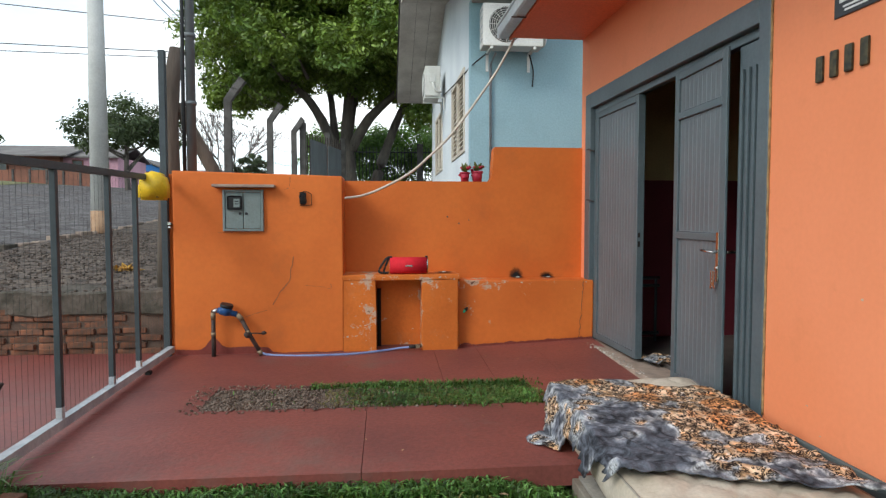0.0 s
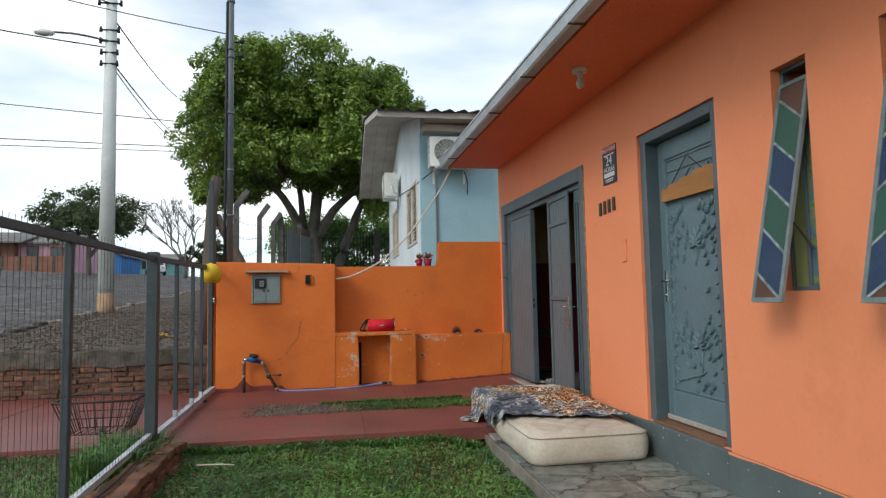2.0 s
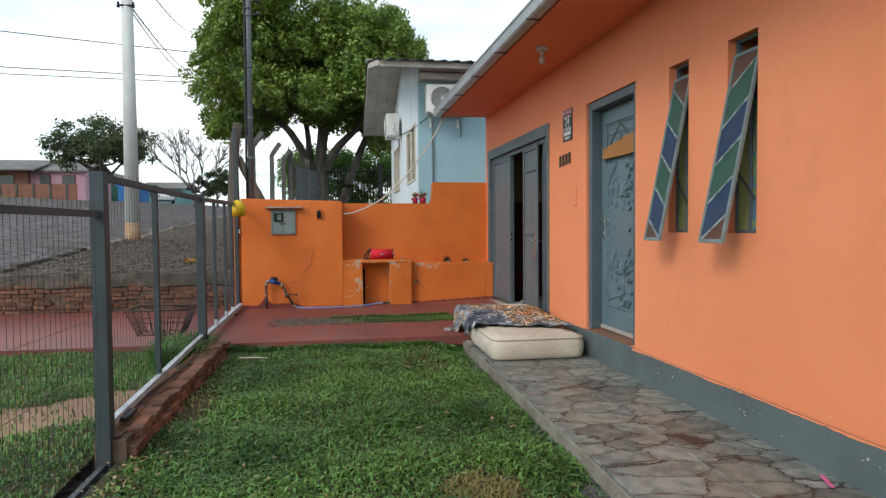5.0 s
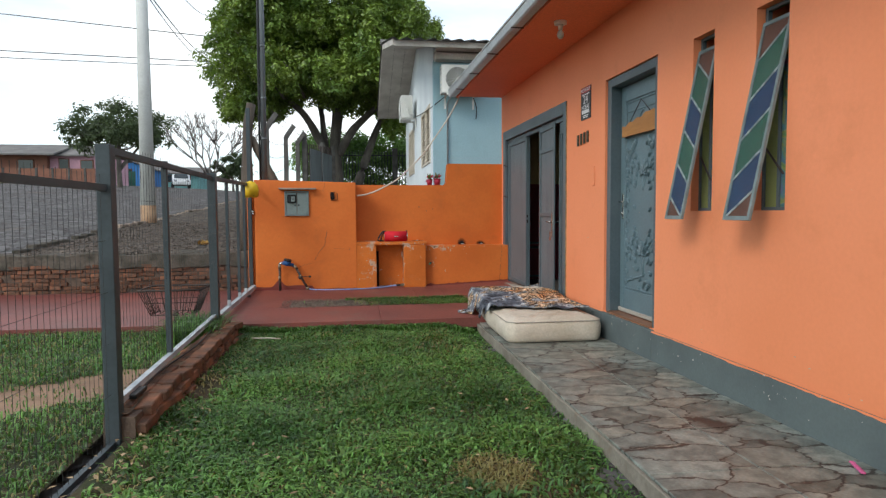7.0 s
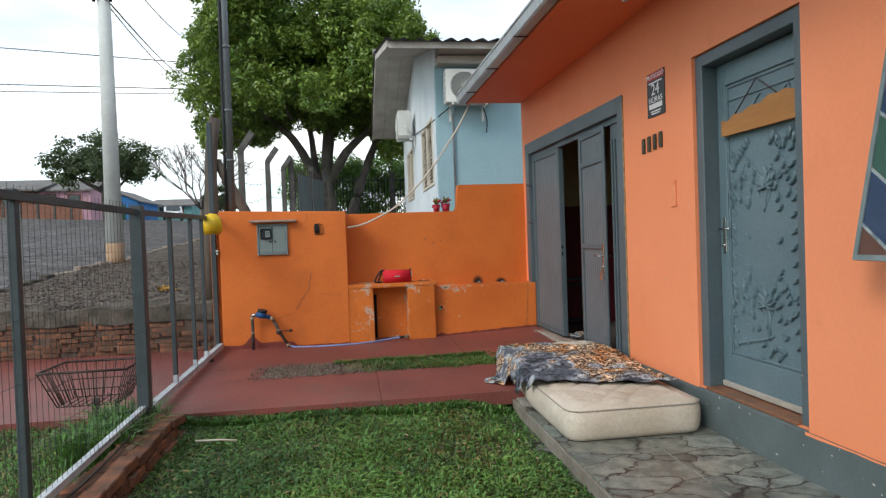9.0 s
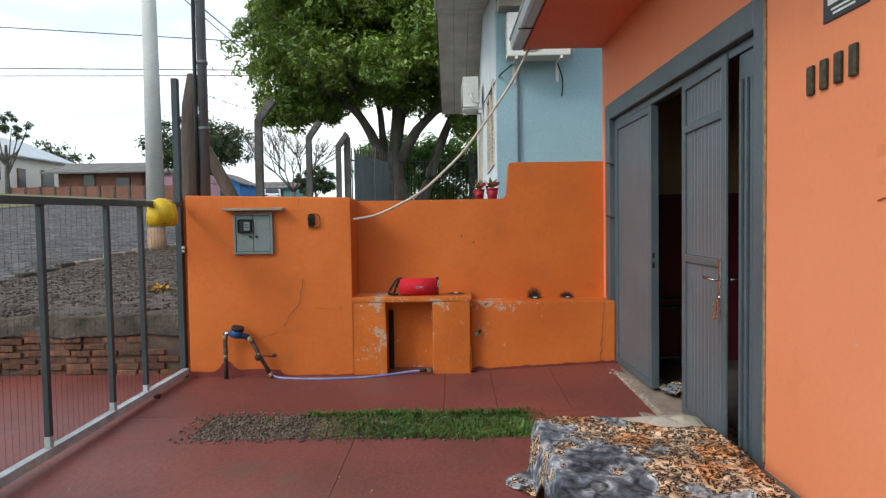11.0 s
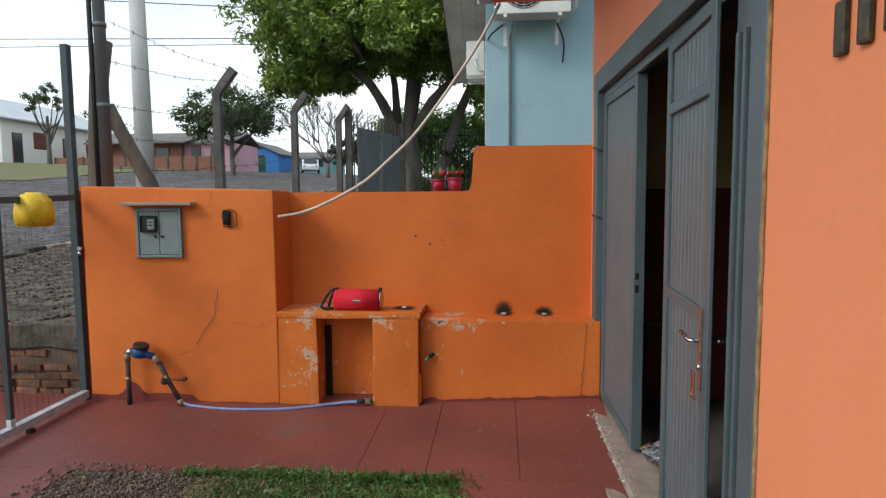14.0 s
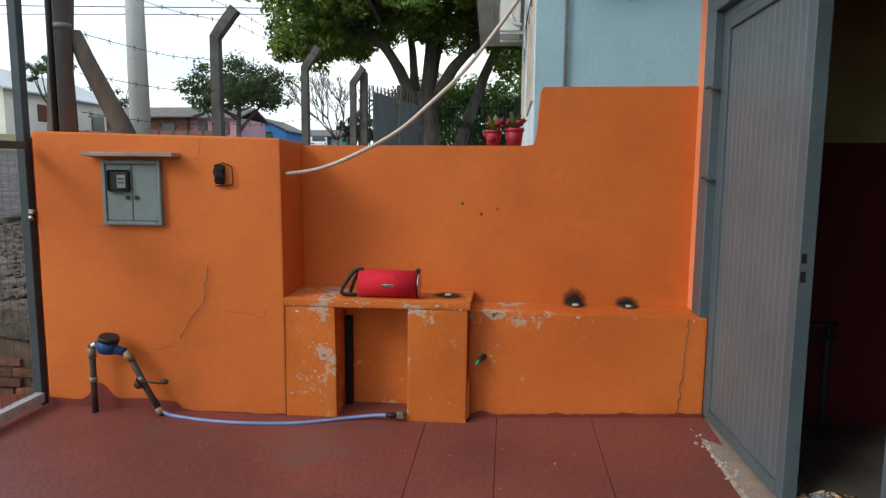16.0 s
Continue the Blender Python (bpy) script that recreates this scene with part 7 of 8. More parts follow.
TX, TY = -1.25, 18.0
tree = thing("broadleaf_tree", (TX, TY, 1.6), "large dense evergreen tree with a forked grey trunk", "tree")
bm = nb()
limb(bm, [(TX, TY, 1.4), (TX + 0.02, TY, 2.6), (TX - 0.02, TY, 3.5), (TX + 0.05, TY, 4.8), (TX + 0.2, TY, 6.5)], 0.27, 0.09)
limb(bm, [(TX - 0.05, TY, 2.7), (TX - 0.35, TY - 0.1, 3.4), (TX - 0.95, TY - 0.2, 4.5), (TX - 1.7, TY - 0.3, 5.2), (TX - 2.7, TY - 0.2, 6.2)], 0.17, 0.06)
limb(bm, [(TX + 0.1, TY, 3.3), (TX + 0.6, TY - 0.2, 4.1), (TX + 1.4, TY - 0.2, 4.9), (TX + 2.4, TY, 6.3)], 0.16, 0.06)
limb(bm, [(TX + 0.48, TY + 0.3, 1.4), (TX + 0.72, TY + 0.3, 2.3), (TX + 1.05, TY + 0.3, 3.3), (TX + 1.4, TY + 0.25, 4.2), (TX + 1.9, TY + 0.2, 5.2)], 0.19, 0.08)
limb(bm, [(TX - 0.35, TY, 3.5), (TX - 0.45, TY + 0.3, 4.6), (TX - 0.8, TY + 0.5, 6.4)], 0.13, 0.05)
limb(bm, [(TX - 0.02, TY, 3.5), (TX + 0.2, TY + 0.6, 5.0), (TX + 0.6, TY + 1.2, 6.8)], 0.16, 0.05)
random.seed(12)
for k in range(26):
    a = random.uniform(0, 6.28)
    p = Vector((TX - 0.2 + 2.0 * math.cos(a), TY + 1.6 * math.sin(a), random.uniform(4.8, 6.2)))
    q = p + Vector((1.5 * math.cos(a), 1.2 * math.sin(a), random.uniform(0.6, 1.8)))
    tube(bm, [p, p.lerp(q, 0.5) + Vector((0, 0, 0.1)), q], 0.05, 5, 0.015)
roughen(bm, 0.02, 4)
part("trunk", bm, M_BARK, tree)
clumps = []
rs = np.random.RandomState(7)
for k in range(430):
    a, e = rs.uniform(0, 6.283), math.asin(rs.uniform(-0.55, 1.0))
    f = rs.uniform(0.68, 1.0) if k % 3 else rs.uniform(0.25, 0.8)
    ce = math.copysign(abs(math.cos(e)) ** 0.45, math.cos(e))
    x = 3.6 * f * math.copysign(abs(math.cos(a)) ** 0.85, math.cos(a)) * ce
    y = 3.3 * f * math.sin(a) * ce
    z = 2.28 * f * math.sin(e) ** 0.74 if e > 0 else 2.5 * f * math.sin(e)
    if x > 0:
        x *= 0.93
    bump = 1 + 0.26 * noise.noise(Vector((x, y, z)) * 0.55)
    cx, cz = -1.15 + x * bump, 6.35 + z * bump
    if cz < 5.0 and -1.5 < cx - TX < 1.3 and rs.rand() < 0.85:
        continue
    clumps.append((cx, TY + y * bump, cz, rs.uniform(0.36, 0.74)))
for k in range(26):
    clumps.append((rs.uniform(-4.6, -2.6), TY + rs.uniform(-1.5, 1.5), rs.uniform(4.5, 5.3), rs.uniform(0.3, 0.5)))
for k in range(22):
    clumps.append((rs.uniform(0.5, 2.8), TY + rs.uniform(-1, 1.5), rs.uniform(4.1, 5.0), rs.uniform(0.3, 0.55)))
for k in range(16):
    clumps.append((TX + rs.uniform(-0.4, 2.0), TY + rs.uniform(-1.2, 1.4), rs.uniform(5.0, 5.4), rs.uniform(0.32, 0.45)))
bunches = []
for cx, cy, cz, r in clumps:
    for k in range(8):
        d = rs.normal(size=3) + 0.8 * np.array([(cx + 1.15) / 3.5, (cy - TY) / 3.3, (cz - 5.6) / 2.4])
        d /= np.linalg.norm(d)
        bunches.append((cx + d[0] * r * 0.9, cy + d[1] * r * 0.9, cz + d[2] * r * 0.8, rs.uniform(0.15, 0.27)))
crown_of(tree, clumps, 210, 0.07, 3, M_LEAVES, shell=0.3)
crown_of(tree, bunches, 470, 0.062, 4, M_LEAVES, shell=0.55, squash=1.0)
tree.location, tree.scale = (-0.95, 16.6, 1.588), (0.922, 0.922, 0.922)


def small_tree(name, label, x, y, z0, h, w, n, per, size, seed, material, bark=M_BARK, low=0.35):
    t = thing(name, (x, y, z0), label, "tree")
    r = np.random.RandomState(seed)
    b = nb()
    limb(b, [(x, y, z0 - 0.3), (x + 0.1 * w * r.randn() * 0.3, y, z0 + h * 0.25), (x, y, z0 + h * 0.6)], 0.035 * h, 0.015 * h)
    for k in range(7):
        a = 6.283 * k / 7 + r.rand()
        limb(b, [(x, y, z0 + h * (0.2 + 0.04 * k)), (x + 0.22 * w * math.cos(a), y + 0.2 * w * math.sin(a), z0 + h * 0.5), (x + 0.42 * w * math.cos(a), y + 0.4 * w * math.sin(a), z0 + h * (0.65 + 0.25 * r.rand()))], 0.014 * h, 0.004 * h)
    part("trunk", b, bark, t)
    cl = []
    for k in range(n):
        a, e, f = r.uniform(0, 6.283), math.asin(r.uniform(-0.6, 1)), r.uniform(0.3, 1.0)
        cl.append((x + 0.5 * w * f * math.cos(a) * math.cos(e), y + 0.5 * w * f * math.sin(a) * math.cos(e), z0 + h * (low + (1 - low) * 0.5) + h * (1 - low) * 0.5 * f * math.sin(e), r.uniform(0.05, 0.12) * w))
    crown_of(t, cl, per, size, seed + 1, material, shell=0.2)
    return t


small_tree("street_tree", "dark spreading street tree with open foliage", -14.7, 38.0, 3.0, 5.2, 6.4, 150, 150, 0.11, 31, M_FARLEAF, low=0.3)
small_tree("round_tree", "round dark green tree behind the houses", -43.5, 70.0, 5.0, 6.5, 9.0, 60, 40, 0.2, 35, M_FARLEAF, low=0.1)
small_tree("clipped_tree", "pruned street tree with few leafy tufts", -27.9, 40.0, 4.0, 5.0, 3.0, 26, 420, 0.10, 37, M_FARLEAF, low=0.55)
small_tree("tall_tree", "tall dark tree beside the cream house", -62, 60.0, 4.75, 9.2, 8.0, 60, 40, 0.2, 39, M_FARLEAF, low=0.1)
small_tree("round_shrub", "dense dark green shrub by the street", -9.3, 45.0, 3.0, 2.9, 3.2, 60, 900, 0.09, 41, M_FARLEAF, low=0.0)
hd = thing("garden_hedge", (1.5, 21.0, 1.8), "leafy green hedge behind the iron railing", "hedge")
rs = np.random.RandomState(44)
hc = [(rs.uniform(-2.5, 5.5), 21.0 + rs.uniform(-0.6, 0.8), rs.uniform(1.8, 3.9), rs.uniform(0.3, 0.55)) for _ in range(190)]
hc += [(rs.uniform(-2.4, 1.6), 21.4 + rs.uniform(-0.5, 0.8), rs.uniform(3.5, 4.3), rs.uniform(0.3, 0.5)) for _ in range(60)]
hc += [(rs.uniform(1.0, 4.5), 22.5 + rs.uniform(-0.6, 0.8), rs.uniform(3.2, 4.9), rs.uniform(0.3, 0.6)) for _ in range(40)]
crown_of(hd, hc, 460, 0.062, 45, M_HEDGE)


def bare_tree(x, y, z0, h, seed):
    t = thing("bare_tree", (x, y, z0), "leafless pale tree with fanning twigs", "tree")
    r = random.Random(seed)
    b = nb()

    def grow(p, d, L, rad, k):
        q = p + d * L
        tube(b, [p, p.lerp(q, 0.5) + Vector((r.uniform(-1, 1), r.uniform(-1, 1), 0)) * L * 0.05, q], rad, 4, rad * 0.6)
        if k == 0:
            return
        for _ in range(3):
            nd = (d + Vector((r.uniform(-0.6, 0.6), r.uniform(-0.6, 0.6), r.uniform(-0.1, 0.35)))).normalized()
            grow(q, nd, L * r.uniform(0.55, 0.8), rad * 0.66, k - 1)
    base = Vector((x, y, z0 - 0.2))
    tube(b, [base, base + Vector((0, 0, h * 0.2))], 0.16, 6, 0.13)
    for k in range(7):
        a = 6.283 * k / 7
        grow(base + Vector((0, 0, h * 0.18)), Vector((0.75 * math.cos(a), 0.75 * math.sin(a), 0.85)).normalized(), h * 0.30, 0.075, 4)
    part("crown", b, M_TWIG, t)


bare_tree(-10.9, 45.0, 3.05, 6.1, 5)


# ---- far houses ----
def far_house(name, label, x0, x1, y0, y1, z0, eave, ridge, wall, roofm, openings, axis="x", over=0.5):
    t = thing(name, ((x0 + x1) / 2, (y0 + y1) / 2, z0), label, "house", group="houses across the street")
    b = nb()
    box(b, x0, x1, y0, y1, z0 - 1.0, eave)
    if axis == "y":
        prism(b, [(x0, eave), (x1, eave), ((x0 + x1) / 2, ridge - 0.15)], "y", y0, y1)
    part("wall", b, wall, t)
    b = nb()
    if axis == "x":
        my = (y0 + y1) / 2
        prism(b, [(y0 - over, eave - 0.1), (my, ridge), (y1 + over, eave - 0.1), (y1 + over, eave + 0.02), (my, ridge + 0.13), (y0 - over, eave + 0.02)], "x", x0 - over, x1 + over)
    else:
        mx = (x0 + x1) / 2
        prism(b, [(x0 - over, eave - 0.15), (mx, ridge), (x1 + over, eave - 0.15), (x1 + over, eave - 0.02), (mx, ridge + 0.13), (x0 - over, eave - 0.02)], "y", y0 - over, y1 + over)
    part("roof", b, roofm, t)
    for side, p, q, za, zb, kind in openings:
        b = nb()
        if side == "front":
            box(b, p, q, y0 - 0.06, y0 + 0.05, za, zb, 0.02)
        else:
            box(b, x1 - 0.05, x1 + 0.06, p, q, za, zb, 0.02)
        w = part("door" if kind == "door" else "window", b, M_FARWOOD, t)
        b = nb()
        if side == "front":
            box(b, p + 0.08, q - 0.08, y0 - 0.075, y0 - 0.061, za + 0.08, zb - 0.08)
        else:
            box(b, x1 + 0.061, x1 + 0.075, p + 0.08, q - 0.08, za + 0.08, zb - 0.08)
        part("pane", b, M_FARGLASS if kind != "shutter" else M_FARWOOD, w)
    return t


far_house("cream_house", "long cream rendered house with a pale roof", -44.5, -35.4, 45, 58, 4.3, 7.7, 9.8, M_CREAMHOUSE, M_PALEROOF,
          [("front", -38.6, -37.2, 5.8, 7.1, "shutter"), ("side", 46.0, 47.0, 4.4, 6.7, "door"), ("side", 48.2, 49.6, 5.6, 6.9, "shutter"), ("side", 51.5, 52.5, 4.4, 6.7, "door"), ("side", 54.5, 56.2, 5.3, 6.8, "window")], axis="y", over=0.7)
far_house("raw_brick_house", "low raw brick house under a wide grey roof", -31.0, -24.3, 50, 56, 3.9, 6.05, 7.0, M_RAWBRICK, M_TILEROOF,
          [("front", -26.4, -25.2, 4.5, 5.7, "window"), ("front", -29.0, -28.0, 4.0, 6.0, "door")], over=0.9)
far_house("pink_house", "small pink rendered house", -24.25, -20.3, 50.4, 56, 3.8, 6.05, 6.95, M_PINKHOUSE, M_TILEROOF,
          [("front", -23.6, -22.8, 4.0, 5.8, "door"), ("front", -22.0, -21.0, 4.7, 5.7, "window")], over=0.3)
far_house("blue_house", "bright blue painted house", -25.4, -20.6, 62, 68, 4.3, 5.9, 7.0, M_BLUEHOUSE, M_TILEROOF,
          [("front", -23.0, -22.0, 4.9, 5.8, "window"), ("front", -24.9, -24.1, 4.4, 5.8, "door")], axis="y", over=0.4)
far_house("teal_house", "pale teal house far up the street", -22.4, -18.2, 72, 79, 4.6, 6.0, 6.8, M_TEALHOUSE, M_TILEROOF,
          [("front", -21.6, -20.8, 5.0, 5.8, "window"), ("front", -19.8, -19.0, 5.0, 5.8, "window")], over=0.5)
far_house("grey_house", "low grey house at the end of the street", -27.2, -23.9, 76, 82, 4.7, 6.0, 6.8, M_WHITEWALL, M_TILEROOF,
          [("front", -26.0, -25.0, 5.1, 5.8, "window")], over=0.5)
fe = thing("far_yard_fence", (-24, 47, 3.9), "low plank and brick fence in front of the far houses", "fence")
for k in range(12):
    bm = nb()
    x = -32 + k * 1.1
    box(bm, x - 0.07, x + 0.07, 45.9, 46.05, 3.2, 4.75, 0.01)
    part("post", bm, M_CONC, fe)
bm = nb()
box(bm, -32, -19.2, 45.95, 46.0, 3.2, 4.7)
part("boarding", bm, M_RAWBRICK, fe)
gf = thing("green_far_fence", (-17, 58, 4.2), "dark green mesh fence up the street", "fence")
bm = nb()
box(bm, -24.2, -20.4, 58.0, 58.06, 3.6, 5.3)
part("panel", bm, M_GREENFENCE, gf)

# parked car up the street
car = thing("parked_car", (-18.0, 64, 3.9), "small white hatchback parked up the street", "car")
CX, CY, CZ = -18.0, 64.0, land(-18.0, 64.0)
bm = nb()
prism(bm, [(-2.0, 0.28), (2.0, 0.28), (2.02, 0.62), (1.85, 0.82), (0.95, 0.92), (0.35, 1.40), (-1.25, 1.45), (-1.95, 0.95)], "x", -0.82, 0.82)
bmesh.ops.bevel(bm, geom=[e for e in bm.edges], offset=0.06, segments=2, affect="EDGES")
bmesh.ops.transform(bm, matrix=Matrix.Translation((CX, CY, CZ)) @ Matrix.Rotation(radians(197), 4, "Z"), verts=bm.verts)
part("body", bm, M_CARWHITE, car)
Rm = Matrix.Translation((CX, CY, CZ)) @ Matrix.Rotation(radians(197), 4, "Z")
for pts in ([(-0.66, 0.97, 0.98), (0.66, 0.97, 0.98), (0.6, 0.45, 1.37), (-0.6, 0.45, 1.37)],):
    bm = nb()
    f = [bm.verts.new(Vector(p) + Vector((0, 0.06, 0.03))) for p in pts]
    g = [bm.verts.new(Vector(p)) for p in pts]
    bm.faces.new(f)
    bm.faces.new(list(reversed(g)))
    for i in range(4):
        bm.faces.new((f[i], g[i], g[(i + 1) % 4], f[(i + 1) % 4]))
    bmesh.ops.recalc_face_normals(bm, faces=bm.faces)
    bmesh.ops.transform(bm, matrix=Rm, verts=bm.verts)
    part("windscreen", bm, M_FARGLASS, car, "dark windscreen")
for sx in (-0.8, 0.8):
    for sy in (-1.25, 1.25):
        bm = nb()
        rod(bm, (sx - 0.09, sy, 0.29), (sx + 0.09, sy, 0.29), 0.29, n=16)
        bmesh.ops.transform(bm, matrix=Rm, verts=bm.verts)
        part("wheel", bm, M_TYRE, car)
    bm = nb()
    ball(bm, (sx * 0.72, 1.98, 0.68), 0.13, (1.2, 0.4, 0.8), 8)
    bmesh.ops.transform(bm, matrix=Rm, verts=bm.verts)
    part("headlight", bm, M_CHROME, car)

# far green verge by the cream house
bm = nb()
sheet(bm, span(-36, -20, 24), span(28, 43, 20), lambda x, y: land(x, y) + 0.03)
tagged(new("far_verge", mesh_of("far_verge", bm, M_FARTURF)), "dull worn grass before the far houses", "grass", kind="structure")

# kerb stones at the street pole
kb = tagged(new("kerb_street"), "broken line of pale kerb stones beside the street", "kerb", kind="structure")
random.seed(17)
for k in range(46):
    y = 6.9 + k * 0.42
    x = -5.2 + 0.05 * math.sin(y * 1.1) - 0.004 * y
    bm = nb()
    box(bm, x - 0.06, x + 0.06, y - 0.19, y + 0.19, land(x, y) - 0.12, land(x, y) + 0.045 + random.uniform(-0.035, 0.025), 0.015, 1)
    bmesh.ops.rotate(bm, verts=bm.verts, cent=(x, y, land(x, y)), matrix=Matrix.Rotation(radians(random.uniform(-5, 5)), 3, "Z"))
    part("kerb_stone", bm, M_COAT if y < 10 else M_HOOD, kb)


# ---- grass, gravel, litter ----
def blades(n, x0, x1, y0, y1, zf, length, width, seed, flat=0.5, keep=None, dense=None):
    """Bent blades of three quads' worth, as an array of quads."""
    r = np.random.RandomState(seed)
    P = np.column_stack([r.uniform(x0, x1, n), r.uniform(y0, y1, n)])
    if keep is not None:
        P = P[np.array([keep(a, b) for a, b in P])]
    n = len(P)
    z = np.array([zf(a, b) for a, b in P])
    a = r.uniform(0, 6.283, n)
    d = np.column_stack([np.cos(a), np.sin(a)])
    s = np.column_stack([-np.sin(a), np.cos(a)])
    L = length * (0.5 + 0.9 * r.rand(n))
    if dense:
        L *= np.array([0.55 + 1.1 * max(0.0, 0.45 + noise.noise(Vector((a_ * dense, b_ * dense, 11)))) for a_, b_ in P])
    W = width * (0.6 + 0.7 * r.rand(n))
    lean = flat * (0.4 + 1.2 * r.rand(n))
    base = np.column_stack([P, z - 0.005])
    def ring(f, w, up):
        c = base.copy()
        c[:, :2] += d * (L * lean * f)[:, None]
        c[:, 2] += L * up
        o = np.zeros_like(c)
        o[:, :2] = s * (W * w)[:, None]
        return c - o, c + o
    r0, r1, r2 = ring(0, 0.5, 0), ring(0.45, 0.5, 0.55), ring(1.0, 0.12, 0.72 - 0.25 * flat)
    V = np.stack([r0[0], r0[1], r1[1], r1[0], r2[1], r2[0]], axis=1).reshape(-1, 3)
    k = np.arange(n)[:, None] * 6
    F = np.concatenate([k + np.array([[0, 1, 2, 3]]), k + np.array([[3, 2, 4, 5]])])
    return V, F


SPOT = (0.25, -0.22)


def bare(x, y):
    g = noise.noise(Vector((x * 1.4, y * 1.1, 5)))
    spot = 1.15 * math.exp(-(((x - SPOT[0]) / 0.17) ** 2 + ((y - SPOT[1]) / 0.24) ** 2)) + math.exp(-(((x + 1.38) / 0.14) ** 2 + ((y - 1.7) / 1.1) ** 2)) + math.exp(-(((x + 1.45) / 0.22) ** 2 + ((y + 0.1) / 0.7) ** 2))
    return random.random() > 1.3 * max(0, g - 0.08) + 0.85 * spot


V, F = blades(1500, SPOT[0] - 0.22, SPOT[0] + 0.22, SPOT[1] - 0.3, SPOT[1] + 0.3, lawn_z, 0.05, 0.006, 77, 1.0, lambda x, y: ((x - SPOT[0]) / 0.2) ** 2 + ((y - SPOT[1]) / 0.27) ** 2 < 0.4 + 0.6 * random.random())
tagged(new("dead_grass", fast_mesh("dead_grass", V, F, M_DRYGRASS)), "patch of dead straw coloured grass in the lawn", "grass", kind="stuff")
random.seed(2)


def dry_side(x, y):
    """Drier towards the yard and in drifts."""
    return random.random() < 0.25 + 0.55 * min(1, max(0, (y - 0.6) / 1.6)) + 0.5 * noise.noise(Vector((x * 1.6, y * 1.3, 21)))


for nm, m, n, L, W, sd, flat, keep, label in (
        ("lawn_grass", M_GRASS, 98000, 0.050, 0.0095, 1, 0.68, bare, "short broad bladed green lawn grass"),
        ("lawn_weeds", M_WEED, 12000, 0.042, 0.024, 3, 1.15, bare, "flat broad leaved weeds among the lawn grass"),
        ("dry_grass", M_DRYGRASS, 17000, 0.042, 0.009, 2, 0.9, dry_side, "dry straw coloured blades in the lawn")):
    V, F = blades(n, -1.50, 0.862, -2.6, 3.44, lawn_z, L, W, sd, flat, keep, 2.3)
    tagged(new(nm, fast_mesh(nm, V, F, m)), label, "grass", kind="stuff")
V, F = blades(5200, -1.75, 0.862, 3.30, 3.47, lambda x, y: lawn_z(x, 3.4) + 0.01, 0.075, 0.009, 5, 0.5)
V2, F2 = blades(2600, 0.79, 0.866, -2.6, 3.4, lawn_z, 0.058, 0.009, 6, 0.6)
tagged(new("edge_grass", fast_mesh("edge_grass", np.concatenate([V, V2]), np.concatenate([F, F2 + len(V)]), M_GRASS)), "longer grass along the lawn's edges", "grass", kind="stuff")


def off_track(x, y):
    u = y - 1.25 - 0.62 * (x + 2.5)
    return random.random() < (0.12 if abs(u) < 0.36 else 0.9)


V, F = blades(42000, -5.2, -1.70, -1.2, 3.55, verge_z, 0.055, 0.008, 9, 0.6, off_track)
V2, F2 = blades(9000, -12, -5.2, -1.5, 3.55, verge_z, 0.08, 0.02, 10, 0.5, off_track)
Vd, Fd = blades(9000, -5.2, -1.70, -1.2, 3.55, verge_z, 0.05, 0.008, 19, 0.8, off_track)
tagged(new("verge_straw", fast_mesh("verge_straw", Vd, Fd, M_DRYGRASS)), "yellowed blades among the verge grass", "grass", kind="stuff")
tagged(new("verge_grass", fast_mesh("verge_grass", np.concatenate([V, V2]), np.concatenate([F, F2 + len(V)]), M_GRASS)), "rough green grass on the verge outside the fence", "grass", kind="stuff")
V, F = blades(1500, -2.0, -1.62, 2.55, 3.35, lambda x, y: 0.2, 0.26, 0.010, 12, 0.55)
tagged(new("grass_tuft", fast_mesh("grass_tuft", V, F, M_GRASS)), "tall tufts of grass round the fence post", "grass", kind="stuff")


def green_end(x, y):
    return random.random() < min(1, max(0.02, (x + 0.35) / 0.5))


V, F = blades(8000, -1.05, 0.98, 4.37, 4.80, lambda x, y: 0.262, 0.045, 0.007, 14, 0.7, green_end)
V2, F2 = blades(1100, -0.5, 0.95, 4.76, 4.83, slab_z, 0.05, 0.007, 15, 0.6)
V3, F3 = blades(3200, -0.25, 1.06, 4.29, 4.88, slab_z, 0.045, 0.007, 16, 0.9, lambda x, y: random.random() < 0.3 + 1.3 * noise.noise(Vector((x * 5, y * 5, 2))))
F = np.concatenate([F, F2 + len(V), F3 + len(V) + len(V2)])
V = np.concatenate([V, V2, V3])
Vd, Fd = blades(1500, -0.4, 0.95, 4.37, 4.80, lambda x, y: 0.262, 0.04, 0.006, 17, 1.0)
tagged(new("strip_straw", fast_mesh("strip_straw", Vd, Fd, M_DRYGRASS)), "dry blades among the grass of the strip", "grass", kind="stuff")
tagged(new("strip_grass", fast_mesh("strip_grass", V, F, M_GRASS)), "short grass in the strip between the concrete", "grass", kind="stuff")


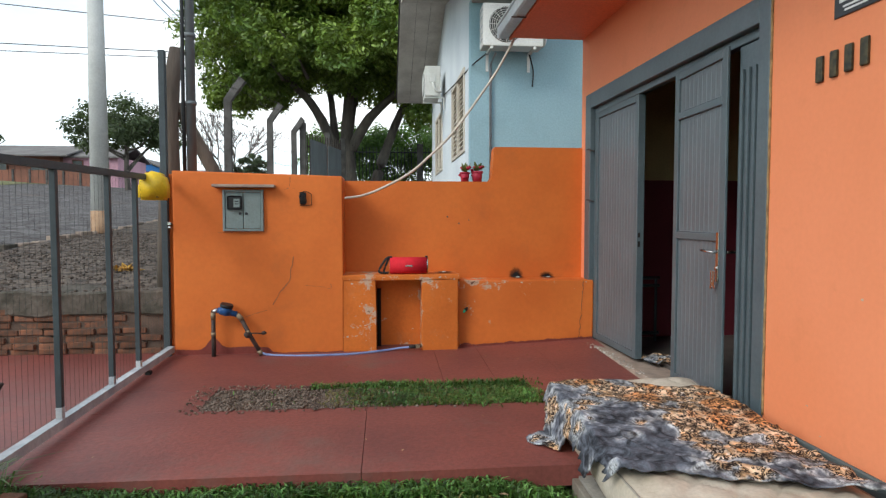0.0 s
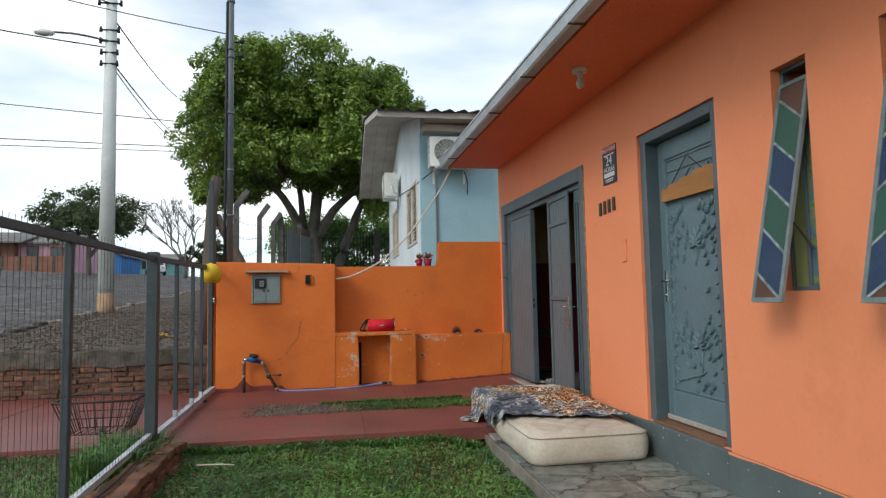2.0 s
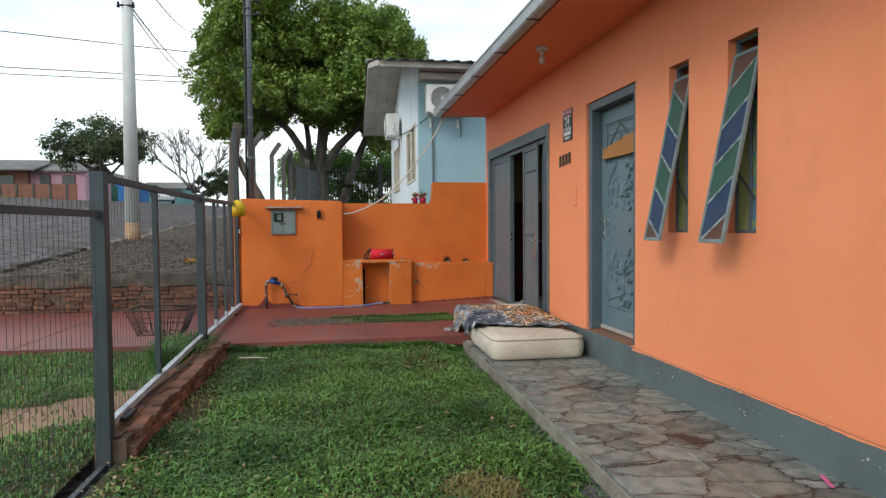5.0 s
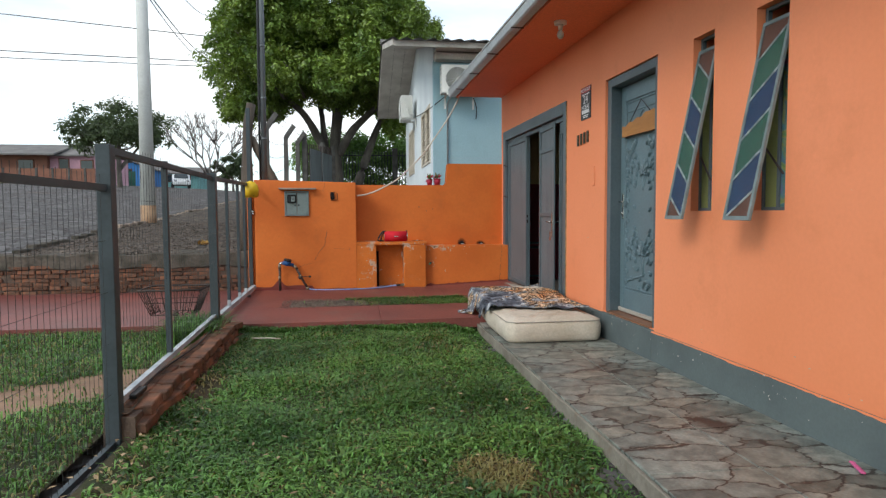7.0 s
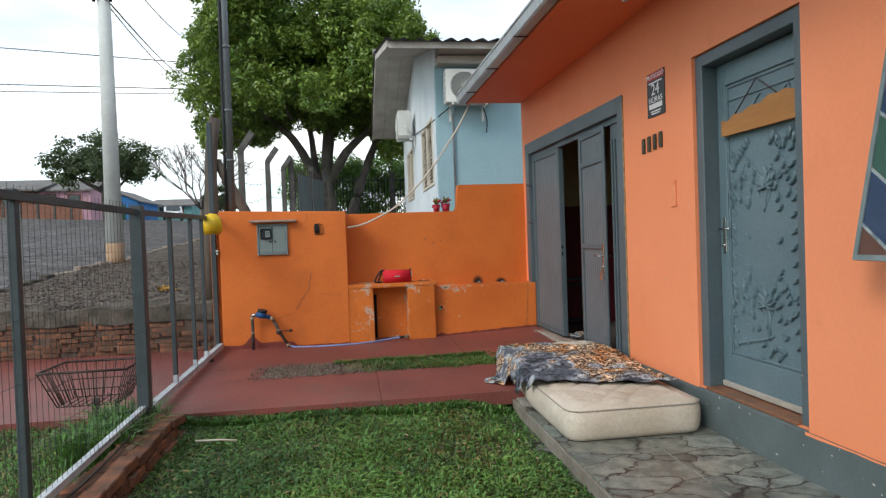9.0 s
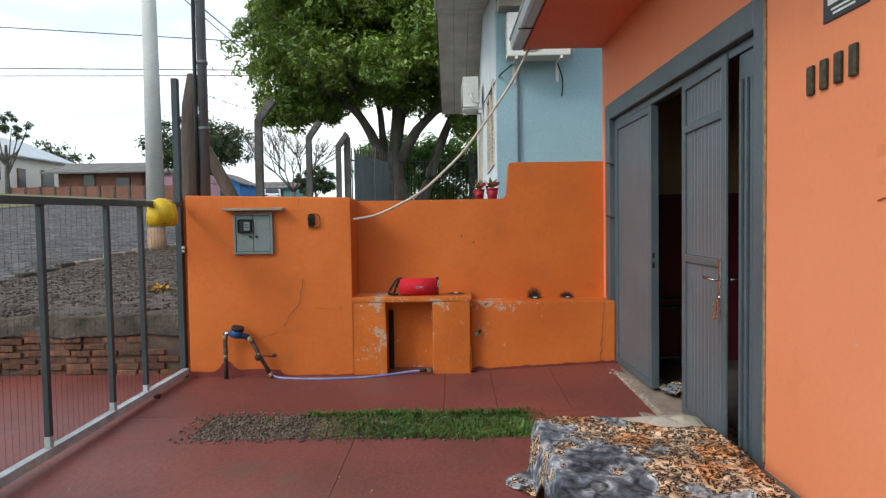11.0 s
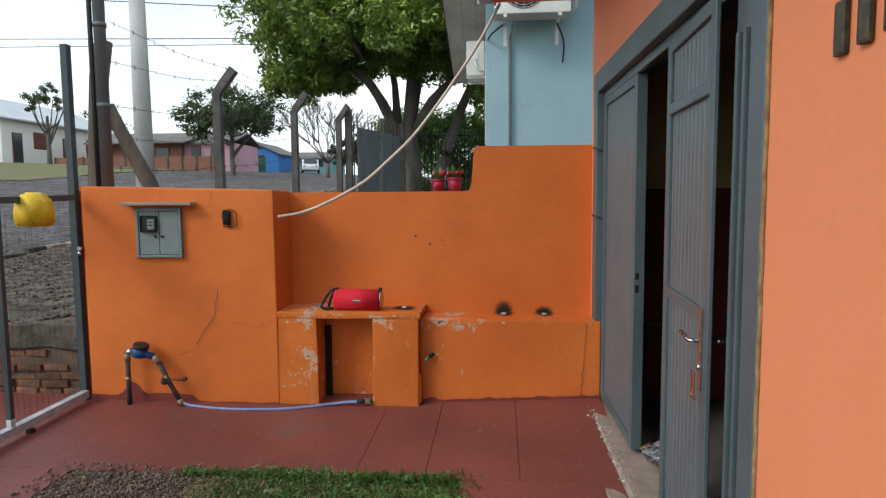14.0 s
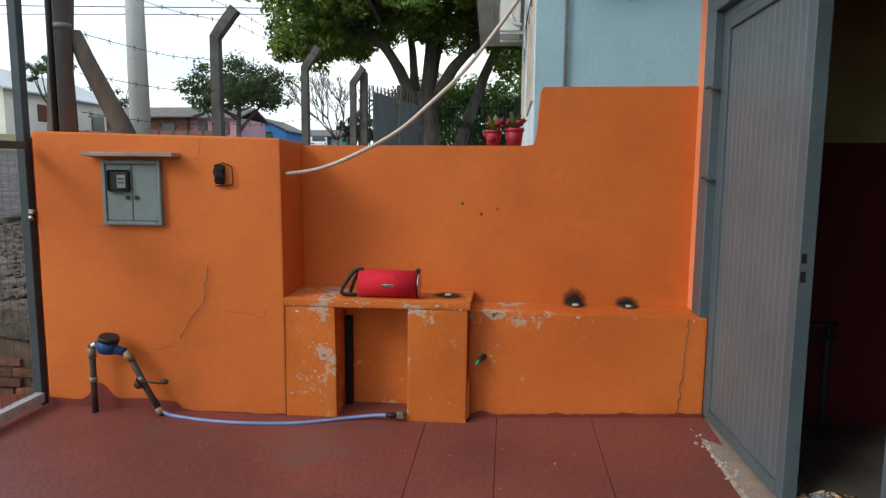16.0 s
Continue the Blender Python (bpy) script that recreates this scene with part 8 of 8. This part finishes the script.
def pebbles(n, x0, x1, y0, y1, z, s0, s1, seed, fade):
    r = np.random.RandomState(seed)
    V, F = [], []
    o = np.array([(1, 0, 0), (-1, 0, 0), (0, 1, 0), (0, -1, 0), (0, 0, 1), (0, 0, -1)], float)
    f = np.array([(0, 2, 4), (2, 1, 4), (1, 3, 4), (3, 0, 4), (2, 0, 5), (1, 2, 5), (3, 1, 5), (0, 3, 5)])
    k = 0
    for _ in range(n):
        x, y = r.uniform(x0, x1), r.uniform(y0, y1)
        if r.rand() > fade(x):
            continue
        s = r.uniform(s0, s1)
        a = r.uniform(0, 6.28)
        q = o * s * np.array([1, r.uniform(0.6, 1), r.uniform(0.45, 0.8)])
        q = q @ np.array([(math.cos(a), math.sin(a), 0), (-math.sin(a), math.cos(a), 0), (0, 0, 1)])
        V.append(q + np.array([x, y, (z(x, y) if callable(z) else z) + r.uniform(0, 0.008)]))
        F.append(f + 6 * k)
        k += 1
    return np.concatenate(V), np.concatenate(F)


V, F = pebbles(8200, -1.12, 0.93, 4.36, 4.81, 0.264, 0.004, 0.013, 20, lambda x: 0.95 if x < -0.3 else max(0.12, 0.9 - 1.1 * (x + 0.3)))
V2, F2 = pebbles(1300, -1.24, 0.5, 4.30, 4.87, lambda x, y: slab_z(x, y) + 0.002, 0.004, 0.014, 26, lambda x: 0.9 if x < -0.4 else 0.3)
V, F = np.concatenate([V, V2]), np.concatenate([F, F2 + len(V)])
tagged(new("gravel", fast_mesh("gravel", V, F, M_GRAVEL)), "grey gravel at the bare end of the strip", "gravel", kind="stuff")
r = np.random.RandomState(33)
V, F = [], []
for k in range(330):
    x, y = (r.normal(-1.42, 0.10), r.uniform(-0.6, 0.7)) if k >= 260 else (r.uniform(-1.45, 0.8), r.uniform(-2.2, 3.3)) if k < 190 else ((r.uniform(-1.5, -1.2), r.uniform(0.6, 3.0)) if k < 225 else (r.uniform(-1.6, 1.6), r.uniform(3.5, 5.7)))
    z = lawn_z(x, y) + 0.03 if y < 3.4 else slab_z(x, y) + 0.004
    s, a = (r.uniform(0.010, 0.024) if y < 3.4 else r.uniform(0.005, 0.014)), r.uniform(0, 6.28)
    c, d = math.cos(a) * s, math.sin(a) * s
    V += [(x - c, y - d, z), (x + d * 0.5, y - c * 0.5, z + 0.004), (x + c, y + d, z + r.uniform(0, 0.01)), (x - d * 0.5, y + c * 0.5, z + 0.004)]
    F.append([4 * k, 4 * k + 1, 4 * k + 2, 4 * k + 3])
tagged(new("fallen_leaves", fast_mesh("fallen_leaves", np.array(V), np.array(F), M_DRYLEAF)), "small dry leaves and crumbs scattered over the yard", "leaves", kind="stuff")
bm = nb()
box(bm, 0.0, 0.055, 4.60, 4.64, 0.262, 0.285, 0.008, 1)
roughen(bm, 0.008, 30)
solo("pale_stone", bm, M_HOOD, "pale broken stone at the edge of the strip", "stone", origin=(0.03, 4.62, 0.26))
bm = nb()
tube(bm, [(-1.32, 2.92, 0.205), (-1.15, 2.90, 0.205), (-1.06, 2.88, 0.20)], 0.006, 6)
solo("pipe_offcut", bm, M_CABLE, "short pale pipe offcut lying in the grass", "pipe", origin=(-1.2, 2.6, 0.2))
bm = nb()
for k in range(5):
    ball(bm, (1.79 + 0.01 * k, -0.55 + 0.025 * k, 0.212), 0.012, (1, 1.6, 0.5), 6)
solo("pink_litter", bm, M_PINKLITTER, "scrap of bright pink plastic against the plinth", "litter", origin=(1.8, -0.5, 0.21))


# paint chips on the plinth and along the yard wall's worn edges
def chips(spots, u, v, n):
    """Thin irregular flakes facing n, spread along u and v."""
    V, F = [], []
    for c, s, squash in spots:
        k0 = len(V)
        m_ = random.randint(5, 8)
        for k in range(m_):
            a = 6.283 * k / m_
            r_ = s * random.uniform(0.45, 1.0)
            V.append(Vector(c) + u * (r_ * math.cos(a)) + v * (r_ * squash * math.sin(a)) + n * 0.0015)
        F.append(tuple(range(k0, k0 + m_)))
    return V, F


random.seed(91)
PLX = WX - 0.0225
spots = []
for k in range(64):
    y = random.uniform(-2.0, 2.9)
    z = 0.44 - abs(random.gauss(0, 0.07)) if k % 3 else random.uniform(0.24, 0.43)
    spots.append(((PLX, y, z), random.choice((0.003, 0.004, 0.006, 0.010)), random.uniform(0.5, 1.0)))
V, F = chips(spots, Vector((0, -1, 0)), Vector((0, 0, 1)), Vector((-1, 0, 0)))
o = new("paint_chips", raw_mesh("paint_chips", [tuple(p) for p in V], F, M_CHIP))
o.matrix_world = HOUSE
tagged(o, "pale flakes where the plinth paint is chipped", "paint chip", kind="stuff")
spots = []
for k in range(48):
    kind_ = (0, 1, 3, 5, 3, 5)[k % 6]
    if kind_ == 0:
        c = (random.uniform(0.64, 1.8), 5.936, 0.868 - abs(random.gauss(0, 0.012)))
    elif kind_ == 1:
        c = (random.uniform(-0.35, 0.6), 5.832, random.uniform(0.90, 0.93))
    elif kind_ == 2:
        c = (random.choice((-0.1, 0.31, 0.6)) + random.gauss(0, 0.012), 5.838, random.uniform(0.3, 0.88))
    elif kind_ == 3:
        c = (random.uniform(-0.33, -0.12), 5.842, random.uniform(0.4, 0.88))
    elif kind_ == 4:
        c = (random.uniform(0.32, 0.6), 5.838, random.uniform(0.28, 0.5))
    else:
        c = (random.uniform(0.62, 1.82), 5.936, random.uniform(0.275, 0.31))
    spots.append((c, random.choice((0.004, 0.006, 0.009, 0.015)), random.uniform(0.2, 0.9)))
V, F = chips(spots, Vector((1, 0, 0)), Vector((0, 0, 1)), Vector((0, -1, 0)))
o = new("paint_chips", raw_mesh("paint_chips", [tuple(p) for p in V], F, M_CHIP))
tagged(o, "pale flakes where the orange wall paint is chipped", "paint chip", kind="stuff")

spots = []
for k in range(34):
    y = random.uniform(-1.6, 3.4)
    z = random.choice((random.uniform(0.45, 0.62), random.uniform(0.45, 0.62), random.uniform(0.62, 1.9)))
    spots.append(((WX - 0.0005, y, z), random.choice((0.003, 0.004, 0.006, 0.012)), random.uniform(0.2, 0.7)))
V, F = chips(spots, Vector((0, -1, 0)), Vector((0, 0, 1)), Vector((-1, 0, 0)))
o = new("wall_scuffs", raw_mesh("wall_scuffs", [tuple(p) for p in V], F, M_FLAKE))
o.matrix_world = HOUSE
tagged(o, "small pale scuffs on the salmon house wall", "paint chip", kind="stuff")
# ragged sealing foam beside the gate frame, paint runs over the plinth's top
bm = nb()
tube(bm, [(WX - 0.004 + 0.003 * noise.noise(Vector((0, 0, z * 9))), 3.466 + 0.004 * noise.noise(Vector((3, 0, z * 12))), z) for z in span(0.45, 2.5, 60)], 0.0065, 5)
solo("sealing_foam", bm, M_FOAM, "ragged dirty sealing foam between gate frame and wall", "sealant", origin=(WX, 3.466, 0.45), kind="structure", house=True)
bm = nb()
prev = None
for k in range(161):
    y = -3.0 + 4.55 * k / 160
    a, b = bm.verts.new((WX - 0.0235, y, 0.4335)), bm.verts.new((WX - 0.0235, y, 0.424 - 0.018 * max(0, noise.noise(Vector((y * 3.0, 2, 0)))) - 0.006 * noise.noise(Vector((y * 22, 6, 0)))))
    if prev:
        bm.faces.new((prev[0], prev[1], b, a))
    prev = (a, b)
solo("paint_runs", bm, M_ORANGE, "salmon paint lapping unevenly over the plinth edge", "paint", kind="structure", house=True)

V, F = pebbles(4200, -5.1, -1.86, 6.3, 12.5, land, 0.008, 0.026, 27, lambda x: 0.9)
V2, F2 = pebbles(1200, -9.0, -1.86, 5.99, 6.36, lambda x, y: 0.80, 0.008, 0.03, 28, lambda x: 0.9)
V, F = np.concatenate([V, V2]), np.concatenate([F, F2 + len(V)])
tagged(new("loose_stones", fast_mesh("loose_stones", V, F, M_STONES)), "loose dark stones strewn over the dirt verge", "stones", kind="stuff")
random.seed(61)
vs, fs = [], []
hx, hy = -2.75, 7.52
for k in range(46):
    a, e, L = random.uniform(0, 6.283), random.uniform(0.05, 0.9), random.uniform(0.05, 0.13)
    p = Vector((hx + random.gauss(0, 0.05), hy + random.gauss(0, 0.05), land(hx, hy)))
    d = Vector((math.cos(a) * math.cos(e), math.sin(a) * math.cos(e), math.sin(e)))
    w = d.cross(Vector((0, 0, 1))).normalized() * L * 0.22
    o0 = len(vs)
    vs += [tuple(p), tuple(p + d * L * 0.5 + w + Vector((0, 0, 0.01))), tuple(p + d * L), tuple(p + d * L * 0.5 - w + Vector((0, 0, 0.01)))]
    fs.append((o0, o0 + 1, o0 + 2, o0 + 3))
tagged(new("withered_plant", raw_mesh("withered_plant", vs, fs, mat("withered_yellow_leaf", (0.50, 0.30, 0.06), (0.38, 0.2, 0.05), rough=0.8, scale=8, island=0.35))), "withered yellow plant on the dirt verge", "plant")
